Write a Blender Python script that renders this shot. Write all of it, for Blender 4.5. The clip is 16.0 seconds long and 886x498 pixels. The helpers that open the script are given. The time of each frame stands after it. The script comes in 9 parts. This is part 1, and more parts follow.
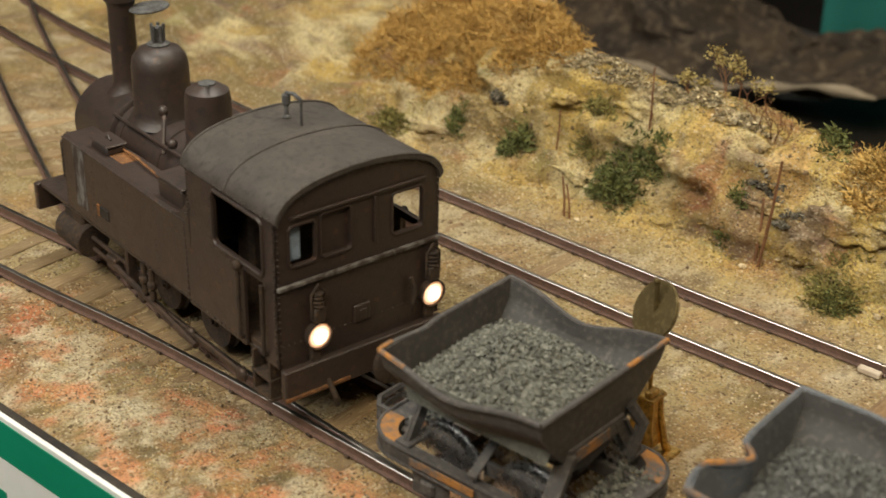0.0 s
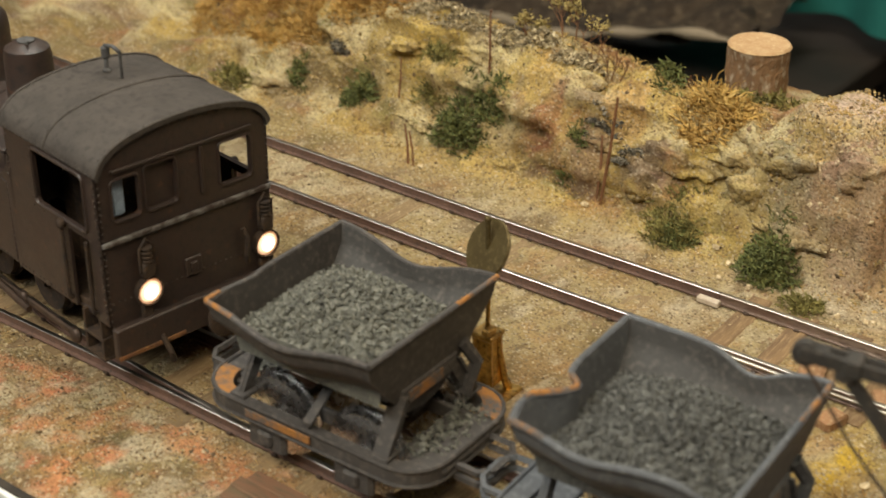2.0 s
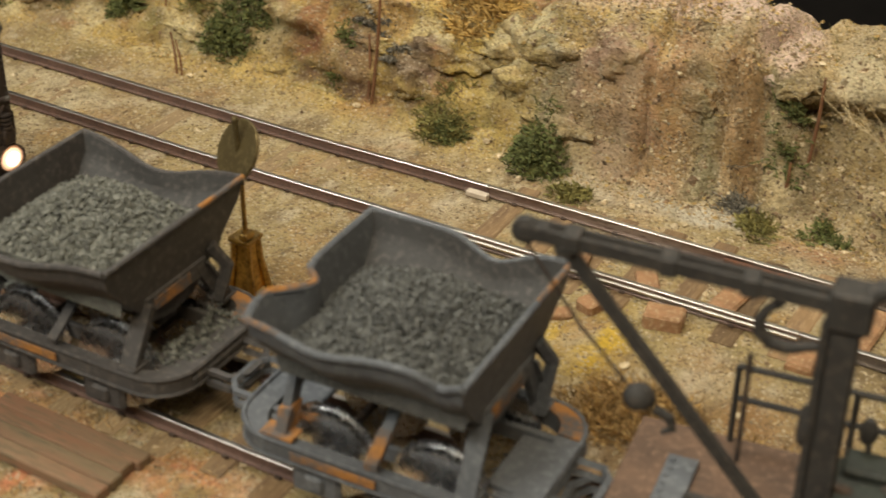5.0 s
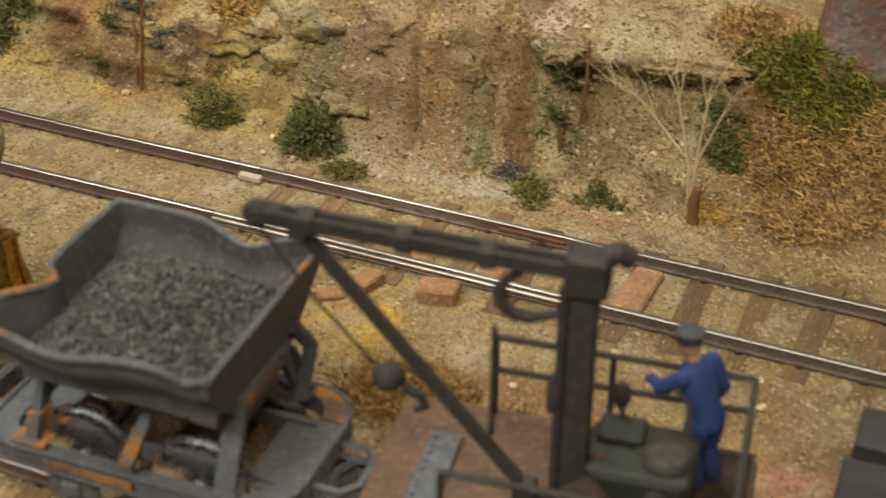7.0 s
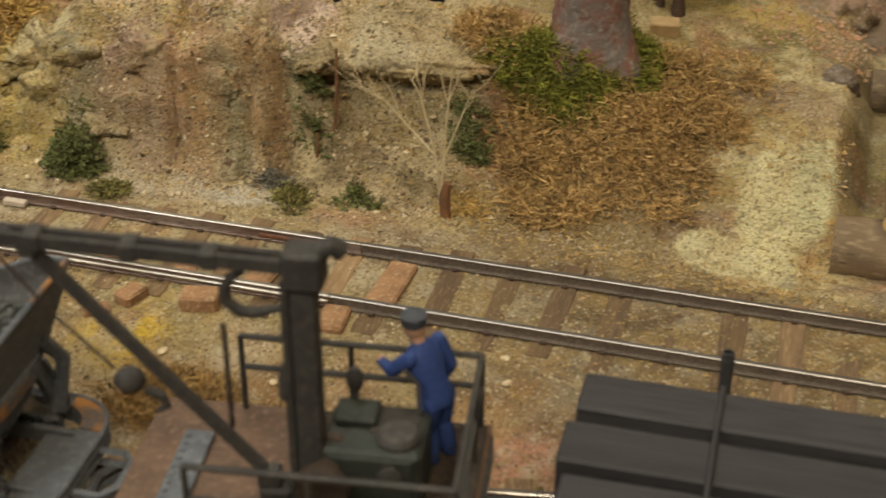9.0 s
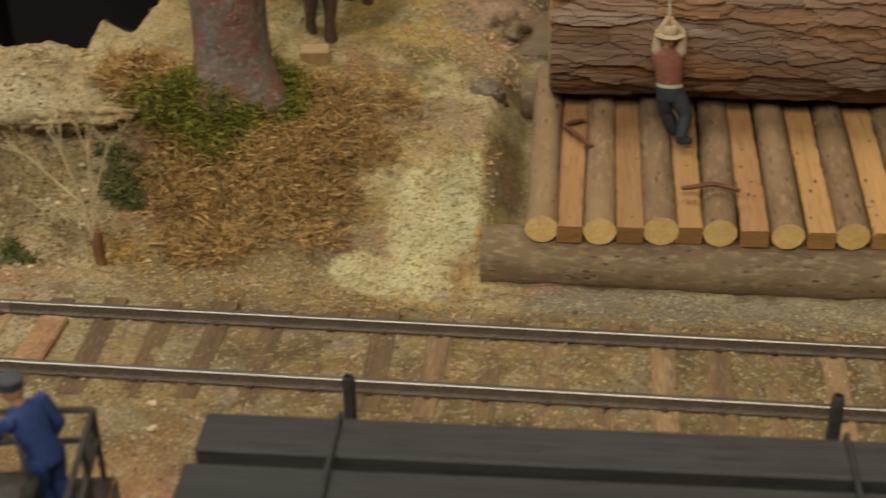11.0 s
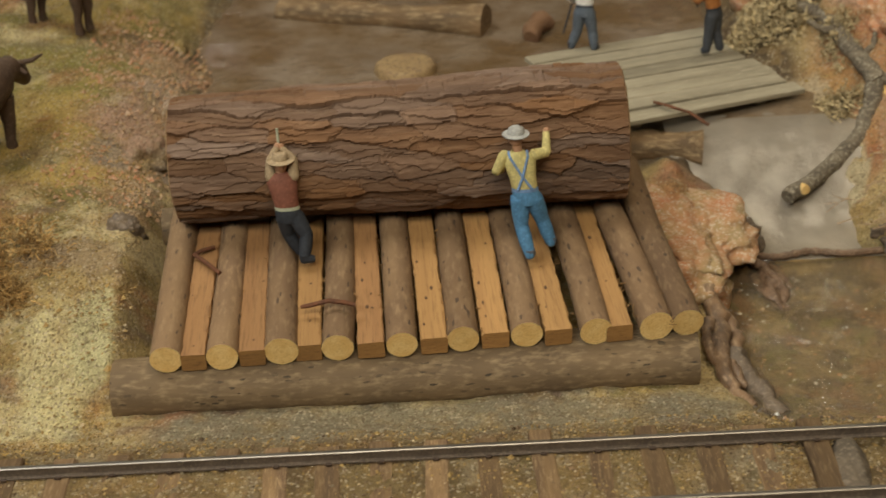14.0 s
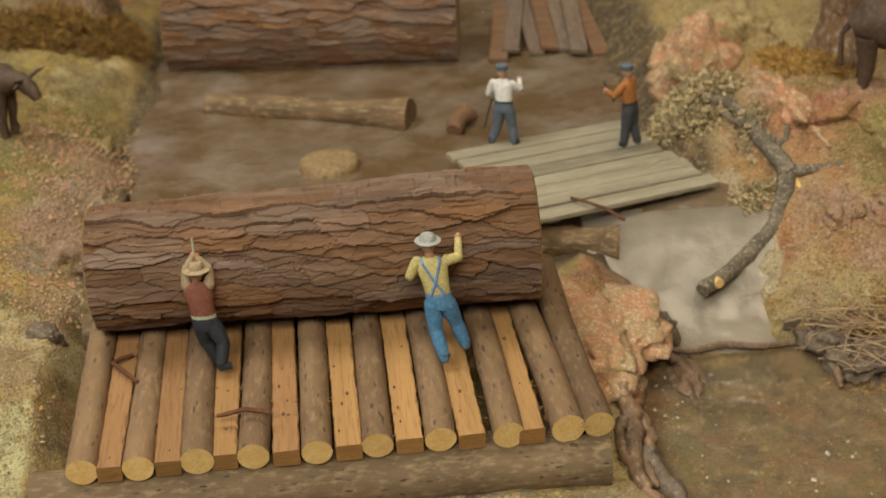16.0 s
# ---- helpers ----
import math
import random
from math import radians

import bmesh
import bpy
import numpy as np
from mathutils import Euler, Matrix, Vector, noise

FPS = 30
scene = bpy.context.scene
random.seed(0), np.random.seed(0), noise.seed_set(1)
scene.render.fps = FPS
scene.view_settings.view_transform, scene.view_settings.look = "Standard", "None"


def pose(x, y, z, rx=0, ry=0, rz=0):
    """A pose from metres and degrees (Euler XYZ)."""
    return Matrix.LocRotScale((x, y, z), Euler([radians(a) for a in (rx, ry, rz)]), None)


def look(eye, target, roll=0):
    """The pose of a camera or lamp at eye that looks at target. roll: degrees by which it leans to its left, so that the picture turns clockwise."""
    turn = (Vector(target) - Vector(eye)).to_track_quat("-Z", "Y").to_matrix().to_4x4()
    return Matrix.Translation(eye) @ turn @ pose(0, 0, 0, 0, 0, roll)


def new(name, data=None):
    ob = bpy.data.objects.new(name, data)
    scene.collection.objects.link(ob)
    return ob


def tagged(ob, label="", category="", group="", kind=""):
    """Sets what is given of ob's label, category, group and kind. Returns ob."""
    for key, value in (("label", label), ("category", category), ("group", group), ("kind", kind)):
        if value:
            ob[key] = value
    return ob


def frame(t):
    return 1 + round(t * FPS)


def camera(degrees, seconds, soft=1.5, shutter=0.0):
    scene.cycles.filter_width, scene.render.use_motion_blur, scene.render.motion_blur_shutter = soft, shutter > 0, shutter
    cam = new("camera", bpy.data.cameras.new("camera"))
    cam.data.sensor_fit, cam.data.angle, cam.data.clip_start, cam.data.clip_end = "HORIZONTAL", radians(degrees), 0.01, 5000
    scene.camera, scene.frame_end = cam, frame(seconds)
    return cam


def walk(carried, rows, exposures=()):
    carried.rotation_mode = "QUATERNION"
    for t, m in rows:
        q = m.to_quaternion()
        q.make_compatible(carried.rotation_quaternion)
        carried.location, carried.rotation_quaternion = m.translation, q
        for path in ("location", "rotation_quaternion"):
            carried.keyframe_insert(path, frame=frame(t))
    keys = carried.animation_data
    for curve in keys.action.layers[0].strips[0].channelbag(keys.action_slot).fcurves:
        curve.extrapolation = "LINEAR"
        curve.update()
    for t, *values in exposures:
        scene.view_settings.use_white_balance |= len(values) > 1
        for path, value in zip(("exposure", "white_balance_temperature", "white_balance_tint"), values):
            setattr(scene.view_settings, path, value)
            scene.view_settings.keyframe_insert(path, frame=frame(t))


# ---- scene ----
cam = camera(32.75, 16.0, soft=1.6, shutter=0.5)
# a small camera held close: its depth of field is short, with the focus on the middle ground throughout
cam.data.dof.use_dof, cam.data.dof.focus_distance, cam.data.dof.aperture_fstop = True, 0.57, 17.0
PATH = [
    (0, (-0.1996, -0.4325, 0.2892), (-0.4354, -0.1656, 0.1071), 0.94),
    (0.5, (-0.1946, -0.4313, 0.2892), (-0.4253, -0.1609, 0.1058), 0.81),
    (1, (-0.1895, -0.4270, 0.2869), (-0.4119, -0.1502, 0.1028), 0.53),
    (1.5, (-0.1871, -0.4231, 0.2843), (-0.4029, -0.1426, 0.0980), 0.52),
    (2, (-0.1853, -0.4201, 0.2818), (-0.3955, -0.1379, 0.0916), 0.42),
    (2.5, (-0.1825, -0.4189, 0.2797), (-0.3887, -0.1367, 0.0851), 0.50),
    (3, (-0.1794, -0.4150, 0.2770), (-0.3803, -0.1323, 0.0778), 0.33),
    (3.5, (-0.1746, -0.4109, 0.2746), (-0.3681, -0.1257, 0.0715), 0.45),
    (4, (-0.1698, -0.4082, 0.2737), (-0.3544, -0.1188, 0.0684), 0.58),
    (4.2, (-0.1685, -0.4066, 0.2723), (-0.3509, -0.1160, 0.0666), 0.58),
    (6.3, (-0.1516, -0.3860, 0.2705), (-0.2978, -0.0802, 0.0580), 0.71),
    (6.5, (-0.1504, -0.3833, 0.2684), (-0.2926, -0.0756, 0.0561), 0.85),
    (7, (-0.1442, -0.3816, 0.2680), (-0.2771, -0.0704, 0.0548), 0.49),
    (7.5, (-0.1357, -0.3814, 0.2684), (-0.2587, -0.0667, 0.0543), 0.30),
    (8, (-0.1269, -0.3846, 0.2704), (-0.2402, -0.0657, 0.0571), 0.36),
    (8.2, (-0.1239, -0.3860, 0.2714), (-0.2334, -0.0658, 0.0582), 0.18),
    (10.3, (-0.0782, -0.3987, 0.2871), (-0.1407, -0.0622, 0.0801), -0.69),
    (10.5, (-0.0707, -0.3949, 0.2873), (-0.1285, -0.0579, 0.0798), -1.18),
    (11, (-0.0582, -0.3828, 0.2862), (-0.1006, -0.0442, 0.0774), -1.06),
    (11.5, (-0.0422, -0.3732, 0.2853), (-0.0731, -0.0337, 0.0760), -1.34),
    (12, (-0.0287, -0.3703, 0.2854), (-0.0535, -0.0311, 0.0749), -1.83),
    (12.5, (-0.0095, -0.3731, 0.2911), (-0.0332, -0.0321, 0.0834), -2.61),
    (13, (0.0084, -0.3804, 0.2956), (-0.0076, -0.0355, 0.0937), -2.71),
    (13.5, (0.0169, -0.3839, 0.3010), (0.0098, -0.0348, 0.1058), -2.77),
    (14, (0.0230, -0.3889, 0.3060), (0.0238, -0.0372, 0.1154), -2.80),
    (14.5, (0.0292, -0.3910, 0.3102), (0.0336, -0.0378, 0.1224), -2.87),
    (15, (0.0350, -0.3901, 0.3167), (0.0445, -0.0357, 0.1315), -2.84),
    (15.5, (0.0374, -0.3880, 0.3228), (0.0490, -0.0321, 0.1405), -2.80),
    (16, (0.0420, -0.3882, 0.3262), (0.0543, -0.0302, 0.1484), -2.91),
]
walk(cam, [(t, look(eye, target, roll)) for t, eye, target, roll in PATH],
     exposures=[(0, -0.17), (4.0, -0.24), (7.0, -0.39), (11.0, -0.67), (13.0, -0.73), (16.0, -0.45)])

# ---- light ----
world = bpy.data.worlds.new("hall_air")
world.use_nodes = True
scene.world = world
bg = world.node_tree.nodes["Background"]
bg.inputs[0].default_value = (1.0, 0.90, 0.78, 1)
bg.inputs[1].default_value = 0.12


def ceiling_lamp(x, y, z, sx, sy, watts, target, color=(1.0, 0.92, 0.79)):
    data = bpy.data.lights.new("hall_lamp", "AREA")
    data.shape, data.size, data.size_y, data.energy = "RECTANGLE", sx, sy, watts
    data.color = color
    ob = new("hall_lamp", data)
    ob.matrix_basis = look((x, y, z), target)
    return tagged(ob, "warm white ceiling lamp of the hall", "lamp", kind="structure")


ceiling_lamp(-0.75, 0.25, 1.7, 0.9, 0.3, 24, (-0.45, 0.05, 0), (1.0, 0.982, 0.885))
ceiling_lamp(0.45, 0.35, 1.7, 0.9, 0.3, 11, (0.1, 0.15, 0), (1.0, 0.85, 0.605))
ceiling_lamp(-0.75, -1.12, 1.25, 1.4, 0.4, 26, (-0.4, 0.0, 0), (1.0, 0.982, 0.885))
ceiling_lamp(0.22, -0.98, 1.4, 0.7, 0.3, 16.5, (0.1, 0.1, 0), (1.0, 0.85, 0.605))
ceiling_lamp(-1.95, 3.6, 1.55, 2.9, 0.04, 9, (-0.3, 0.1, 0))
ceiling_lamp(1.35, 3.6, 1.55, 1.1, 0.04, 6, (0.1, 0.1, 0))

# ---- mesh helpers: all lengths below are millimetres ----
MM = 0.001
rnd = random.Random(7)


class Geo:
    """Points, faces and a material slot for each face."""

    def __init__(self):
        self.v, self.f, self.m, self.slot, self.weld = [], [], [], 0, 0.0

    def add(self, verts, faces, mat=None):
        n = len(self.v)
        self.v.extend([tuple(p) for p in verts])
        self.f.extend([tuple(i + n for i in face) for face in faces])
        self.m.extend([self.slot] * len(faces))
        return self

    def put(self, verts, faces, at=None):
        return self.add([at @ Vector(p) for p in verts] if at is not None else verts, faces)

    def box(self, c, s, b=0.0, at=None):
        hx, hy, hz = s[0] / 2, s[1] / 2, s[2] / 2
        b = min(b, hx * 0.9, hy * 0.9, hz * 0.9)
        if b <= 0:
            vs = [(c[0] + i * hx, c[1] + j * hy, c[2] + k * hz) for i in (-1, 1) for j in (-1, 1) for k in (-1, 1)]
            fs = [(0, 1, 3, 2), (4, 6, 7, 5), (0, 4, 5, 1), (2, 3, 7, 6), (0, 2, 6, 4), (1, 5, 7, 3)]
            return self.put(vs, fs, at)
        vs, ix = [], {}
        for i in (-1, 1):
            for j in (-1, 1):
                for k in (-1, 1):
                    for a, d in enumerate(((b, b, 0), (b, 0, b), (0, b, b))):
                        # a = 2: on the x face, 1: on the y face, 0: on the z face
                        ix[i, j, k, a] = len(vs)
                        vs.append((c[0] + i * (hx - d[0]), c[1] + j * (hy - d[1]), c[2] + k * (hz - d[2])))
        fs = []
        q = ((-1, -1), (1, -1), (1, 1), (-1, 1))
        for s_ in (-1, 1):
            o = 1 if s_ > 0 else -1
            fs.append([ix[u, w, s_, 0] for u, w in q][::o])
            fs.append([ix[u, s_, w, 1] for u, w in q][::-o])
            fs.append([ix[s_, u, w, 2] for u, w in q][::o])
        for i in (-1, 1):
            for j in (-1, 1):
                fs.append([ix[i, j, -1, 2], ix[i, j, 1, 2], ix[i, j, 1, 1], ix[i, j, -1, 1]][:: i * j])
                fs.append([ix[i, -1, j, 2], ix[i, 1, j, 2], ix[i, 1, j, 0], ix[i, -1, j, 0]][:: -i * j])
                fs.append([ix[-1, i, j, 1], ix[1, i, j, 1], ix[1, i, j, 0], ix[-1, i, j, 0]][:: i * j])
                for k in (-1, 1):
                    fs.append([ix[i, j, k, 0], ix[i, j, k, 1], ix[i, j, k, 2]][:: -i * j * k])
        return self.put(vs, fs, at)

    def rings(self, rings, closed=True, caps=True, at=None):
        """Skin over rings of equal count."""
        n = len(rings[0])
        vs = [p for r in rings for p in r]
        fs = []
        for a in range(len(rings) - 1):
            for b in range(n if closed else n - 1):
                c = (b + 1) % n
                fs.append((a * n + b, a * n + c, (a + 1) * n + c, (a + 1) * n + b))
        if caps:
            fs.append(tuple(range(n))[::-1])
            fs.append(tuple(range((len(rings) - 1) * n, len(rings) * n)))
        return self.put(vs, fs, at)

    def tube(self, pts, r, seg=8, caps=True, at=None):
        """A round bar along points; r is one radius or one for each point."""
        pts = [Vector(p) for p in pts]
        rs = r if isinstance(r, (list, tuple)) else [r] * len(pts)
        rings, side = [], None
        for i, p in enumerate(pts):
            d = (pts[min(i + 1, len(pts) - 1)] - pts[max(i - 1, 0)]).normalized()
            if side is None or abs(side.dot(d)) > 0.95:
                side = d.orthogonal()
            side = (side - d * side.dot(d)).normalized()
            up = d.cross(side)
            rings.append([p + (side * math.cos(2 * math.pi * k / seg) + up * math.sin(2 * math.pi * k / seg)) * rs[i] for k in range(seg)])
        return self.rings(rings, True, caps, at)

    def lathe(self, prof, seg=24, at=None, caps=True):
        """Radius, height pairs turned round z."""
        rings = [[(max(r, 1e-4) * math.cos(2 * math.pi * k / seg), max(r, 1e-4) * math.sin(2 * math.pi * k / seg), z) for k in range(seg)] for r, z in prof]
        return self.rings(rings, True, caps, at)

    def prism(self, poly, a, b, axis="y", at=None):
        """A polygon of two coordinates pushed along an axis from a to b."""
        order = {"x": lambda p, t: (t, p[0], p[1]), "y": lambda p, t: (p[0], t, p[1]), "z": lambda p, t: (p[0], p[1], t)}[axis]
        return self.rings([[order(p, t) for p in poly] for t in (a, b)], True, True, at)

    def blob(self, c, r, seg=10, rough=0.0, at=None, seed=0):
        """A ball squashed to three radii, made uneven."""
        rings, g = [], random.Random(seed)
        for i in range(1, seg // 2 + 1):
            th = math.pi * i / (seg // 2 + 1)
            ring = []
            for k in range(seg):
                ph = 2 * math.pi * k / seg
                w = 1 + rough * (g.random() - 0.5)
                ring.append((c[0] + r[0] * w * math.sin(th) * math.cos(ph), c[1] + r[1] * w * math.sin(th) * math.sin(ph), c[2] - r[2] * w * math.cos(th)))
            rings.append(ring)
        return self.rings(rings, True, True, at)

    def mesh(self, name, mats, smooth=False):
        me = bpy.data.meshes.new(name)
        me.from_pydata([(x * MM, y * MM, z * MM) for x, y, z in self.v], [], self.f)
        for m in mats if isinstance(mats, (list, tuple)) else [mats]:
            me.materials.append(m)
        me.polygons.foreach_set("material_index", self.m)
        me.polygons.foreach_set("use_smooth", [smooth] * len(self.f))
        me.update()
        bm = bmesh.new()
        bm.from_mesh(me)
        if self.weld:
            bmesh.ops.remove_doubles(bm, verts=bm.verts, dist=self.weld * MM)
        bmesh.ops.recalc_face_normals(bm, faces=bm.faces)
        bm.to_mesh(me)
        bm.free()
        if smooth:
            me.set_sharp_from_angle(angle=radians(42))
        return me


def at(x, y, z, rx=0, ry=0, rz=0):
    return pose(x * MM, y * MM, z * MM, rx, ry, rz)


def loc(x=0, y=0, z=0, rx=0, ry=0, rz=0):
    """A pose inside a mesh, in its own millimetres."""
    return Matrix.LocRotScale((x, y, z), Euler([radians(a) for a in (rx, ry, rz)]), None)


def empty(name, m, label, category, group="", kind=""):
    ob = new(name)
    ob.empty_display_size = 0.01
    ob.matrix_basis = m
    return tagged(ob, label, category, group, kind)


def part(name, geo, mat, parent, label="", smooth=False, m=None):
    ob = new(name, geo.mesh(name, mat, smooth) if isinstance(geo, Geo) else geo)
    ob.parent = parent
    if m is not None:
        ob.matrix_basis = m
    return tagged(ob, label)


def thing(name, geo, mat, m, label, category, group="", kind="", smooth=False):
    ob = new(name, geo.mesh(name, mat, smooth) if isinstance(geo, Geo) else geo)
    ob.matrix_basis = m
    return tagged(ob, label, category, group, kind)


# ---- lattice noise on arrays ----
def vnoise(x, y, seed=0):
    xi, yi = np.floor(x).astype(np.int64), np.floor(y).astype(np.int64)
    fx, fy = x - xi, y - yi
    fx, fy = fx * fx * (3 - 2 * fx), fy * fy * (3 - 2 * fy)

    def h(a, b):
        n = (a * 374761393 + b * 668265263 + seed * 1442695041) & 0xFFFFFFFF
        n = ((n ^ (n >> 13)) * 1274126177) & 0xFFFFFFFF
        return ((n ^ (n >> 16)) & 0xFFFF) / 65535.0

    return (h(xi, yi) * (1 - fx) + h(xi + 1, yi) * fx) * (1 - fy) + (h(xi, yi + 1) * (1 - fx) + h(xi + 1, yi + 1) * fx) * fy


def fbm(x, y, size, octaves=3, seed=0):
    """About -1 to 1."""
    out, amp, tot = 0.0, 1.0, 0.0
    for o in range(octaves):
        out = out + amp * (2 * vnoise(x / size * 2**o + 31.7 * o, y / size * 2**o + 17.3 * o, seed + o) - 1)
        tot, amp = tot + amp, amp * 0.55
    return out / tot


# ---- materials ----
def material(name, base, second=None, third=None, size=20.0, fine=3.0, rough=0.85, metal=0.0, bump=0.4, bump_size=1.2, stretch=(1, 1, 1), contrast=0.3, random_value=0.0, spec=0.3, island=0.0, coat=0.0, plates=None, speck=None, speck_size=1.0, speck_at=0.68):
    """Two scales of noise between colours, small specks, and fine relief. Sizes in millimetres."""
    mat = bpy.data.materials.new(name)
    mat.use_nodes = True
    nt = mat.node_tree
    n, l = nt.nodes, nt.links
    b = n["Principled BSDF"]
    b.inputs["Roughness"].default_value = rough
    b.inputs["Metallic"].default_value = metal
    b.inputs["Specular IOR Level"].default_value = spec
    b.inputs["Coat Weight"].default_value = coat
    co = n.new("ShaderNodeTexCoord")
    mp = n.new("ShaderNodeMapping")
    mp.inputs["Scale"].default_value = [1000.0 * s for s in stretch]
    l.new(co.outputs["Object"], mp.inputs["Vector"])
    info = n.new("ShaderNodeObjectInfo")
    vec = mp.outputs["Vector"]
    if random_value or island:
        off = n.new("ShaderNodeVectorMath")
        off.operation = "MULTIPLY_ADD"
        cmb = n.new("ShaderNodeCombineXYZ")
        for i in range(3):
            l.new(info.outputs["Random"], cmb.inputs[i])
        l.new(cmb.outputs[0], off.inputs[0])
        off.inputs[1].default_value = (731, 517, 911)
        l.new(vec, off.inputs[2])
        vec = off.outputs[0]

    def noise_node(scale, detail, rgh=0.6):
        t = n.new("ShaderNodeTexNoise")
        t.inputs["Scale"].default_value = 1.0 / scale
        t.inputs["Detail"].default_value = detail
        t.inputs["Roughness"].default_value = rgh
        l.new(vec, t.inputs["Vector"])
        return t.outputs["Fac"]

    def ramp(fac, lo, hi):
        r = n.new("ShaderNodeMapRange")
        r.inputs["From Min"].default_value, r.inputs["From Max"].default_value = lo, hi
        l.new(fac, r.inputs["Value"])
        return r.outputs["Result"]

    def mix(fac, a, c, mode="MIX"):
        m_ = n.new("ShaderNodeMix")
        m_.data_type, m_.blend_type = "RGBA", mode
        if isinstance(fac, float):
            m_.inputs[0].default_value = fac
        else:
            l.new(fac, m_.inputs[0])
        for sock, v in ((m_.inputs[6], a), (m_.inputs[7], c)):
            if isinstance(v, tuple):
                sock.default_value = (*v[:3], 1)
            else:
                l.new(v, sock)
        return m_.outputs[2]

    col = base
    if second:
        col = mix(ramp(noise_node(size, 4), 0.5 - contrast / 2, 0.5 + contrast / 2), col, second)
    if third:
        col = mix(ramp(noise_node(fine, 3), 0.5, 0.72), col, third)
    if plates:
        ps = n.new("ShaderNodeSeparateColor")
        if plates == "plate":
            pa_ = n.new("ShaderNodeAttribute")
            pa_.attribute_name = plates
            l.new(pa_.outputs["Color"], ps.inputs[0])
        else:
            pv = n.new("ShaderNodeTexVoronoi")
            pv.inputs["Scale"].default_value, pv.inputs["Randomness"].default_value = 1.0 / plates, 1.0
            wob = n.new("ShaderNodeVectorMath")
            wob.operation = "MULTIPLY_ADD"
            wn = n.new("ShaderNodeTexNoise")
            wn.inputs["Scale"].default_value = 2.0 / plates
            l.new(vec, wn.inputs["Vector"])
            l.new(wn.outputs["Color"], wob.inputs[0])
            wob.inputs[1].default_value = (plates * 0.8,) * 3
            l.new(vec, wob.inputs[2])
            l.new(wob.outputs[0], pv.inputs["Vector"])
            l.new(pv.outputs["Color"], ps.inputs[0])
        pr = n.new("ShaderNodeMapRange")
        pr.inputs["To Min"].default_value, pr.inputs["To Max"].default_value = 0.74, 1.3
        l.new(ps.outputs[0], pr.inputs["Value"])
        ph = n.new("ShaderNodeHueSaturation")
        l.new(pr.outputs[0], ph.inputs["Value"])
        l.new(ramp(ps.outputs[1], 0, 1), ph.inputs["Saturation"])
        pr2 = ph.inputs["Saturation"].links[0].from_node
        pr2.inputs["To Min"].default_value, pr2.inputs["To Max"].default_value = 0.7, 1.1
        l.new(col, ph.inputs["Color"])
        col = ph.outputs[0]
    if speck:
        vo = n.new("ShaderNodeTexVoronoi")
        vo.inputs["Scale"].default_value = 1.0 / speck_size
        l.new(vec, vo.inputs["Vector"])
        sp = n.new("ShaderNodeSeparateColor")
        l.new(vo.outputs["Color"], sp.inputs[0])
        col = mix(ramp(sp.outputs[0], speck_at, speck_at + 0.04), col, speck)
    if random_value or island:
        src = info.outputs["Random"]
        if island:
            g = n.new("ShaderNodeNewGeometry")
            src = g.outputs["Random Per Island"]
        amt = random_value or island
        r = n.new("ShaderNodeMapRange")
        r.inputs["To Min"].default_value, r.inputs["To Max"].default_value = 1 - amt, 1 + amt
        l.new(src, r.inputs["Value"])
        hs = n.new("ShaderNodeHueSaturation")
        l.new(r.outputs[0], hs.inputs["Value"])
        if isinstance(col, tuple):
            hs.inputs["Color"].default_value = (*col[:3], 1)
        else:
            l.new(col, hs.inputs["Color"])
        col = hs.outputs[0]
    if isinstance(col, tuple):
        b.inputs["Base Color"].default_value = (*col[:3], 1)
    else:
        l.new(col, b.inputs["Base Color"])
    if bump:
        bp = n.new("ShaderNodeBump")
        bp.inputs["Strength"].default_value = bump
        bp.inputs["Distance"].default_value = bump_size * MM * 0.5
        l.new(noise_node(bump_size, 4), bp.inputs["Height"])
        l.new(bp.outputs[0], b.inputs["Normal"])
    rg = n.new("ShaderNodeMapRange")
    rg.inputs["To Min"].default_value, rg.inputs["To Max"].default_value = max(0.02, rough - 0.12), min(1, rough + 0.1)
    l.new(noise_node(size * 0.4, 2), rg.inputs["Value"])
    l.new(rg.outputs[0], b.inputs["Roughness"])
    return mat

# palette
M_RAIL_SIDE = material("rusty_rail_side", (0.17, 0.10, 0.076), (0.12, 0.072, 0.055), (0.08, 0.055, 0.044), 8, 1.2, rough=0.65, bump=0.5, bump_size=0.5)
M_RAIL_TOP = material("worn_bright_rail_head", (0.62, 0.59, 0.55), (0.33, 0.28, 0.24), size=30, rough=0.33, metal=1.0, bump=0.1, stretch=(0.2, 1, 1), contrast=0.5)
M_RAIL_NEW = material("bare_nickel_rail", (0.62, 0.58, 0.50), (0.30, 0.26, 0.21), size=18, rough=0.42, metal=1.0, bump=0.25, bump_size=0.8, stretch=(0.2, 1, 1), contrast=0.2)
M_RAIL_PLAIN = material("red_brown_bare_rail_side", (0.17, 0.105, 0.08), (0.26, 0.20, 0.16), (0.10, 0.065, 0.05), 8, 1.2, rough=0.45, metal=0.3, bump=0.2, stretch=(0.2, 1, 1))
M_RAIL_DARK = material("dark_grey_rail_side", (0.15, 0.115, 0.088), (0.10, 0.078, 0.062), (0.21, 0.165, 0.12), 8, 1.2, rough=0.55, metal=0.2, bump=0.4, bump_size=0.5)
M_RAIL_GREY = material("grey_worn_rail_head", (0.36, 0.335, 0.30), (0.24, 0.215, 0.19), size=30, rough=0.42, metal=1.0, bump=0.1, stretch=(0.2, 1, 1), contrast=0.5)
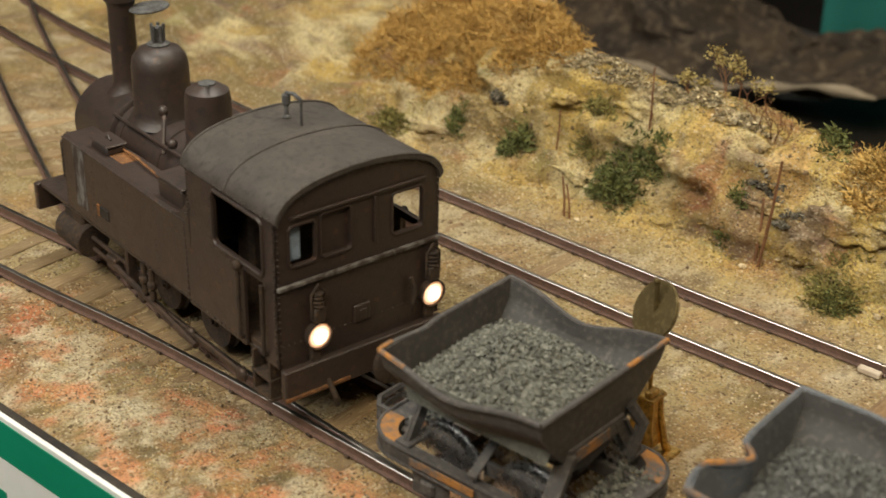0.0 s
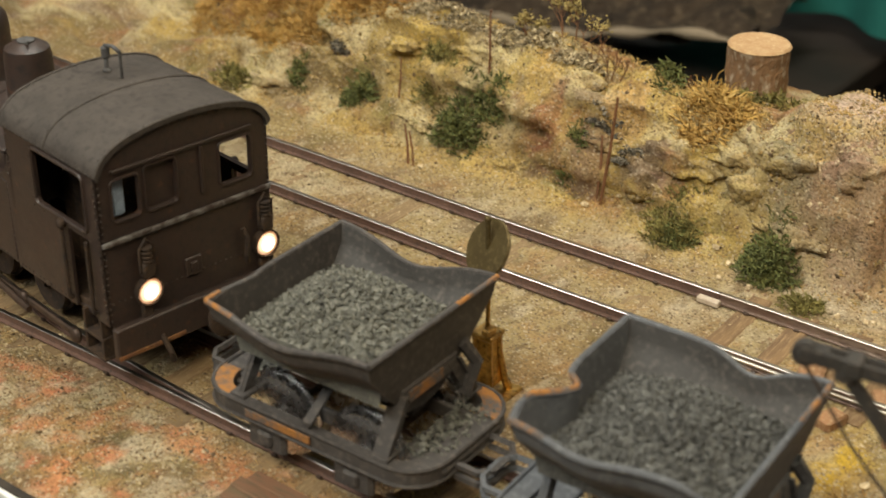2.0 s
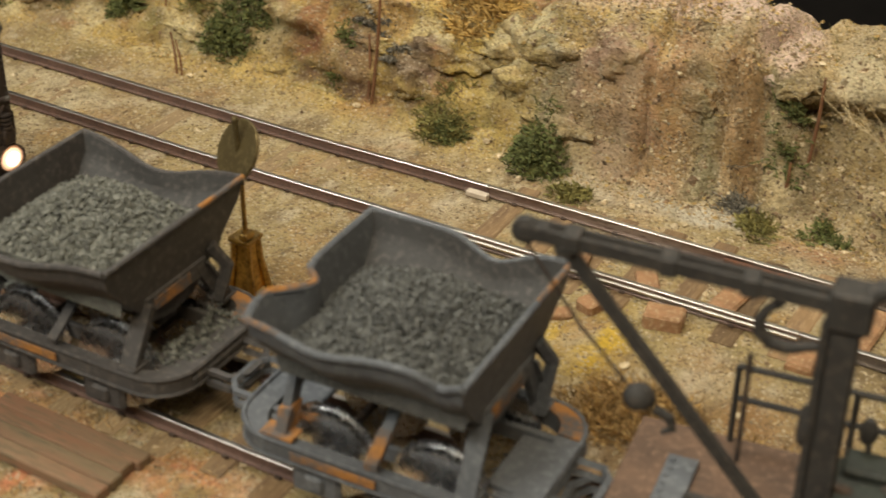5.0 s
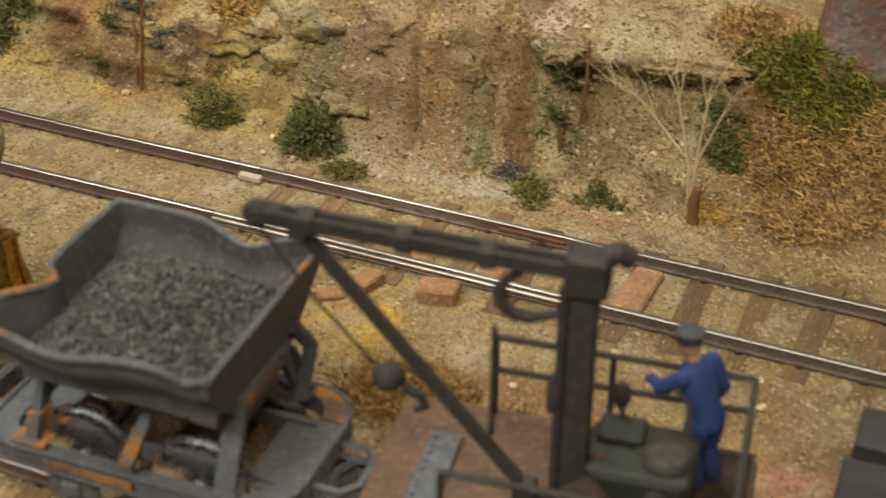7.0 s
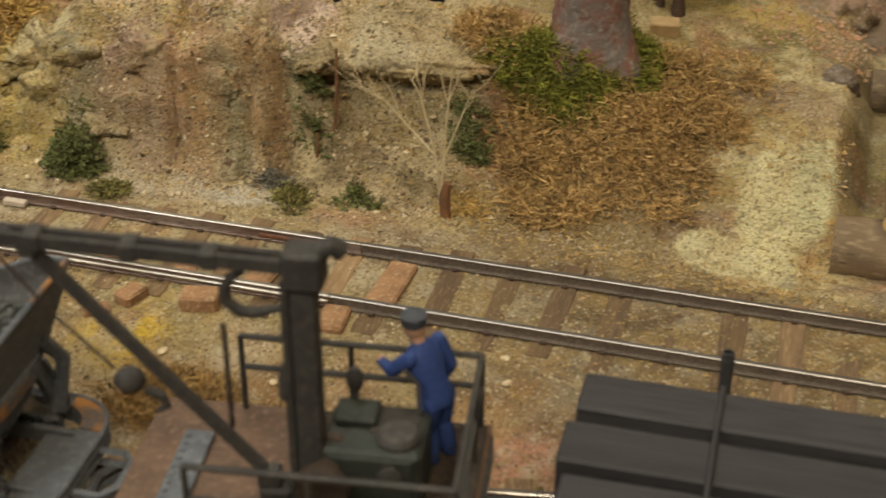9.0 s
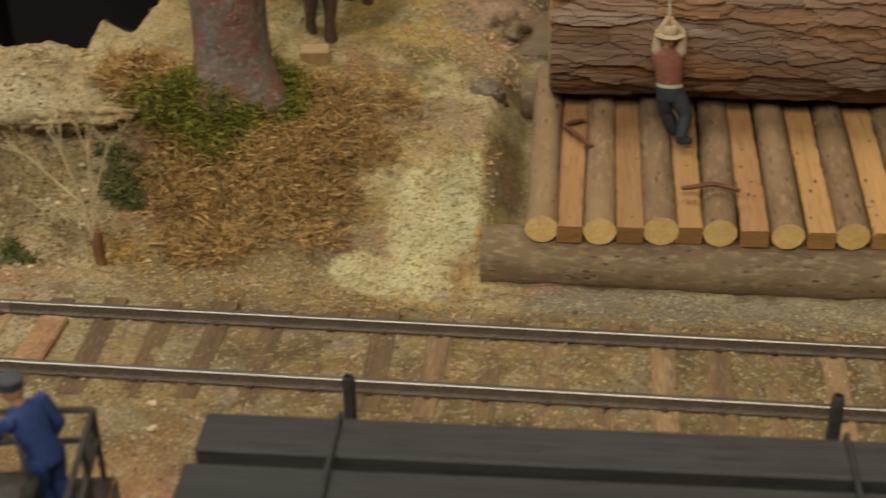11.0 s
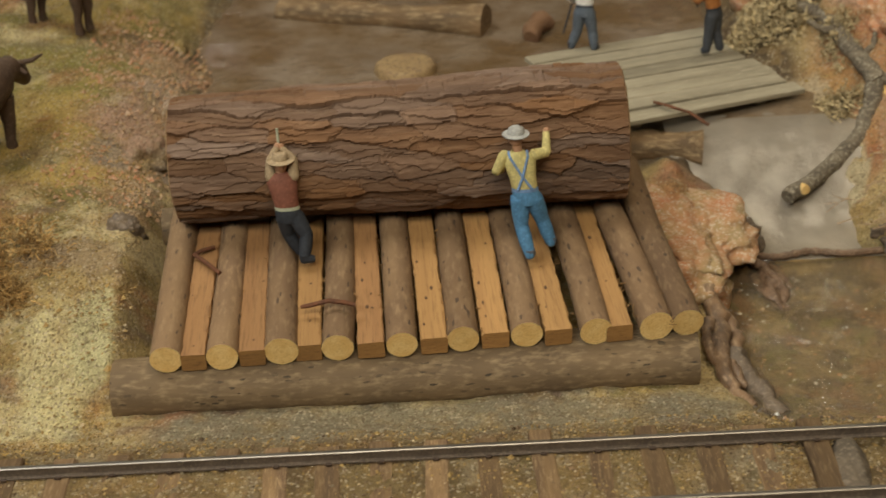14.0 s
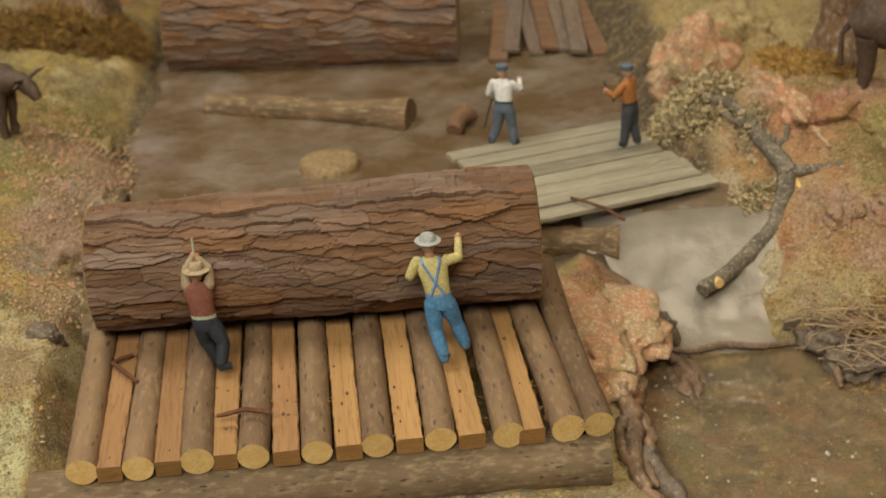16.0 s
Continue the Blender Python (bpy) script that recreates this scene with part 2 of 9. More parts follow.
M_BRASS = material("brass", (0.62, 0.40, 0.12), (0.32, 0.19, 0.06), (0.14, 0.09, 0.04), 7, 1.5, rough=0.35, metal=1.0, bump=0.25, bump_size=0.6)
M_SLEEPER = material("stained_sleeper_wood", (0.20, 0.125, 0.06), (0.12, 0.075, 0.042), (0.28, 0.19, 0.10), 9, 1.1, rough=0.85, bump=0.7, bump_size=0.6, stretch=(1.6, 0.18, 1), random_value=0.38)
M_SLEEPER_PALE = material("sand_dusted_sleeper_wood", (0.27, 0.185, 0.095), (0.19, 0.125, 0.066), (0.36, 0.27, 0.15), 9, 1.1, rough=0.85, bump=0.7, bump_size=0.6, stretch=(1.6, 0.18, 1), random_value=0.25)
M_IRON = material("dark_iron", (0.045, 0.036, 0.03), (0.09, 0.05, 0.03), size=4, rough=0.6, metal=0.3, bump=0.4)


def ground_material():
    mat = bpy.data.materials.new("scenic_ground_cover")
    mat.use_nodes = True
    nt = mat.node_tree
    n, l = nt.nodes, nt.links
    b = n["Principled BSDF"]
    co = n.new("ShaderNodeTexCoord")
    mp = n.new("ShaderNodeMapping")
    mp.inputs["Scale"].default_value = (1000, 1000, 1000)
    l.new(co.outputs["Object"], mp.inputs["Vector"])
    at_ = n.new("ShaderNodeAttribute")
    at_.attribute_name = "cover"

    def tex(size, detail=3, rg=0.65):
        t = n.new("ShaderNodeTexNoise")
        t.inputs["Scale"].default_value, t.inputs["Detail"].default_value, t.inputs["Roughness"].default_value = 1 / size, detail, rg
        l.new(mp.outputs[0], t.inputs["Vector"])
        return t.outputs["Fac"]

    def rng(fac, a, c, lo=0.0, hi=1.0):
        r = n.new("ShaderNodeMapRange")
        for k, v in (("From Min", a), ("From Max", c), ("To Min", lo), ("To Max", hi)):
            r.inputs[k].default_value = v
        l.new(fac, r.inputs["Value"])
        return r.outputs[0]

    def mix(fac, a, c, mode="MIX"):
        m_ = n.new("ShaderNodeMix")
        m_.data_type, m_.blend_type = "RGBA", mode
        l.new(fac, m_.inputs[0])
        for sock, v in ((m_.inputs[6], a), (m_.inputs[7], c)):
            if isinstance(v, tuple):
                sock.default_value = (*v, 1)
            else:
                l.new(v, sock)
        return m_.outputs[2]

    keep = at_.outputs["Alpha"]

    def mul(a, c):
        m_ = n.new("ShaderNodeMath")
        m_.operation = "MULTIPLY"
        l.new(a, m_.inputs[0])
        l.new(c, m_.inputs[1])
        return m_.outputs[0]

    col = mix(mul(rng(tex(17), 0.50, 0.66, 0, 0.45), keep), at_.outputs["Color"], (0.40, 0.26, 0.10))
    col = mix(rng(tex(6, 5), 0.53, 0.71, 0, 0.5), col, (0.15, 0.095, 0.045))
    col = mix(mul(rng(tex(10, 5), 0.56, 0.70, 0, 0.5), keep), col, (0.50, 0.40, 0.23))
    col = mix(rng(tex(24, 5), 0.57, 0.70, 0, 0.4), col, (0.19, 0.15, 0.055))
    vo = n.new("ShaderNodeTexVoronoi")
    vo.inputs["Scale"].default_value = 1 / 0.9
    l.new(mp.outputs[0], vo.inputs["Vector"])
    sp = n.new("ShaderNodeSeparateColor")
    l.new(vo.outputs["Color"], sp.inputs[0])
    col = mix(mul(rng(sp.outputs[0], 0.88, 0.92, 0, 0.55), keep), col, (0.55, 0.46, 0.32))
    col = mix(rng(sp.outputs[1], 0.84, 0.88, 0, 0.5), col, (0.14, 0.09, 0.05))
    val = n.new("ShaderNodeHueSaturation")
    l.new(rng(tex(1.1, 3), 0.3, 0.7, 0.78, 1.22), val.inputs["Value"])
    l.new(col, val.inputs["Color"])
    l.new(val.outputs[0], b.inputs["Base Color"])
    l.new(rng(keep, 0.0, 1.0, 0.45, 0.92), b.inputs["Roughness"])
    b.inputs["Specular IOR Level"].default_value = 0.2
    bp0 = n.new("ShaderNodeBump")
    bp0.inputs["Strength"].default_value, bp0.inputs["Distance"].default_value = 0.8, 0.005
    l.new(tex(7, 5, 0.7), bp0.inputs["Height"])
    bp = n.new("ShaderNodeBump")
    bp.inputs["Strength"].default_value, bp.inputs["Distance"].default_value = 0.8, 0.0011
    l.new(tex(1.6, 5, 0.75), bp.inputs["Height"])
    l.new(bp0.outputs[0], bp.inputs["Normal"])
    bp2 = n.new("ShaderNodeBump")
    bp2.inputs["Strength"].default_value, bp2.inputs["Distance"].default_value = 0.55, 0.0008
    inv = rng(vo.outputs["Distance"], 0, 0.8, 1, 0)
    l.new(inv, bp2.inputs["Height"])
    l.new(bp.outputs[0], bp2.inputs["Normal"])
    l.new(bp2.outputs[0], b.inputs["Normal"])
    return mat


M_GROUND = ground_material()

# heights over the rail tops, as profiles across the tracks
PROFILES = [
    (-1250, [(60, -5), (140, 0), (300, 12), (640, 20), (700, -60)]),
    (-760, [(52, -5), (90, 3), (140, 14), (230, 34), (300, 40), (330, 30), (345, -60)]),
    (-700, [(52, -5), (80, 2), (110, 20), (150, 42), (190, 46), (215, 40), (228, -60)]),
    (-640, [(52, -5), (72, 0), (88, 18), (104, 30), (125, 44), (150, 48), (166, 42), (178, -60)]),
    (-590, [(52, -5), (78, -1), (87, 12), (98, 33), (110, 47), (124, 44), (140, 32), (152, -60)]),
    (-545, [(52, -5), (74, -1), (84, 12), (96, 36), (110, 48), (122, 44), (140, 32), (152, -60)]),
    (-500, [(52, -5), (70, -1), (77, 10), (90, 38), (106, 48), (122, 42), (150, 28), (165, -60)]),
    (-460, [(52, -5), (72, 0), (79, 14), (84, 29), (104, 42), (130, 34), (160, 20), (200, 14), (215, -60)]),
    (-420, [(52, -5), (67, -3), (76, 15), (81, 27), (92, 38), (115, 40), (150, 26), (200, 16), (215, -60)]),
    (-390, [(52, -5), (66, -4), (72, 17), (78, 34), (83, 50), (92, 54), (128, 52), (138, 48), (146, -60)]),
    (-353, [(52, -5), (68, -4), (71, 2), (79, 52), (88, 55), (120, 55), (132, 52), (140, -60)]),
    (-318, [(52, -5), (74, -5), (77, 2), (84, 51), (92, 54), (122, 54), (132, 51), (140, -60)]),
    (-309, [(52, -5), (78, -5), (82, 2), (88, 40), (98, 47), (122, 52), (134, 50), (142, -60)]),
    (-280, [(52, -6), (72, -6), (84, 2), (96, 14), (99, 38), (106, 45), (130, 49), (140, 49), (150, -60)]),
    (-262, [(52, -6), (74, -6), (86, 4), (100, 18), (104, 37), (112, 43), (135, 48), (160, 52), (175, -60)]),
    (-250, [(52, -6), (76, -5), (90, 9), (104, 24), (108, 36), (118, 41), (140, 46), (200, 46), (300, 40), (900, 40)]),
    (-212, [(52, -6), (76, -9), (93, -7), (108, 13), (122, 34), (136, 42), (170, 45), (300, 46), (900, 55)]),
    (-180, [(52, -7), (70, -9), (95, 8), (113, 23), (140, 29), (200, 28), (300, 40), (900, 60)]),
    (-158, [(52, -8), (70, -9), (95, 9), (113, 16), (150, 24), (200, 28), (300, 38), (900, 55)]),
    (-127, [(52, -9), (64, -13), (86, -4), (112, 12), (155, 21), (200, 24), (260, 34), (340, 30), (900, 32)]),
    (-106, [(52, -9), (64, -14), (86, -15), (96, 0), (118, 9), (155, 19), (190, 19), (240, 20), (310, 18), (400, 14), (900, 14)]),
    (-92, [(52, -9), (64, -14), (86, -16), (110, -15), (190, 0), (240, 8), (900, 4)]),
    (-40, [(52, -10), (64, -14), (86, -16), (150, -14), (200, 0), (240, 5), (900, 4)]),
    (108, [(52, -10), (64, -14), (86, -16), (150, -10), (200, 0), (235, 4), (900, 4)]),
    (128, [(52, -10), (62, -14), (95, -20), (130, -14), (165, -8), (200, 4), (228, 8), (250, 2), (300, 4), (900, 4)]),
    (150, [(52, -10), (60, -14), (85, -28), (150, -27), (180, -23), (204, -16), (228, -8), (260, 0), (300, 4), (900, 4)]),
    (170, [(52, -10), (60, -14), (85, -28), (175, -28), (200, -26), (230, -16), (265, -4), (320, 3), (900, 4)]),
    (205, [(52, -10), (60, -15), (85, -28), (175, -27), (205, -21), (240, -8), (280, 4), (320, 14), (350, 30), (420, 34), (900, 30)]),
    (240, [(52, -10), (60, -15), (85, -27), (172, -24), (200, -8), (240, 10), (300, 30), (360, 42), (900, 50)]),
    (330, [(52, -10), (60, -14), (85, -24), (150, -20), (200, 8), (300, 36), (900, 50)]),
    (700, [(52, -10), (90, -12), (200, 15), (900, 50)]),
]
NEAR = [(-230, -9), (-200, -7.5), (-180, -5.5), (-150, -4.8), (-128, -5.6), (-80, -5.0), (-55, -6.0), (-20, -4.8), (0, -4.9), (34, -4.9)]
_px = np.array([x for x, _ in PROFILES], float)


def height(x, y):
    """The ground's height over arrays of x and y."""
    x, y = np.asarray(x, float), np.asarray(y, float)
    z = np.zeros_like(x)
    x0 = x
    x = x + np.clip((y - 205) / 30, 0, 1) * np.clip((x + 175) / 30, 0, 1) * np.clip((-55 - x) / 30, 0, 1) * (16 * fbm(x * 0.5, y, 48, 3, 33) - 3)
    cols = []
    for _, pts in PROFILES:
        p = NEAR + pts
        cols.append(np.interp(y, [a for a, _ in p], [b for _, b in p]))
    cols = np.array(cols)
    i = np.clip(np.searchsorted(_px, x) - 1, 0, len(_px) - 2)
    t = np.clip((x - _px[i]) / (_px[i + 1] - _px[i]), 0, 1)
    t = t * t * (3 - 2 * t) * 0.5 + t * 0.5
    z = np.take_along_axis(cols, i[None], 0)[0] * (1 - t) + np.take_along_axis(cols, (i + 1)[None], 0)[0] * t
    x = x0
    wild = np.clip((y - 50) / 25, 0.0, 1) + np.clip((-145 - y) / 20, 0, 0.4)
    step = np.clip((y - 66) / 8, 0, 1) * np.clip((150 - y) / 20, 0, 1) * np.clip((-215 - x) / 40, 0, 1)
    z = z + step * 3.4 * np.sin(z / 2.9 + 4.5 * fbm(x, y, 34, 2, 44))
    rocky = np.clip((y - 62) / 15, 0, 1) * np.clip((-230 - x) / 30, 0, 1) * np.clip((170 - y) / 30, 0, 1)
    z = z + 0.35 * fbm(x, y, 5, 3, 3) + wild * (2.8 * fbm(x, y, 26, 4, 1) + 1.3 * fbm(x, y, 6, 3, 2))
    z = z + rocky * np.where(x < -400, 5.0, 3.4) * (np.abs(fbm(x + 0.4 * z, y + 0.6 * z, 17, 3, 9)) * 2 - 0.6)
    slab = np.clip((y - 82) / 4, 0, 1) * np.clip((136 - y) / 4, 0, 1)
    for x0, lean in ((-349, -0.1), (-321, 0.35)):
        z = z - slab * 7 * np.exp(-(((x - x0 - lean * (y - 84)) / 1.6) ** 2))
    east = np.clip((x - 118) / 20, 0, 1) * np.clip((y - 95) / 20, 0, 1)
    bed = np.clip((x - 134) / 12, 0, 1) * np.clip((192 - y) / 10, 0, 1)
    bank = np.clip((x - 205 - 4 * fbm(x, y, 18, 2, 51)) / 7, 0, 1) * np.clip((246 - x) / 20, 0, 1) * np.clip((y - 196) / 8, 0, 1) * np.clip((284 - y) / 16, 0, 1)
    race = np.clip((x - 150) / 12, 0, 1) * np.clip((212 - x) / 8, 0, 1) * np.clip((y - 186) / 10, 0, 1) * np.clip((282 - y) / 12, 0, 1)
    return z + east * (6.0 - 4.6 * np.maximum(bed, race)) * (1 - 2 * np.abs(fbm(x, y, 22, 4, 12))) - 3.0 * bed - 6.0 * race + 3.0 * bank


def ground_z(x, y):
    return float(height(np.array([x]), np.array([y]))[0])


# cover colours: place, reach and colour of each patch over a base that changes along the layout
SAND, OCHRE, GOLD = (0.40, 0.305, 0.15), (0.45, 0.33, 0.14), (0.54, 0.385, 0.12)
PINK, RUST, OLIVE = (0.46, 0.31, 0.21), (0.43, 0.16, 0.075), (0.20, 0.175, 0.055)
CREAM, GREY, UMBER = (0.50, 0.42, 0.22), (0.24, 0.21, 0.15), (0.16, 0.105, 0.055)
PATCHES = [
    (-640, -175, 60, RUST), (-560, -180, 45, PINK), (-500, -185, 35, RUST), (-450, -190, 40, PINK), (-590, -160, 30, SAND),
    (-330, -60, 26, SAND), (-322, -30, 22, (0.62, 0.40, 0.04)), (-290, -62, 30, (0.24, 0.14, 0.06)), (-180, -60, 45, (0.47, 0.24, 0.15)), (-130, -56, 50, (0.47, 0.25, 0.16)), (-262, -48, 22, (0.30, 0.17, 0.07)), (-286, -34, 18, (0.52, 0.44, 0.31)), (-240, -40, 18, (0.40, 0.26, 0.13)), (-225, -60, 20, (0.26, 0.15, 0.07)), (-300, -84, 22, (0.20, 0.12, 0.055)), (-390, -60, 20, (0.50, 0.40, 0.25)),
    (-640, 130, 70, GOLD), (-560, 110, 50, GOLD), (-480, 100, 40, GOLD), (-430, 85, 30, GOLD), (-400, 78, 16, CREAM),
    (-353, 100, 50, PINK), (-310, 120, 40, PINK), (-350, 78, 25, (0.42, 0.30, 0.14)), (-330, 80, 18, (0.42, 0.27, 0.15)), (-385, 80, 18, (0.45, 0.34, 0.17)), (-280, 90, 26, (0.30, 0.225, 0.11)), (-270, 125, 30, SAND),
    (-205, 100, 40, UMBER), (-205, 66, 34, (0.22, 0.145, 0.065)), (-158, 66, 30, (0.22, 0.15, 0.07)), (-262, 60, 22, (0.33, 0.21, 0.10)), (-283, 62, 14, (0.42, 0.23, 0.13)), (-180, 125, 40, (0.36, 0.22, 0.08)), (-135, 85, 20, CREAM), (-122, 105, 20, CREAM), (-128, 70, 14, CREAM),
    (-140, 200, 50, OLIVE), (-160, 300, 80, (0.27, 0.24, 0.07)), (-150, 235, 60, (0.22, 0.18, 0.06)), (-165, 185, 35, (0.28, 0.21, 0.09)), (-180, 390, 100, (0.22, 0.185, 0.055)), (-110, 175, 20, (0.32, 0.21, 0.13)), (-118, 215, 22, (0.31, 0.20, 0.12)), (-112, 270, 22, (0.40, 0.24, 0.15)),
    (-20, 70, 40, GREY), (60, 70, 40, GREY), (110, 68, 25, GREY), (-70, 72, 25, GREY),
    (132, 190, 28, (0.46, 0.20, 0.10)), (140, 160, 18, (0.36, 0.20, 0.13)), (230, 260, 50, RUST), (260, 330, 60, RUST), (215, 330, 25, SAND), (240, 200, 18, CREAM), (300, 230, 50, (0.40, 0.22, 0.14)),
    (190, 130, 55, (0.19, 0.145, 0.07)), (270, 140, 50, (0.20, 0.14, 0.075)), (280, 300, 20, OLIVE), (20, 400, 120, (0.10, 0.075, 0.05)), (40, 300, 70, (0.12, 0.085, 0.055)),
    (262, 310, 50, (0.48, 0.22, 0.12)), (240, 270, 26, (0.45, 0.27, 0.17)), (290, 300, 20, OLIVE), (288, 345, 22, (0.30, 0.20, 0.08)), (244, 352, 15, PINK), (272, 268, 12, OLIVE), (262, 250, 16, (0.50, 0.33, 0.23)), (-108, 300, 26, (0.42, 0.25, 0.17)), (-112, 345, 26, (0.36, 0.24, 0.16)), (-104, 255, 20, (0.45, 0.30, 0.20)), (-340, 96, 18, (0.45, 0.20, 0.11)), (-374, 86, 18, (0.38, 0.21, 0.14)), (-310, 98, 16, (0.46, 0.19, 0.10)), (-333, 90, 16, (0.23, 0.22, 0.13)), (-394, 90, 15, (0.25, 0.24, 0.15)), (-376, 98, 18, GOLD), (-352, 74, 14, (0.36, 0.22, 0.18)), (-262, 92, 18, (0.24, 0.20, 0.10)),
    (-640, 60, 60, (0.30, 0.22, 0.095)), (-700, 85, 50, (0.26, 0.185, 0.08)), (-660, 76, 24, (0.33, 0.24, 0.12)), (-810, 120, 100, (0.21, 0.15, 0.07)), (-740, 30, 40, (0.22, 0.16, 0.072)), (-760, 70, 90, (0.25, 0.18, 0.075)), (-780, -20, 90, (0.22, 0.16, 0.07)), (-680, -40, 60, (0.24, 0.175, 0.075)), (-900, 60, 120, (0.19, 0.135, 0.06)), (-560, -190, 40, (0.22, 0.16, 0.075)), (-480, -175, 30, (0.25, 0.175, 0.08)), (-380, -185, 40, (0.24, 0.17, 0.08)), (-520, -60, 30, (0.27, 0.20, 0.09)), (-420, -50, 26, (0.33, 0.22, 0.10)),
    (138, 222, 16, (0.46, 0.22, 0.12)), (236, 236, 13, (0.44, 0.22, 0.14)), (228, 206, 10, (0.30, 0.19, 0.12)), (160, 240, 24, (0.30, 0.25, 0.20)), (185, 225, 22, (0.34, 0.29, 0.23)),
]


# blotches over the wild ground and over the sand: size, colour, threshold, strength
BLOTCHES = [(40, (0.54, 0.375, 0.115), 0.0, 0.7), (24, (0.62, 0.51, 0.28), 0.10, 0.8), (22, (0.23, 0.19, 0.11), 0.22, 0.6), (26, (0.34, 0.15, 0.075), 0.27, 0.65), (20, (0.17, 0.10, 0.085), 0.32, 0.6), (17, (0.22, 0.195, 0.065), 0.27, 0.55)]
DUST = [(40, (0.30, 0.20, 0.10), 0.1, 0.7), (25, (0.50, 0.41, 0.26), 0.18, 0.7), (18, (0.17, 0.115, 0.06), 0.2, 0.7), (11, (0.20, 0.13, 0.065), 0.18, 0.6), (9, (0.55, 0.46, 0.32), 0.24, 0.6), (13, (0.42, 0.24, 0.10), 0.22, 0.5), (30, (0.33, 0.25, 0.10), 0.25, 0.6)]

# crusts with an edge of their own: place, reach both ways, colour
CRUSTS = [(-352, 112, 46, 26, (0.68, 0.50, 0.39)), (-318, 116, 24, 22, (0.68, 0.50, 0.39)), (-277, 122, 26, 16, (0.44, 0.34, 0.19)), (-270, 106, 18, 6, (0.50, 0.42, 0.26)), (-122, 96, 14, 26, (0.64, 0.56, 0.30)), (-142, 74, 13, 8, (0.64, 0.56, 0.31)), (-112, 112, 8, 24, (0.56, 0.51, 0.28)), (-116, 262, 15, 26, (0.46, 0.30, 0.21)), (-110, 306, 12, 18, (0.50, 0.38, 0.28)), (-124, 232, 10, 12, (0.34, 0.27, 0.20)), (12, 72, 112, 13, (0.24, 0.205, 0.135)), (-360, 60, 50, 8, (0.46, 0.38, 0.26)), (-320, 62, 20, 6, (0.50, 0.44, 0.33)), (215, 240, 9, 22, (0.56, 0.48, 0.30)), (209, 222, 9, 7, (0.52, 0.44, 0.28)), (208, 290, 10, 22, (0.50, 0.40, 0.26))]


# stains of moss, rust and lichen on the cliff: place, reach, colour
STAINS = [(-374, 81, 15, (0.30, 0.17, 0.12)), (-341, 80, 14, (0.46, 0.19, 0.10)), (-329, 79, 13, (0.20, 0.21, 0.12)), (-362, 76, 16, (0.36, 0.21, 0.17)), (-393, 80, 13, (0.22, 0.21, 0.14)),
          (-384, 88, 15, (0.56, 0.38, 0.10)), (-317, 82, 12, (0.50, 0.24, 0.10)), (-346, 73, 13, (0.48, 0.27, 0.12)), (-298, 91, 17, (0.17, 0.15, 0.07)), (-266, 101, 16, (0.52, 0.38, 0.15)),
          (-352, 84, 9, (0.55, 0.40, 0.12)), (-336, 94, 9, (0.46, 0.18, 0.12)), (-366, 98, 9, (0.48, 0.20, 0.13)), (-404, 76, 13, (0.55, 0.37, 0.10)), (-281, 84, 14, (0.24, 0.17, 0.10)),
          (-480, 79, 14, (0.16, 0.09, 0.08)), (-452, 78, 14, (0.17, 0.11, 0.10)), (-505, 82, 12, (0.30, 0.11, 0.06)), (-545, 100, 16, (0.60, 0.50, 0.27)), (-515, 96, 14, (0.60, 0.42, 0.13)), (-590, 96, 16, (0.60, 0.42, 0.12)), (-470, 92, 14, (0.58, 0.36, 0.15)),
          (-112, 262, 30, (0.42, 0.25, 0.17)), (-108, 302, 32, (0.40, 0.24, 0.17)), (-118, 232, 26, (0.34, 0.24, 0.17)), (-110, 345, 30, (0.36, 0.22, 0.14)), (-106, 205, 18, (0.33, 0.23, 0.15)), (-116, 278, 13, (0.58, 0.46, 0.36)), (-104, 240, 12, (0.22, 0.17, 0.13)),
          (-190, 74, 36, (0.23, 0.165, 0.085)), (-160, 64, 32, (0.26, 0.19, 0.095)), (-216, 64, 28, (0.26, 0.19, 0.10)), (-172, 90, 26, (0.21, 0.14, 0.075)), (-122, 150, 20, (0.33, 0.24, 0.15)),
          (246, 312, 26, (0.42, 0.19, 0.11)), (252, 248, 22, (0.46, 0.29, 0.21)), (276, 284, 24, (0.23, 0.19, 0.075)), (270, 240, 20, (0.40, 0.20, 0.13)), (262, 218, 14, (0.44, 0.27, 0.19)), (284, 330, 20, (0.46, 0.27, 0.18)), (266, 345, 20, (0.27, 0.21, 0.08)), (240, 345, 14, (0.50, 0.32, 0.22))]


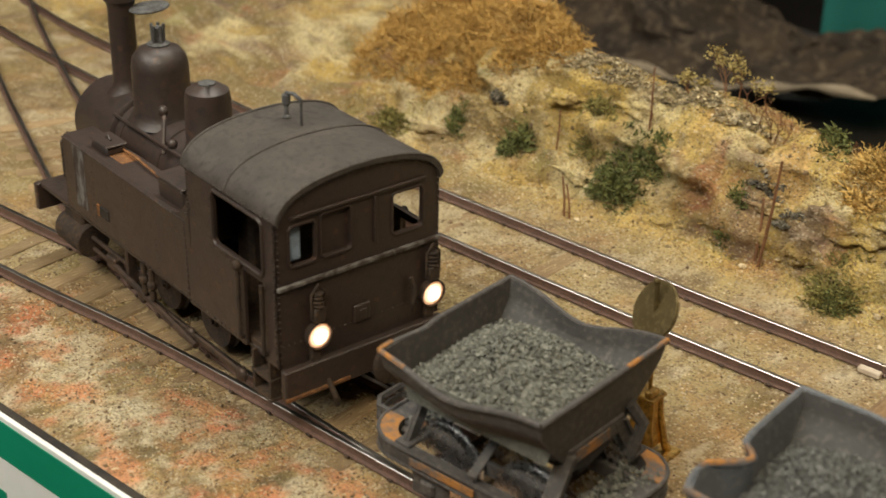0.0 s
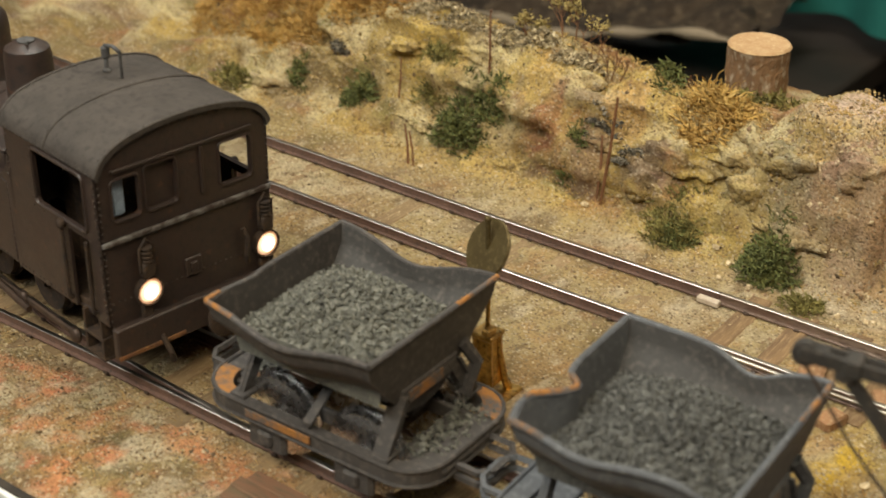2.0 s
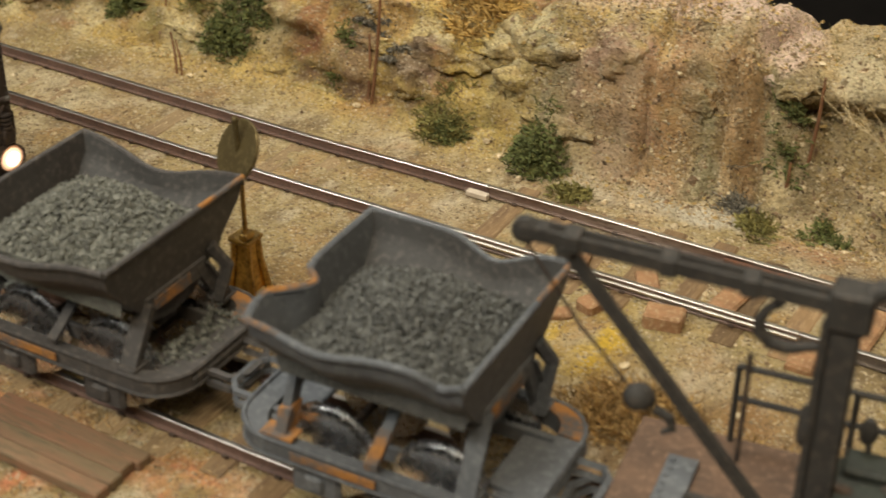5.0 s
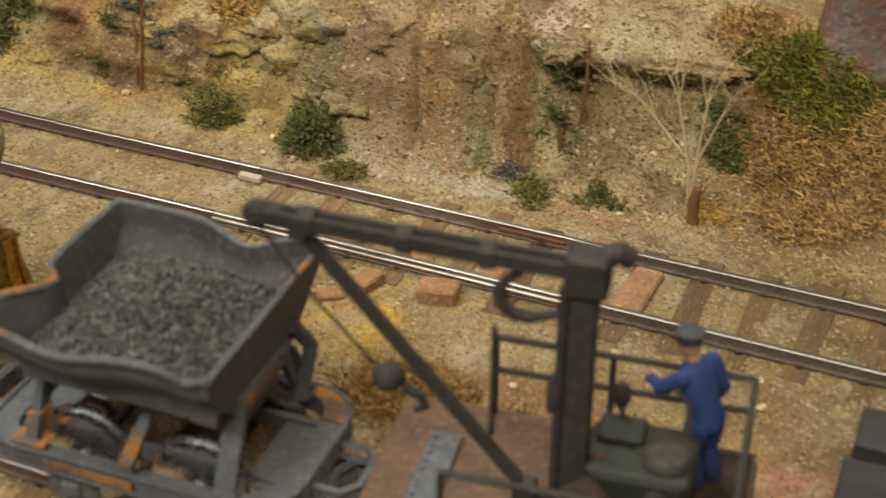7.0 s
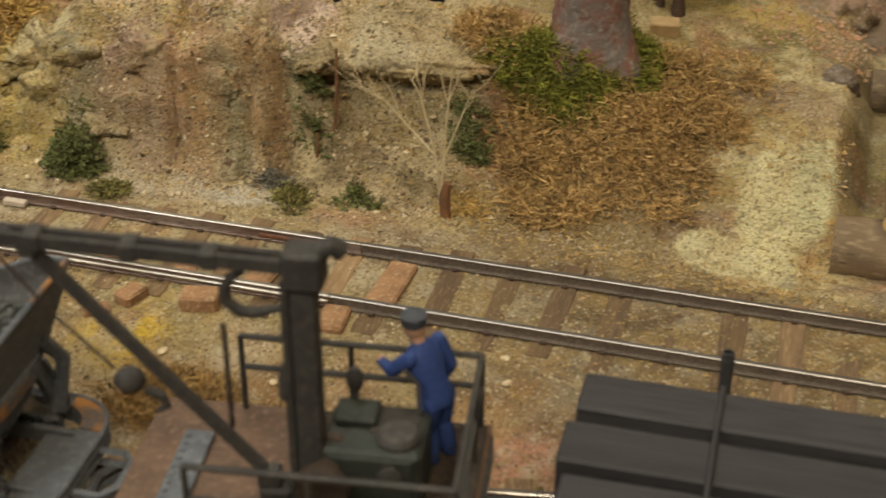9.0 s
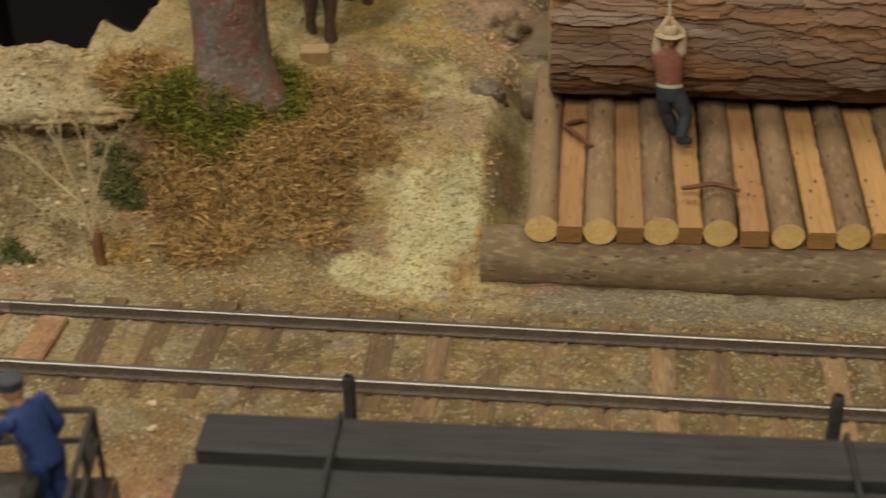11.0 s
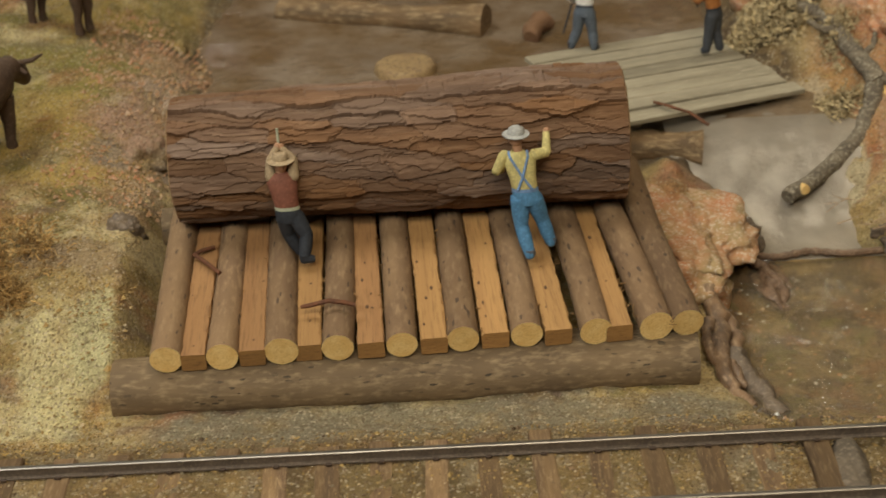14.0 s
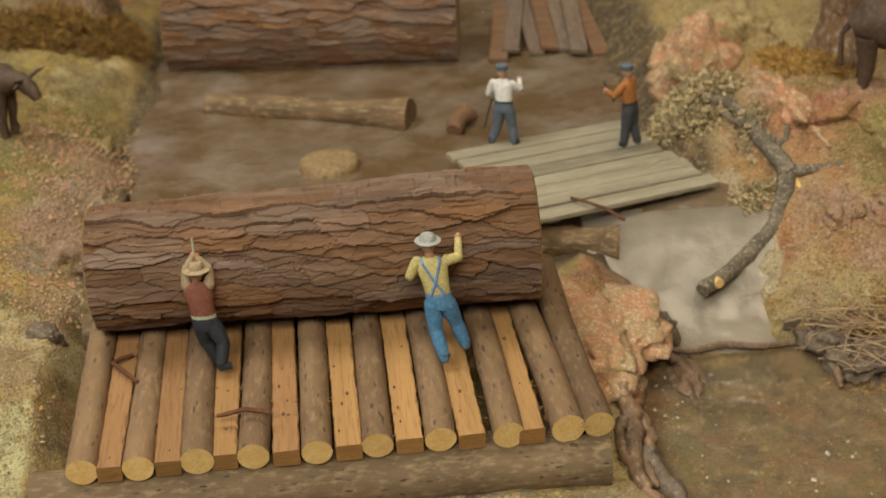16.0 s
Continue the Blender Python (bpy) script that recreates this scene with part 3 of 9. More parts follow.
def cover(x, y):
    base = np.empty(x.shape + (3,))
    base[:] = SAND
    k = np.clip((y - 45) / 60, 0, 1)[..., None] * 0.6
    base = base * (1 - k) + np.array(OCHRE) * k
    wob = 12 * fbm(x, y, 22, 3, 21)
    for px, py, r, c in PATCHES:
        d = np.hypot(x - px, y - py) + wob
        w = np.clip(1.25 - d / r, 0, 1)[..., None]
        w = w * w * (3 - 2 * w)
        base = base * (1 - w) + np.array(c) * w
    wild = np.clip((y - 58) / 12, 0, 1) * np.clip((118 - x) / 15, 0.35, 1)
    calm = 1 - 0.35 * np.clip((x + 410) / 30, 0, 1) * np.clip((-235 - x) / 20, 0, 1)
    for k, (size, c, lo, amt) in enumerate(BLOTCHES):
        f_ = fbm(x, y * 1.2 + 0.8 * height(x, y), size, 4, 60 + 7 * k)
        w = (np.clip((f_ - lo) / 0.16, 0, 1) * amt * wild * (calm if k > 1 else 1))[..., None]
        base = base * (1 - w) + np.array(c) * w
    wet = (np.clip((y - 228) / 8, 0, 1) * np.clip((x + 112) / 8, 0, 1) * np.clip((212 - x) / 10, 0, 1))[..., None] * 0.9
    base = base * (1 - wet) + np.array((0.085, 0.062, 0.042)) * wet
    brook = (np.clip((x - 128) / 14, 0, 1) * np.clip((y - 62) / 10, 0, 1) * np.clip((200 - y) / 12, 0, 1))[..., None] * 0.85
    base = base * (1 - brook) + np.array((0.165, 0.122, 0.058)) * brook
    for k, (size, c, lo) in enumerate([(16, (0.20, 0.115, 0.058), 0.12), (13, (0.14, 0.13, 0.05), 0.16), (10, (0.085, 0.065, 0.04), 0.15), (6, (0.26, 0.20, 0.12), 0.28)]):
        w = (np.clip((fbm(x, y, size, 4, 360 + 7 * k) - lo) / 0.15, 0, 1))[..., None] * brook
        base = base * (1 - w) + np.array(c) * w
    near = np.clip((62 - y) / 10, 0, 1)
    east = (np.clip((x + 290) / 120, 0, 1) * near * np.clip((y + 52) / 22, 0, 1))[..., None] * 0.85
    base = base * (1 - east) + np.array((0.185, 0.128, 0.056)) * east
    for k, (size, c, lo, amt) in enumerate(DUST):
        f_ = fbm(x, y, size, 4, 160 + 7 * k)
        w = (np.clip((f_ - lo) / 0.2, 0, 1) * amt * near)[..., None]
        base = base * (1 - w) + np.array(c) * (1 - 0.52 * east) * w
    front_ = np.clip((-140 - y) / 10, 0, 1)
    for k, (size, c, lo, amt) in enumerate([(20, (0.33, 0.25, 0.10), -0.1, 0.7), (16, (0.60, 0.51, 0.34), 0.06, 0.85), (15, (0.17, 0.135, 0.07), 0.14, 0.75), (22, (0.62, 0.26, 0.12), 0.14, 0.8), (9, (0.60, 0.20, 0.10), 0.24, 0.75), (9, (0.56, 0.48, 0.33), 0.24, 0.8)]):
        f_ = fbm(x, y * 1.4, size, 4, 260 + 7 * k)
        w = (np.clip((f_ - lo) / 0.2, 0, 1) * amt * front_)[..., None]
        base = base * (1 - w) + np.array(c) * w
    face = (np.clip((x + 402) / 14, 0, 1) * np.clip((-236 - x) / 14, 0, 1) * np.clip((y - 60) / 8, 0, 1) * 0.62)[..., None]
    base = base * (1 - face) + np.array((0.54, 0.425, 0.24)) * face
    for k, (px, py, r, c) in enumerate(STAINS):
        d = np.hypot(x - px, (y - py) * 1.6) / r + 0.8 * fbm(x, y * 1.5, 9, 4, 460 + k)
        w = (np.clip((1.0 - d) / 0.35, 0, 1) * (0.42 if -410 < px < -240 else 0.7))[..., None]
        base = base * (1 - w) + np.array(c) * w
    for px, py, rx, ry, c in CRUSTS:
        d = np.hypot((x - px) / rx, (y - py) / ry) + 0.45 * fbm(x, y, 14, 4, 91)
        w = (np.clip((1.1 - d) / 0.22, 0, 1) * 0.88)[..., None]
        base = base * (1 - w) + np.array(c) * w
    return base


GROUND_MESH = []


def build_ground():
    xs = np.concatenate([np.arange(-1250, -720, 9), np.arange(-720, 330, 1.7), np.arange(330, 701, 16)])
    ys = np.concatenate([np.arange(-199, -60, 3.5), np.arange(-60, 60, 4.0), np.arange(60, 130, 1.05), np.arange(130, 170, 1.8), np.arange(170, 260, 2.6), np.arange(260, 901, 7)])
    gx, gy = np.meshgrid(xs, ys)
    z = height(gx, gy)
    cliff = np.clip((gy - 64) / 8, 0, 1) * np.clip((150 - gy) / 20, 0, 1) * np.clip((-225 - gx) / 25, 0, 1)
    gy2 = gy + cliff * (3.8 * fbm(gx, z, 13, 3, 5) + 1.6 * np.sin(z / 4.6 + 5 * fbm(gx, z * 0.5, 60, 2, 8)))
    # a crumbling lip that overhangs a hollow along the bank, and a second one under the crest
    lip_z = 27 + 9 * fbm(gx, gx * 0, 70, 3, 14)
    for lz, amp, seed in ((lip_z, 1.0, 15), (lip_z + 13, 0.6, 16), (lip_z - 15, 0.5, 17)):
        some = np.clip(0.55 + 1.5 * fbm(gx, gx * 0 + 5, 32, 3, seed), 0.0, 1.0) * np.clip((-330 - gx) / 30, 0.25, 1)
        gy2 = gy2 + cliff * amp * some * (-5.5 * np.exp(-(((z - lz) / 3.6) ** 2)) + 4.0 * np.exp(-(((z - lz + 9) / 5.0) ** 2)))
    # a ledge with a hollow under it in the niche of the cliff
    niche = np.clip((gx + 300) / 6, 0, 1) * np.clip((-246 - gx) / 8, 0, 1) * np.clip((gy - 80) / 5, 0, 1) * np.clip((125 - gy) / 10, 0, 1)
    gy2 = gy2 + niche * (-5.5 * np.exp(-(((z - 39) / 4.5) ** 2)) + 4.5 * np.exp(-(((z - 26) / 6) ** 2)))
    for x0, lean in ((-351, 0.02), (-323, 0.05), (-311, 0.0)):
        gy2 = gy2 + cliff * (7 if x0 > -315 else 4.5) * np.exp(-(((gx - x0 - lean * z) / (3.4 if x0 > -315 else 1.15)) ** 2))
    GROUND_MESH.extend((gx, gy2, z))
    me = bpy.data.meshes.new("ground")
    vs = np.stack([gx, gy2, z], -1).reshape(-1, 3) * MM
    w, h = len(xs), len(ys)
    a = (np.arange(h - 1)[:, None] * w + np.arange(w - 1)[None]).ravel()
    fs = np.stack([a, a + 1, a + 1 + w, a + w], -1)
    # the layout ends where its back edge drops away
    low = (z.ravel()[fs] < np.where((gx.ravel()[fs] < -500) & (gy.ravel()[fs] > 160), 8, -40)).any(1)
    fs = fs[~low]
    me.from_pydata(vs.tolist(), [], fs.tolist())
    ca = me.color_attributes.new("cover", "FLOAT_COLOR", "POINT")
    cc = np.ones((w * h, 4))
    cc[:, :3] = cover(gx, gy).reshape(-1, 3)
    wet = np.maximum(np.clip((gx - 126) / 14, 0, 1) * np.clip((gy - 60) / 8, 0, 1) * np.clip((204 - gy) / 10, 0, 1) * np.clip((-12 - z) / 6, 0, 1), np.clip((12.5 - z) / 3, 0, 1) * np.clip((gy - 215) / 10, 0, 1) * (gx > -130) * (gx < 225))
    cc[:, 3] = 1 - 0.9 * wet.ravel()
    ca.data.foreach_set("color", cc.ravel())
    me.materials.append(M_GROUND)
    me.polygons.foreach_set("use_smooth", [True] * len(fs))
    me.update()
    ob = new("ground", me)
    return tagged(ob, "sandy ochre model landscape of earth and rock", "ground", kind="structure")


build_ground()


# ---- tracks ----
def smooth_line(pts, step=3.0):
    """A smooth line through points of x, y."""
    out = []
    p = [Vector((*q, 0)) for q in pts]
    p = [2 * p[0] - p[1]] + p + [2 * p[-1] - p[-2]]
    for i in range(1, len(p) - 2):
        n = max(2, int((p[i + 1] - p[i]).length / step))
        for k in range(n):
            t = k / n
            out.append(0.5 * (2 * p[i] + (p[i + 1] - p[i - 1]) * t + (2 * p[i - 1] - 5 * p[i] + 4 * p[i + 1] - p[i + 2]) * t * t + (3 * p[i] - p[i - 1] - 3 * p[i + 1] + p[i + 2]) * t**3))
    out.append(p[-2])
    return out


def offset_line(line, d):
    out = []
    for i, q in enumerate(line):
        t = (line[min(i + 1, len(line) - 1)] - line[max(i - 1, 0)]).normalized()
        out.append(q + Vector((-t.y, t.x, 0)) * d)
    return out


RAIL_PROFILE = [(-1.7, -4.2), (1.7, -4.2), (1.7, -3.7), (0.45, -3.3), (0.45, -1.3), (0.95, -1.0), (0.95, -0.25), (0.7, 0.0), (-0.7, 0.0), (-0.95, -0.25), (-0.95, -1.0), (-0.45, -1.3), (-0.45, -3.3), (-1.7, -3.7)]


def rail_geo(line, z=0.0):
    g = Geo()
    rings = []
    for i, q in enumerate(line):
        t = (line[min(i + 1, len(line) - 1)] - line[max(i - 1, 0)]).normalized()
        nrm = Vector((-t.y, t.x, 0))
        rings.append([q + nrm * a + Vector((0, 0, b + z)) for a, b in RAIL_PROFILE])
    n = len(RAIL_PROFILE)
    g.rings(rings)
    # the worn top of the head is bright
    for i in range(len(g.f) - 2):
        if i % n in (6, 7, 8):
            g.m[i] = 1
    return g


def sleeper_mesh(name, length, width, seed, mat=None):
    r = random.Random(seed)
    g = Geo()
    rings = []
    for k in range(5):
        y = -length / 2 + length * k / 4
        j = lambda: r.uniform(-0.25, 0.25)  # noqa: E731
        rings.append([(-width / 2 + j(), y, -5.5), (width / 2 + j(), y, -5.5), (width / 2 + j(), y, -0.5 + j()), (width / 2 - 0.7, y, j() * 0.6), (-width / 2 + 0.7, y, j() * 0.6), (-width / 2 + j(), y, -0.5 + j())])
    g.rings(rings)
    return g.mesh(name, mat or M_SLEEPER)


SLEEPERS = [sleeper_mesh("sleeper", 56, w, i) for i, w in enumerate((8.2, 9.0, 8.6))]
DUSTY = [sleeper_mesh("sleeper", 54, w, i + 5, M_SLEEPER_PALE) for i, w in enumerate((8.2, 9.0, 8.6))]
SPIKE = Geo().box((0, 0, 0.5), (2.2, 1.2, 1.0), 0.3).mesh("spike", M_IRON)


def track(name, line, label, gauge=34.0, spacing=19.2, z=0.0, rails=True, skip=(), start=0.0, pieces=None):
    pieces = pieces or [(-9999, 9999, [M_RAIL_SIDE, M_RAIL_TOP], "rusty steel rail with bright worn top")]
    top = empty(name, Matrix(), label, "railway track", kind="structure")
    if rails:
        for d in (-gauge / 2, gauge / 2):
            ol = offset_line(line, d)
            for lo, hi, mats, lab in pieces:
                seg_ = []
                for p, q in zip(ol, ol[1:]):
                    for e in (lo, hi):
                        if p.x < e <= q.x:
                            seg_.append(p.lerp(q, (e - p.x) / (q.x - p.x)))
                    if lo < q.x < hi:
                        seg_.append(q)
                part("rail", rail_geo(seg_, z), mats, top, lab)
    dist, nxt, r = 0.0, start, random.Random(len(line))
    for a, b in zip(line, line[1:]):
        seg = (b - a).length
        while dist + seg >= nxt:
            q = a + (b - a) * ((nxt - dist) / seg)
            ang = math.degrees(math.atan2((b - a).y, (b - a).x))
            nxt += spacing * r.uniform(0.93, 1.07)
            if any(lo <= q.x <= hi for lo, hi in skip):
                continue
            me = (DUSTY if q.x < -395 else SLEEPERS)[r.randrange(3)]
            part("sleeper", me, None, top, m=at(q.x, q.y, z - 4.3 - (0.25 if q.x > -230 and q.y > -20 else 0.1 if q.x > -395 else 0.6) + r.uniform(-0.35, 0.2), 0, 0, ang + r.uniform(-1.6, 1.6)) @ pose(0, r.uniform(-2, 2) * MM, 0))
            for d in (-gauge / 2, gauge / 2):
                for e in (-2.3, 2.3):
                    s = q + Vector((0, d + e, 0))
                    if -700 < q.x < 320:
                        part("spike", SPIKE, None, top, m=at(s.x, s.y, z - 4.2, 0, 0, ang))
        dist += seg
    return top


BACK = smooth_line([(-1200, 110), (-1060, 68), (-960, 45), (-880, 34), (-770, 25), (-680, 20), (-590, 18.5), (-480, 16.5), (-395, 17), (-200, 17), (0, 17), (200, 17), (420, 17)])
FRONT = smooth_line([(-1200, -150), (-900, -135), (-690, -126.5), (-600, -120.5), (-470, -120), (-340, -119.5), (-270, -113), (-200, -100), (-130, -88), (-60, -81), (0, -78), (80, -76)])
BRANCH = smooth_line([(-1130, 130), (-1050, 84), (-960, 36), (-870, -8), (-800, -40), (-720, -75), (-660, -94), (-600, -107), (-540, -115), (-490, -118.5), (-470, -119.3)])
track("track_back", BACK, "model railway track with wooden sleepers on sand", skip=((152, 420),), pieces=[
    (-9999, -394.0, [M_RAIL_SIDE, M_RAIL_TOP], "rusty steel rail with bright worn top"),
    (-393.6, -262.4, [M_RAIL_PLAIN, M_RAIL_NEW], "bare bright rail bridging two boards"),
    (-262, 9999, [M_RAIL_DARK, M_RAIL_GREY], "dark grey steel rail with worn top")])
track("track_front", FRONT, "model railway track under the train", start=6)
track("track_branch", BRANCH, "diverging model railway track of a turnout", skip=((-1020, -830), (-560, -400)), start=4)


# ---- front board of the layout and the hall ----
M_WHITE = material("white_board", (0.80, 0.80, 0.77), (0.70, 0.70, 0.67), size=60, rough=0.45, bump=0.05)
M_GREEN = material("green_board", (0.008, 0.25, 0.14), (0.006, 0.22, 0.12), size=60, rough=0.45, bump=0.05)
M_BLACK = material("black_edge", (0.02, 0.018, 0.016), (0.05, 0.04, 0.03), size=10, rough=0.8)
front = empty("front_board", Matrix(), "white and green fascia board along the layout edge", "fascia board", kind="structure")
part("edge_strip", Geo().box((-300, -200.5, -12), (1900, 3.4, 16), 0.5), M_BLACK, front)
part("board", Geo().box((-300, -203.2, -104), (1900, 1.9, 200), 0.3), M_WHITE, front)
part("green_band", Geo().box((-300, -204.3, -14.5), (1900, 0.3, 16.5), 0.0), M_GREEN, front, "green printed band")
r_ = random.Random(3)
for k in range(14):
    w_ = r_.uniform(4, 9)
    part("lettering_bar", Geo().box((-640 + 14 * k, -204.3, -42), (w_, 0.3, 7), 0.0), M_GREEN, front)
M_HALL = material("dark_hall_floor", (0.02, 0.018, 0.016), (0.035, 0.03, 0.027), size=300, rough=0.6, bump=0.1, bump_size=40)
M_HALLWALL = material("dim_hall_wall", (0.10, 0.085, 0.07), (0.07, 0.06, 0.05), size=600, rough=0.8, bump=0.1, bump_size=40)
M_HALLCEIL = material("pale_hall_ceiling", (0.5, 0.45, 0.38), (0.42, 0.38, 0.32), size=600, rough=0.9, bump=0.1, bump_size=40)
def hall_side(name, c, s, mat):
    return thing(name, Geo().box(c, s), mat, Matrix(), "plain surface of the exhibition hall", "hall", kind="structure")
hall_side("floor", (0, 0, -1020), (9000, 9000, 40), M_HALL)
hall_side("ceiling", (0, 0, 2620), (9000, 9000, 40), M_HALLCEIL)
hall_side("wall_north", (0, 4500, 800), (9000, 40, 3600), M_HALLWALL)
hall_side("wall_south", (0, -4500, 800), (9000, 40, 3600), M_HALLWALL)
hall_side("wall_east", (4500, 0, 800), (40, 8960, 3600), M_HALLWALL)
hall_side("wall_west", (-4500, 0, 800), (40, 8960, 3600), M_HALLWALL)

# ---- timber deck, logs and figures ----
M_BARK_BIG = material("red_brown_bark", (0.178, 0.096, 0.049), (0.132, 0.070, 0.037), (0.215, 0.125, 0.070), 14, 2.5, rough=0.85, bump=0.6, bump_size=0.9, stretch=(0.2, 1, 1), plates="plate")
M_BARK_PLAIN = material("red_brown_split_bark", (0.195, 0.108, 0.057), (0.15, 0.081, 0.044), (0.23, 0.137, 0.08), 14, 2.5, rough=0.85, bump=0.6, bump_size=0.9, stretch=(0.2, 1, 1))
M_BARK_POLE = material("grey_brown_pole_bark", (0.225, 0.143, 0.077), (0.165, 0.102, 0.058), (0.27, 0.18, 0.10), 12, 2.0, rough=0.85, bump=0.8, bump_size=0.8, stretch=(1, 0.3, 1), random_value=0.22, speck=(0.09, 0.06, 0.04), speck_size=0.9, speck_at=0.95)
M_BARK_BASE = material("smooth_grey_log_bark", (0.20, 0.137, 0.076), (0.115, 0.08, 0.048), (0.29, 0.21, 0.12), 18, 2.0, rough=0.8, bump=0.5, bump_size=1.0, stretch=(0.35, 1, 1), speck=(0.06, 0.045, 0.03), speck_size=0.8, speck_at=0.955)
M_TIMBER = material("sawn_orange_pine", (0.44, 0.255, 0.098), (0.33, 0.18, 0.07), (0.24, 0.13, 0.052), 9, 1.3, rough=0.7, bump=0.4, bump_size=0.7, stretch=(1.7, 0.08, 1.7), random_value=0.2, contrast=0.5)
M_TIMBER_RED = material("sawn_reddish_pine", (0.39, 0.215, 0.09), (0.29, 0.15, 0.064), (0.22, 0.115, 0.05), 9, 1.3, rough=0.7, bump=0.5, bump_size=0.7, stretch=(1.5, 0.1, 1.5), random_value=0.2, contrast=0.5)
M_TIMBER_END = material("orange_timber_end", (0.40, 0.215, 0.07), (0.29, 0.15, 0.05), (0.20, 0.10, 0.04), 5, 0.8, rough=0.8, bump=0.8, bump_size=0.6, stretch=(0.3, 1, 2.2), random_value=0.25, contrast=0.5)
M_KNOT = material("dark_wood_knot", (0.13, 0.07, 0.035), (0.09, 0.05, 0.03), size=2, rough=0.8)


def end_grain():
    """Pale end wood with rings round the part's own axis."""
    mat = material("pale_end_grain", (0.80, 0.58, 0.25), (0.72, 0.47, 0.17), (0.62, 0.39, 0.14), 5, 1.0, rough=0.75, bump=0.2, bump_size=0.5, random_value=0.12)
    nt = mat.node_tree
    n, l = nt.nodes, nt.links
    b = n["Principled BSDF"]
    old = b.inputs["Base Color"].links[0].from_socket
    wv = n.new("ShaderNodeTexWave")
    wv.wave_type, wv.rings_direction = "RINGS", "Y"
    wv.inputs["Scale"].default_value, wv.inputs["Distortion"].default_value = 260, 1.2
    co = n.new("ShaderNodeTexCoord")
    l.new(co.outputs["Object"], wv.inputs["Vector"])
    m_ = n.new("ShaderNodeMix")
    m_.data_type, m_.blend_type = "RGBA", "MULTIPLY"
    l.new(wv.outputs["Fac"], m_.inputs[0])
    l.new(old, m_.inputs[6])
    m_.inputs[7].default_value = (0.95, 0.92, 0.88, 1)
    l.new(m_.outputs[2], b.inputs["Base Color"])
    return mat


M_END = end_grain()
M_LOGEND = material("brown_sawn_log_end", (0.36, 0.23, 0.115), (0.28, 0.17, 0.085), (0.44, 0.30, 0.16), 6, 1.4, rough=0.8, bump=0.4)
M_RUST = material("rusty_iron", (0.17, 0.07, 0.035), (0.10, 0.045, 0.025), size=3, rough=0.85, bump=0.5, bump_size=0.6)


def pole_geo(length, r0, r1, seed, bend=1.5):
    """A slightly bent debarked pole along y from 0 (front) to length. Slot 1: its sawn ends."""
    rr = random.Random(seed)
    g = Geo()
    rings = []
    n, seg = 22, 20
    b1, b2, ph = rr.uniform(-bend, bend), rr.uniform(-bend, bend) * 0.5, rr.uniform(0, 6)
    for i in range(n + 1):
        t = i / n
        r = r0 + (r1 - r0) * t
        cx, cz = b1 * math.sin(t * 3), b2 * math.sin(t * 3)
        lump = 0.35 * math.sin(9 * t + ph) + (0.7 if rr.random() < 0.1 else 0)
        rings.append([(cx + (r + lump * 0.5 * max(0, math.cos(2 * math.pi * k / seg - ph)) + rr.uniform(-0.12, 0.12)) * math.cos(2 * math.pi * k / seg), length * t, cz + (r + lump * 0.4 + rr.uniform(-0.12, 0.12)) * math.sin(2 * math.pi * k / seg)) for k in range(seg)])
    g.rings(rings)
    g.m[-1] = g.m[-2] = 1
    return g


def timber_geo(length, w, h, seed):
    """A rough-sawn timber along y with nicked edges. Slot 1: its sawn ends."""
    rr = random.Random(seed)
    g = Geo()
    rings = []
    n = 44
    b1, ph = rr.uniform(-0.5, 0.5), rr.uniform(0, 6)
    for i in range(n + 1):
        y = length * i / n
        def j(k):
            return rr.uniform(-k, k)
        cx, cl, cr = b1 * math.sin(3 * i / n + ph), 0.35 + max(0, rr.gauss(0, 0.35)), 0.35 + max(0, rr.gauss(0, 0.35))
        rings.append([(cx - w / 2 + 0.5, y, -h / 2), (cx + w / 2 - 0.5, y, -h / 2), (cx + w / 2 + j(0.2), y, -h / 2 + 0.5), (cx + w / 2 + j(0.25), y, h / 2 - cr), (cx + w / 2 - cr + j(0.1), y + j(0.2), h / 2 + j(0.1)), (cx - w / 2 + cl + j(0.1), y + j(0.2), h / 2 + j(0.1)), (cx - w / 2 + j(0.25), y, h / 2 - cl), (cx - w / 2 + j(0.2), y, -h / 2 + 0.5)])
    g.rings(rings)
    g.m[-1] = g.m[-2] = 1
    return g


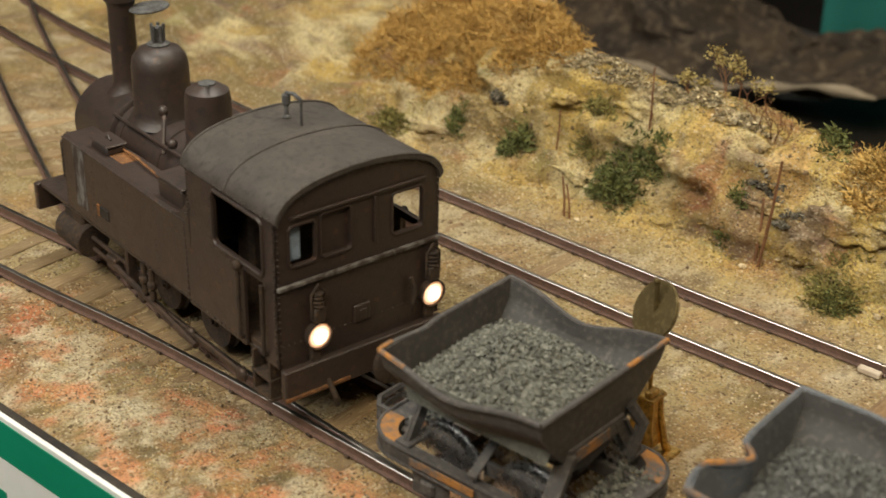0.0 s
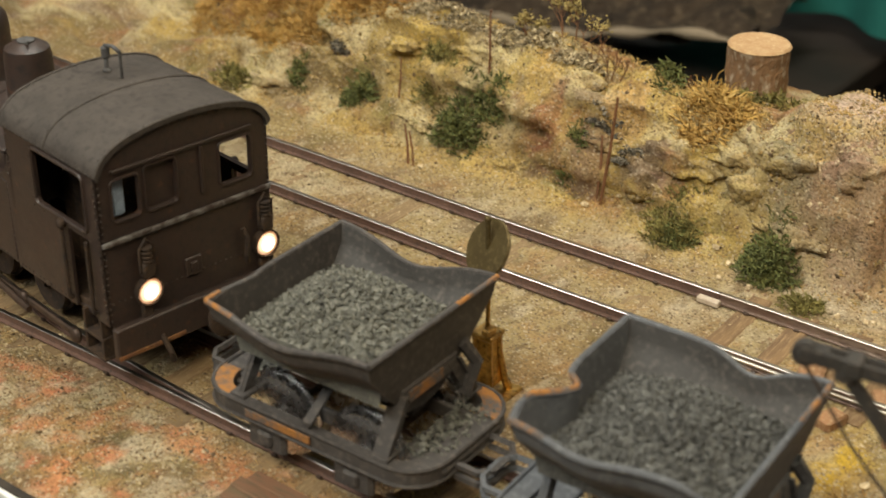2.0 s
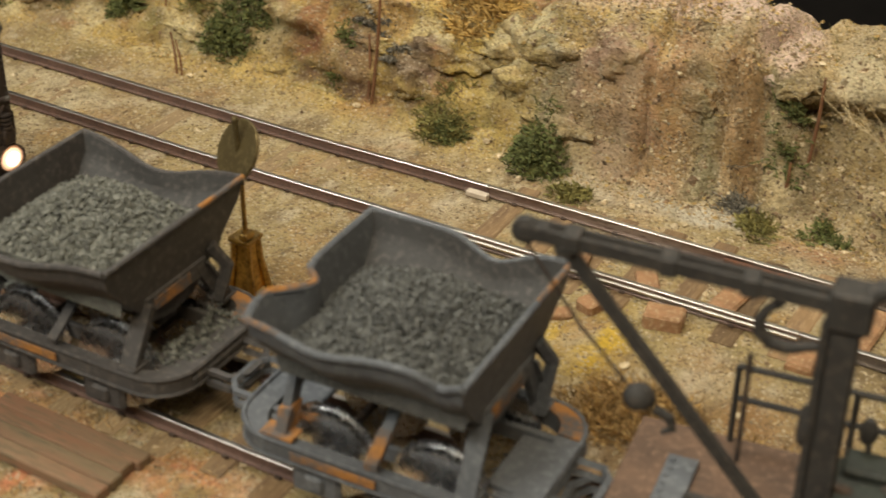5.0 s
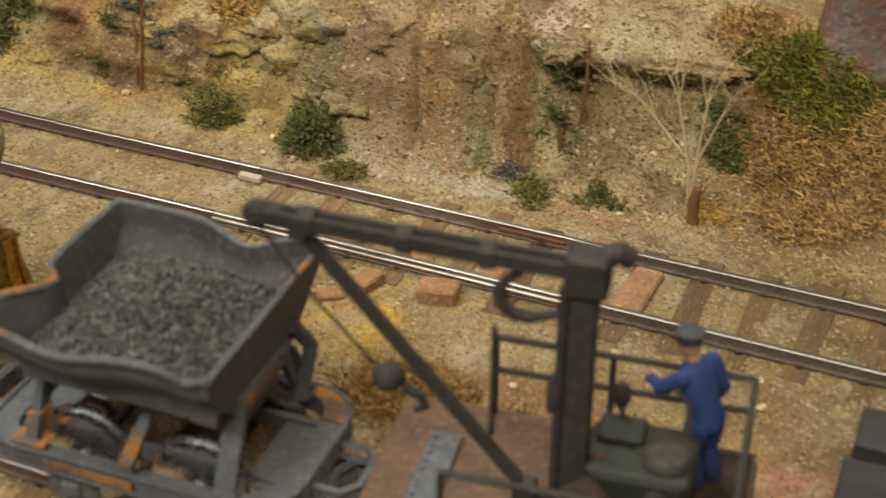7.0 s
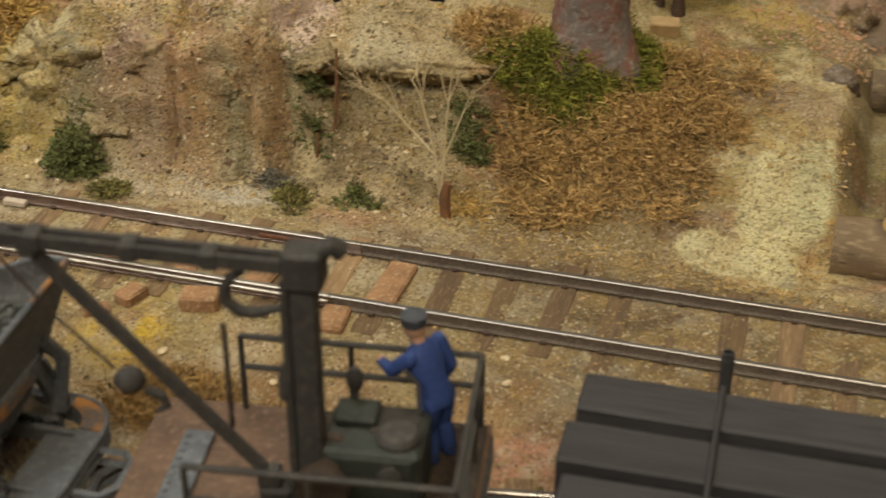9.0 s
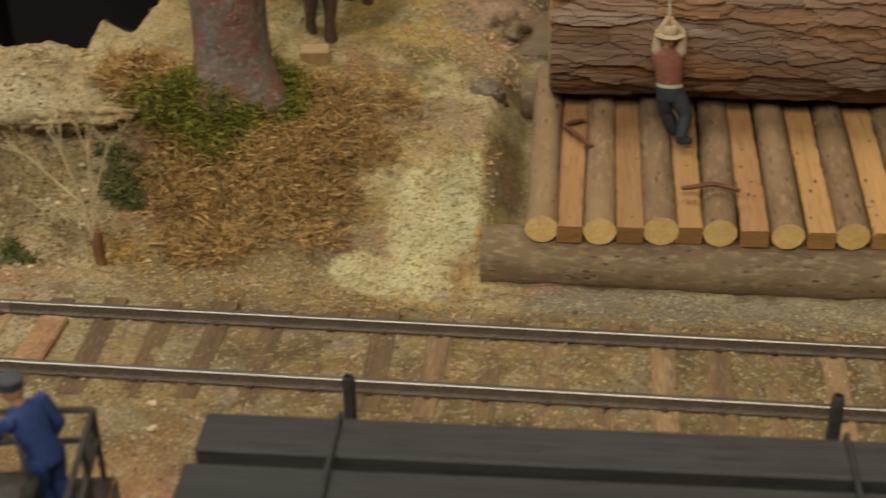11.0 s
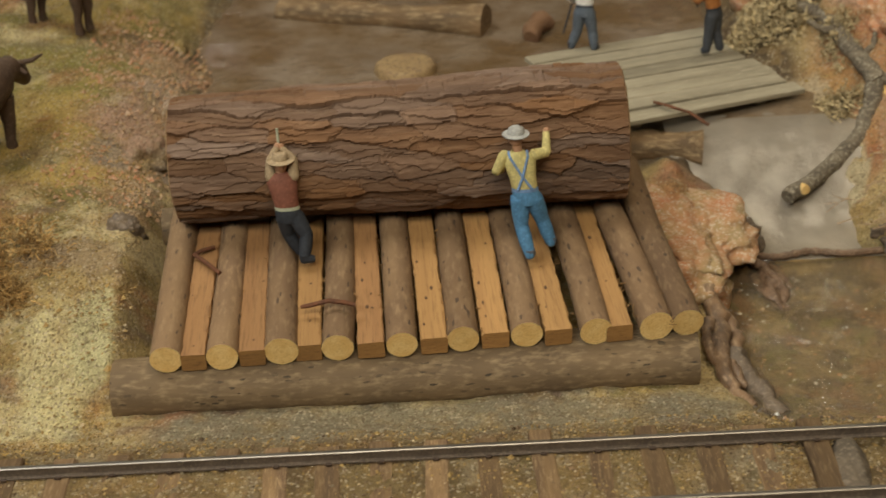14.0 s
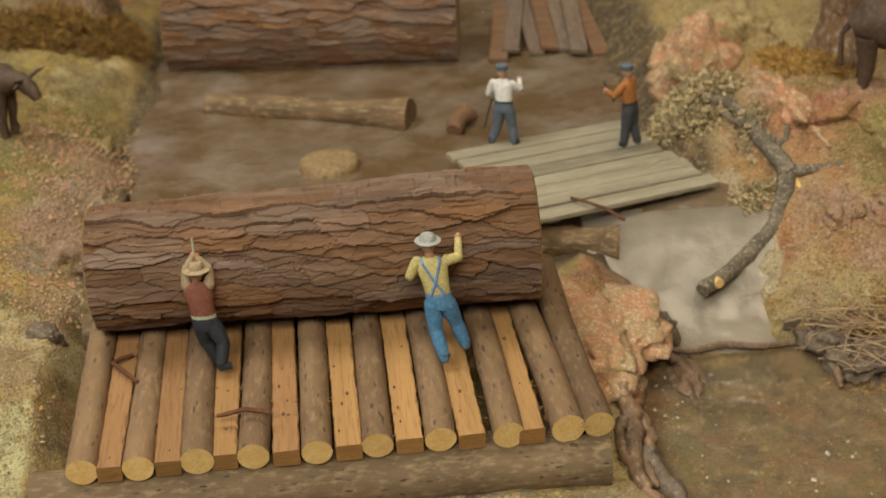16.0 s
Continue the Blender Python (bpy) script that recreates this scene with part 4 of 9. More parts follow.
def bark_plates(u, v, length, round_, pu, pv, seed):
    """Long jittered plates over a log's skin: how far inside its plate a point lies, its offset up the plate, and two random numbers of the plate."""
    nv = max(3, round(round_ / pv))
    pv = round_ / nv
    iu, iv = np.floor(u / pu).astype(int), np.floor(v / pv).astype(int)
    rows, cols = int(length / pu) + 8, nv
    g = np.random.RandomState(seed)
    ju, jv, c1, c2 = g.rand(rows, cols), g.rand(rows, cols), g.rand(rows, cols), g.rand(rows, cols)
    f1, f2 = np.full(u.shape, 9.0), np.full(u.shape, 9.0)
    up, a1, a2 = np.zeros(u.shape), np.zeros(u.shape), np.zeros(u.shape)
    for di in (-2, -1, 0, 1, 2):
        for dj in (-2, -1, 0, 1, 2):
            r, c = np.clip(iu + di + 3, 0, rows - 1), (iv + dj) % cols
            du = u / pu - (iu + di + ju[r, c] * 1.1 + 0.5 * (c % 2))
            dv = v / pv - (iv + dj + 0.1 + 0.8 * jv[r, c])
            d = np.abs(du) ** 1.5 + np.abs(dv) ** 1.5
            near = d < f1
            f2 = np.where(near, f1, np.minimum(f2, d))
            up, a1, a2 = np.where(near, dv, up), np.where(near, c1[r, c], a1), np.where(near, c2[r, c], a2)
            f1 = np.where(near, d, f1)
    return f2 - f1, up, a1, a2


def bark_log(name, length, radius, mat, seed, m, label, taper=0.0, depth=1.5, plate=(16, 5)):
    """A thick log along x, its bark broken into long lapped plates; sawn ends are parts."""
    nx, na = int(length / 0.62), 300
    top = empty(name, m, label, "log")
    u = np.linspace(0, length, nx)
    a = np.linspace(0, 2 * np.pi, na, endpoint=False)
    U, A = np.meshgrid(u, a, indexing="ij")
    arc, round_ = A * radius, 2 * np.pi * radius
    wu, wv = U + 9 * fbm(U, arc, 16, 5, seed), arc + 4.2 * fbm(U * 0.5, arc, 13, 5, seed + 1) + 0.05 * U
    big, up, c1, c2 = bark_plates(wu, wv, length, round_, plate[0], plate[1], seed)
    fine_, up2, c3, _ = bark_plates(wu + 40 * c1, wv, length + 60, round_, plate[0] * 0.45, plate[1] * 0.42, seed + 2)
    D = depth * (0.85 * c1 - 0.6 * up - 0.22 * np.clip(1 - big / 0.08, 0, 1)) + 0.42 * depth * (0.9 * c3 - 0.7 * up2 - 0.2 * np.clip(1 - fine_ / 0.1, 0, 1))
    D = D + 0.3 * fbm(U * 0.5, arc * 2, 3, 3, seed + 5) + 1.1 * fbm(U, arc, 45, 2, seed + 9) - 0.3 * depth
    # close the seam
    blend = np.clip((A / (2 * np.pi) - 0.94) / 0.06, 0, 1)
    D = D * (1 - blend) + D[:, :1] * blend
    R = radius - depth * 0.5 + D - taper * (U / length)
    vs = np.stack([U, R * np.sin(A), R * np.cos(A)], -1)
    me = bpy.data.meshes.new("bark")
    idx = np.arange(nx * na).reshape(nx, na)
    f = np.stack([idx[:-1], np.roll(idx, -1, 1)[:-1], np.roll(idx, -1, 1)[1:], idx[1:]], -1).reshape(-1, 4)
    me.from_pydata((vs.reshape(-1, 3) * MM).tolist(), [], f.tolist())
    ca = me.color_attributes.new("plate", "FLOAT_COLOR", "POINT")
    ca.data.foreach_set("color", np.stack([0.7 * c1 + 0.3 * c3, c2, c3, np.ones_like(c1)], -1).ravel())
    me.materials.append(mat)
    me.update()
    part("bark", me, None, top)
    for x0, k in ((0.0, 0), (length, nx - 1)):
        g = Geo()
        s = -1 if k == 0 else 1
        ring = [Vector(v) for v in vs[k][::4]]
        inner = [Vector((x0 + s * 0.8, v.y * 0.93, v.z * 0.93)) for v in ring]
        g.rings([ring, inner, [Vector((x0 + s * 1.0, v.y * 0.45, v.z * 0.45)) for v in ring]], True, True)
        part("sawn_end", g, M_LOGEND, top, "pale sawn end of the log")
    return top


DECK_FRONT = [-81.0, -71.0, -60.0, -49.0, -38.0, -28.0, -17.0, -5.0, 7.0, 19.0, 30.0, 42.0, 54.0, 66.0, 80.0, 89.0, 103.0, 115.0]
DECK_BACK = [-83.0, -72.0, -62.0, -52.0, -41.0, -30.0, -19.0, -8.0, 4.0, 15.0, 27.0, 38.0, 48.0, 59.0, 73.0, 82.0, 92.0, 108.0]


def build_deck():
    for i, (xf, xb) in enumerate(zip(DECK_FRONT, DECK_BACK)):
        yf = 88 + 0.035 * (xf + 60) + (0.0 if i % 2 == 0 else 0.6) + 0.7 * math.sin(5.3 * i)
        log = i % 2 == 0 or i == 17
        # the heads rest on the base log and rise towards the back
        p0, p1 = Vector((xf, yf, 6.8 + (0.0 if log else -2.0))), Vector((xb, 172 + 0.035 * xb, 17.4 if log else 15.4))
        d = p1 - p0
        d *= 1.27 if i < 17 else 1.35
        m = Matrix.Translation(p0 * MM) @ d.to_track_quat("Y", "Z").to_matrix().to_4x4()
        if log:
            ob = thing("deck_log", pole_geo(d.length, rnd.uniform(5.9, 6.3) + (0.5 if i in (4, 16) else 0), 5.9, 40 + i), [M_BARK_POLE, M_END], m, "thin barked pole with pale sawn end in a deck", "log", "poles of the log deck", smooth=True)
        else:
            ob = thing("deck_timber", timber_geo(d.length, rnd.uniform(9.4, 10.3), 7.4, 60 + i), [M_TIMBER_RED if i in (1, 3, 7) else M_TIMBER, M_TIMBER_END], m, "squared orange pine timber between poles of a deck", "timber", "timbers of the log deck")
            for _ in range(rnd.randrange(2, 6)):
                kx, ky = rnd.uniform(-3.6, 3.6), rnd.uniform(3, 66)
                part("knot", Geo().lathe([(rnd.uniform(0.4, 0.75), 0), (0.3, 0.12)], 8, loc(kx, ky, 3.72) @ Matrix.Diagonal((1, rnd.uniform(0.6, 2.4), 1, 1))), M_KNOT, ob, "dark nail hole or knot")
    base = Geo()
    rr = random.Random(5)
    rings = []
    for i in range(60):
        t = i / 59
        x = -103 + 222 * t
        rings.append([(x, 98 + 0.035 * x - 1.5 * t + (12.2 + 2.2 * t + rr.uniform(-0.25, 0.25)) * math.cos(2 * math.pi * k / 28), -9.8 - 0.8 * t + 0.3 * math.sin(t * 9) + (11.3 + 0.8 * t + rr.uniform(-0.25, 0.25)) * math.sin(2 * math.pi * k / 28)) for k in range(28)])
    base.rings(rings)
    base.m[-1] = base.m[-2] = 1
    thing("base_log", base, [M_BARK_BASE, M_END], Matrix(), "long grey barked log carrying the deck front", "log", smooth=True)
    thing("base_log", Geo().tube([(-96, 194, 7), (0, 198, 7), (112, 202, 7)], 9, 16), [M_BARK_BASE], Matrix(), "grey barked log carrying the deck back", "log", smooth=True)


build_deck()
bark_log("saw_log", 182, 25.7, M_BARK_BIG, 11, at(-82.5, 174.5, 48.6, 0, -0.4, 1.2), "huge red-brown saw log lying on the timber deck", taper=-2.5, depth=1.7, plate=(30, 6.0))
for pts in ([(-31, 106.4, 15.6), (-28, 106, 16.2), (-20, 105, 18.6), (-13, 103.7, 18.0), (-10, 103.2, 17.0)], [(-68.5, 153, 18.6), (-73, 150, 18.9), (-76, 147, 18.6), (-71, 141, 18.4), (-64.4, 133, 17.4)]):
    q = [Vector(v) for v in pts]
    thing("iron_cramp", Geo().tube(q, [0.75, 0.95, 1.0, 0.95, 0.8], 6), M_RUST, Matrix(), "rusty iron cramp lying on the deck timbers", "cramp", "loose cramps")
# wood fibres and crumbs caught in the gaps of the deck
def deck_crumbs():
    rr = random.Random(77)
    g = Geo()
    for _ in range(230):
        i = rr.randrange(len(DECK_FRONT) - 1)
        t = rr.uniform(0.02, 0.85)
        x = (DECK_FRONT[i] + DECK_FRONT[i + 1]) / 2 * (1 - t) + (DECK_BACK[i] + DECK_BACK[i + 1]) / 2 * t + rr.gauss(0, 0.7)
        y, z = 89 + 84 * t, 8.6 + 10.4 * t + rr.uniform(-0.6, 1.2)
        d = Vector((rr.gauss(0, 0.6), rr.gauss(0, 1), rr.gauss(0, 0.35))).normalized() * rr.uniform(0.4, 1.5)
        g.tube([Vector((x, y, z)) - d, Vector((x, y, z)) + d], rr.uniform(0.1, 0.24), 4)
    thing("wood_crumbs", g, M_TIMBER, Matrix(), "pale wood fibres caught between the deck timbers", "wood crumbs", kind="stuff")


deck_crumbs()

# figures: one mesh each
M_SKIN = material("painted_skin", (0.50, 0.29, 0.18), (0.44, 0.24, 0.14), size=2, rough=0.6, bump=0.1)
def paint(name, c, d=0.75):
    return material(name, c, tuple(v * d for v in c), tuple(min(1, v * 1.25) for v in c), 2.5, 1.0, rough=0.7, bump=0.25, bump_size=0.8)
P_TAN = paint("tan_cloth_paint", (0.40, 0.30, 0.185))
P_JEANS, P_YELLOW, P_VEST = paint("blue_cloth_paint", (0.10, 0.26, 0.46)), paint("pale_yellow_paint", (0.60, 0.52, 0.22)), paint("russet_paint", (0.22, 0.085, 0.055))
P_DARK, P_SAGE = paint("dark_slate_paint", (0.035, 0.04, 0.05)), paint("pale_sage_paint", (0.42, 0.44, 0.32))
P_HATW, P_BLUE, P_WHITE = paint("light_grey_paint", (0.38, 0.38, 0.36)), paint("strong_blue_paint", (0.035, 0.065, 0.21)), paint("white_shirt_paint", (0.72, 0.70, 0.66))
P_GREYB, P_ORANGE, P_CAP = paint("grey_blue_paint", (0.12, 0.145, 0.18)), paint("orange_paint", (0.42, 0.17, 0.05)), paint("dark_cap_paint", (0.065, 0.07, 0.08))
P_BRACE = paint("light_blue_paint", (0.18, 0.30, 0.52))


def limb(g, pts, rs, slot, seg=10):
    g.slot = slot
    g.tube(pts, rs, seg)
    for p, r in ((pts[0], rs[0]), (pts[-1], rs[-1])):
        g.blob(p, (r, r, r), 8)


def figure(label, m, mats, hips, chest, head, legs, arms, hat="brim", braces=False, scale=1.0, stick=None):
    """mats: skin, trousers, shirt, sleeves, hat, boots, extra. Joints in millimetres, feet near z = 0."""
    g = Geo()
    hips, chest, head = Vector(hips), Vector(chest), Vector(head)
    for hip, knee, foot, toe in legs:
        limb(g, [hip, (Vector(hip) + Vector(knee)) / 2, knee], [3.3, 3.1, 2.5], 1)
        limb(g, [knee, (Vector(knee) + Vector(foot)) / 2, foot], [2.5, 2.5, 1.9], 1)
        g.slot = 5
        f, t = Vector(foot), Vector(toe)
        g.tube([f + Vector((0, 0, 2)), f, f + (t - f) * 0.6, t], [1.9, 2.0, 1.7, 1.2], 8)
    up = (chest - hips).normalized()
    right = Vector((1, 0, 0))
    fwd = up.cross(right)
    right = fwd.cross(up) * -1 if fwd.length else right
    def ring(c, a, b):
        return [c + Vector((1, 0, 0)) * a * math.cos(2 * math.pi * k / 16) + up.cross(Vector((1, 0, 0))).normalized() * b * math.sin(2 * math.pi * k / 16) for k in range(16)]
    g.slot = 1
    g.rings([ring(hips - up * 3, 3.6, 3.0), ring(hips, 4.9, 3.7), ring(hips + up * 2.5, 4.5, 3.3)])
    g.slot = 2
    g.rings([ring(hips + up * 2.2, 4.4, 3.3), ring(hips + (chest - hips) * 0.55, 4.7, 3.4), ring(chest, 5.6, 3.4), ring(chest + up * 2.3, 4.9, 2.8), ring(chest + up * 3.8, 2.4, 2.0)])
    g.slot = 6
    g.rings([ring(hips + up * 2.0, 4.6, 3.5), ring(hips + up * 3.2, 4.6, 3.5)])
    if braces:
        back = up.cross(Vector((1, 0, 0))).normalized()
        if back.y > 0:
            back = -back
        for s in (-1, 1):
            g.tube([hips + up * 3 + Vector((2.6 * s, 0, 0)) + back * 3.3, (hips + chest) / 2 + up * 1.5 + back * 3.7, chest + up * 2.2 + Vector((-3.0 * s, 0, 0)) + back * 2.9, chest + up * 3.6 + Vector((-3.2 * s, 0, 0))], 0.5, 6)
    for sh, el, ha in arms:
        limb(g, [sh, (Vector(sh) + Vector(el)) / 2, el], [2.1, 2.0, 1.7], 3)
        limb(g, [el, ha], [1.7, 1.2], 3)
        g.slot = 0
        g.blob(ha, (1.3, 1.2, 1.6), 8)
    g.slot = 0
    g.tube([chest + up * 3, head], [1.6, 1.6], 8)
    g.blob(head, (2.6, 3.0, 3.3), 12)
    g.slot = 4
    hz = head + Vector((0, 0, 1.2))
    if hat == "brim":
        g.lathe([(5.0, 0.0), (5.2, 0.35), (3.0, 0.9), (2.9, 2.6), (2.2, 3.3), (0.9, 3.0)], 18, Matrix.Translation(hz))
    elif hat == "helmet":
        g.lathe([(4.6, -0.2), (4.7, 0.2), (3.1, 0.6), (2.6, 2.2), (1.4, 3.0), (0.3, 3.2)], 18, Matrix.Translation(hz))
    else:
        g.lathe([(2.9, -0.4), (3.1, 0.8), (3.3, 2.2), (2.4, 2.9), (0.6, 3.0)], 14, Matrix.Translation(hz))
    if stick:
        g.slot = 6
        g.tube(stick, 0.5, 6)
    g.v = [(x * scale, y * scale, z * scale) for x, y, z in g.v]
    return thing("figurine", g, mats, m, label, "figurine", "model workers", smooth=True)


figure("painted figurine in russet vest straining against a log", at(-35.5, 138, 18.0), [M_SKIN, P_DARK, P_VEST, P_TAN, P_TAN, P_DARK, P_SAGE],
       (-0.5, 4.5, 17.5), (-2.0, 6.8, 29.5), (-1.8, 7.6, 36.5),
       [((-2.0, 4.5, 16.5), (-1.5, 6.0, 9.0), (2.0, 6.0, 1.5), (4.0, 7.5, 0.9)), ((2.0, 4.5, 16.5), (5.5, 2.5, 9.5), (4.2, -1.0, 1.6), (8.0, -0.2, 1.0))],
       [((-5.8, 7.2, 31.5), (-5.6, 8.6, 37.5), (-2.6, 9.6, 42.5)), ((2.4, 7.2, 31.5), (2.6, 8.8, 37.5), (-1.4, 9.8, 42.0))], hat="brim", scale=1.08, stick=[(-2, 9.4, 39), (-2.4, 11, 49)])
figure("painted figurine in yellow shirt and blue overalls pushing a log", at(60, 133, 17.4), [M_SKIN, P_JEANS, P_YELLOW, P_YELLOW, P_HATW, P_GREYB, P_BRACE],
       (-2.0, 4.5, 22.0), (-4.0, 6.5, 34.3), (-5.0, 7.6, 42.8),
       [((-4.4, 4.5, 21.0), (-4.0, 3.6, 11.0), (-1.5, -0.5, 1.6), (-0.5, 3.5, 1.0)), ((0.4, 4.5, 21.0), (3.5, 7.0, 11.5), (6.5, 6.5, 2.4), (6.8, 10.0, 1.2))],
       [((-9.2, 7.0, 36.3), (-12.0, 7.0, 30.8), (-10.0, 12.0, 28.8)), ((1.2, 7.0, 36.3), (5.5, 9.5, 35.8), (5.8, 13.2, 42.0))], hat="helmet", braces=True, scale=1.13)

# ---- the train ----
M_LOCO = material("weathered_dark_brown_loco_paint", (0.038, 0.027, 0.0235), (0.050, 0.031, 0.024), (0.025, 0.0205, 0.019), 22, 2.5, rough=0.46, bump=0.25, bump_size=1.2, contrast=0.5, speck=(0.10, 0.05, 0.03), speck_size=1.6, speck_at=0.975, spec=0.55)
M_ROOF = material("dusty_grey_roof_paint", (0.060, 0.052, 0.046), (0.082, 0.070, 0.061), (0.042, 0.036, 0.033), 14, 2.2, rough=0.55, bump=0.2, bump_size=1.5)
M_RUSTED = material("rusty_edge_paint", (0.20, 0.085, 0.03), (0.10, 0.05, 0.028), (0.30, 0.15, 0.05), 6, 1.5, rough=0.85, bump=0.5, bump_size=0.8)
M_RIVET = material("rubbed_rivet_paint", (0.075, 0.058, 0.048), (0.05, 0.038, 0.032), (0.14, 0.12, 0.105), 5, 1.4, rough=0.5, bump=0.2)
M_CHALK = material("chalky_limescale_streak", (0.046, 0.031, 0.025), (0.17, 0.16, 0.15), (0.05, 0.036, 0.03), 5, 1.3, rough=0.7, bump=0.3, contrast=0.2, stretch=(1.6, 1, 0.5))
M_SCUFF = material("chalky_scuffed_metal", (0.12, 0.12, 0.12), (0.06, 0.056, 0.054), (0.04, 0.037, 0.035), 4, 1.2, rough=0.65, bump=0.3)
M_UNDER = material("grimy_underframe", (0.028, 0.022, 0.019), (0.055, 0.036, 0.025), (0.09, 0.055, 0.03), 7, 1.6, rough=0.75, bump=0.4, bump_size=0.9)
M_GEAR = material("worn_motion_rod_steel", (0.12, 0.08, 0.06), (0.06, 0.045, 0.038), size=5, rough=0.5, metal=0.5, bump=0.2)
M_GLASS = bpy.data.materials.new("clear_glazing")
M_GLASS.use_nodes = True
_g = M_GLASS.node_tree.nodes["Principled BSDF"]
_g.inputs["Roughness"].default_value, _g.inputs["Transmission Weight"].default_value, _g.inputs["IOR"].default_value = 0.08, 1.0, 1.05
M_LAMP = bpy.data.materials.new("lit_headlamp")
M_LAMP.use_nodes = True
_g = M_LAMP.node_tree.nodes["Principled BSDF"]
_g.inputs["Emission Color"].default_value, _g.inputs["Emission Strength"].default_value = (1.0, 0.78, 0.50, 1), 5.0
# two weaker glows that imitate the halo round the lit lens
M_HALO_INNER = bpy.data.materials.new("halo_glow_inner")
M_HALO_INNER.use_nodes = True
_g = M_HALO_INNER.node_tree.nodes["Principled BSDF"]
_g.inputs["Emission Color"].default_value, _g.inputs["Emission Strength"].default_value = (1.0, 0.62, 0.32, 1), 1.6
M_HALO_OUTER = bpy.data.materials.new("halo_glow_outer")
M_HALO_OUTER.use_nodes = True
_g = M_HALO_OUTER.node_tree.nodes["Principled BSDF"]
_g.inputs["Emission Color"].default_value, _g.inputs["Emission Strength"].default_value = (1.0, 0.36, 0.12, 1), 0.45
M_WHEEL = material("polished_wheel_steel", (0.88, 0.88, 0.88), (0.66, 0.66, 0.68), size=6, rough=0.28, metal=1.0, bump=0.1)


M_WHEELDARK = material("dark_bright_wheel_steel", (0.74, 0.73, 0.72), (0.46, 0.45, 0.44), size=5, rough=0.24, metal=1.0, bump=0.1)


def arc(cx, cz, r, a0, a1, n):
    return [(cx + r * math.cos(radians(a0 + (a1 - a0) * k / n)), cz + r * math.sin(radians(a0 + (a1 - a0) * k / n))) for k in range(n + 1)]


def rivet_row(g, pts, step, r=0.42, n=(0, -1, 0)):
    """Small domes along a line of points."""
    n = Vector(n)
    for a, b in zip(pts, pts[1:]):
        a, b = Vector(a), Vector(b)
        k = max(1, int((b - a).length / step))
        for i in range(k):
            p = a + (b - a) * (i / k)
            g.blob(p, (r, r, r), 6)


def frame_loop(g, pts, r, seg=6):
    g.tube(list(pts) + [pts[0]], r, seg)


def round_rect(x0, z0, x1, z1, r, n=4):
    return arc(x1 - r, z1 - r, r, 0, 90, n) + arc(x0 + r, z1 - r, r, 90, 180, n) + arc(x0 + r, z0 + r, r, 180, 270, n) + arc(x1 - r, z0 + r, r, 270, 360, n)


def plate_with_holes(g, outline, holes, axis, a, b):
    """A plate of thickness a..b whose holes go through. outline and holes are loops of two coordinates."""
    bm = bmesh.new()
    edges = []
    for loop in [outline] + holes:
        vs = [bm.verts.new((p[0], p[1], 0)) for p in loop]
        edges += [bm.edges.new((vs[i], vs[(i + 1) % len(vs)])) for i in range(len(vs))]
    bmesh.ops.triangle_fill(bm, use_beauty=True, use_dissolve=False, edges=edges)
    bm.verts.index_update()
    flat = [(v.co.x, v.co.y) for v in bm.verts]
    tris = [tuple(v.index for v in f.verts) for f in bm.faces]
    bm.free()
    put = {"y": lambda p, t: (p[0], t, p[1]), "x": lambda p, t: (t, p[0], p[1])}[axis]
    n = len(flat)
    fs = [t for t in tris] + [tuple(i + n for i in t[::-1]) for t in tris]
    base = 0
    for loop in [outline] + holes:
        m = len(loop)
        fs += [(base + i, base + (i + 1) % m, base + (i + 1) % m + n, base + i + n) for i in range(m)]
        base += m
    g.add([put(p, a) for p in flat] + [put(p, b) for p in flat], fs)
    return g


def wheelset(parent, x, r, gauge=32.0, mat=M_WHEEL, z=None):
    z = r if z is None else z
    g = Geo().tube([(x, -gauge / 2 - 4, z), (x, gauge / 2 + 4, z)], 1.3, 10)
    axle = part("axle", g, M_UNDER, parent)
    for s in (-1, 1):
        M_ = loc(x, s * (gauge / 2 + 1.6), z, 90 * s, 0, 0)
        w = part("wheel", Geo().lathe([(1.2, -1.2), (2.2, -1.0), (2.6, 0.6), (r * 0.40, 1.1), (r * 0.52, 0.2), (r * 0.62, 0.9), (r * 0.80, 0.5), (r * 0.80, 3.4), (1.5, 3.2)], 32, M_), M_WHEELDARK if mat is M_WHEEL else mat, axle, "ribbed dark steel wheel centre", smooth=True)
        w.matrix_basis = Matrix()
        t_ = Geo().lathe([(r * 0.79, 0.1), (r * 0.98, 0), (r, 1.6), (r, 2.6), (r + 1.1, 2.9), (r + 1.1, 3.5), (r * 0.79, 3.6)], 36, M_)
        part("tyre", t_, mat, axle, "polished steel tyre with flange", smooth=True)


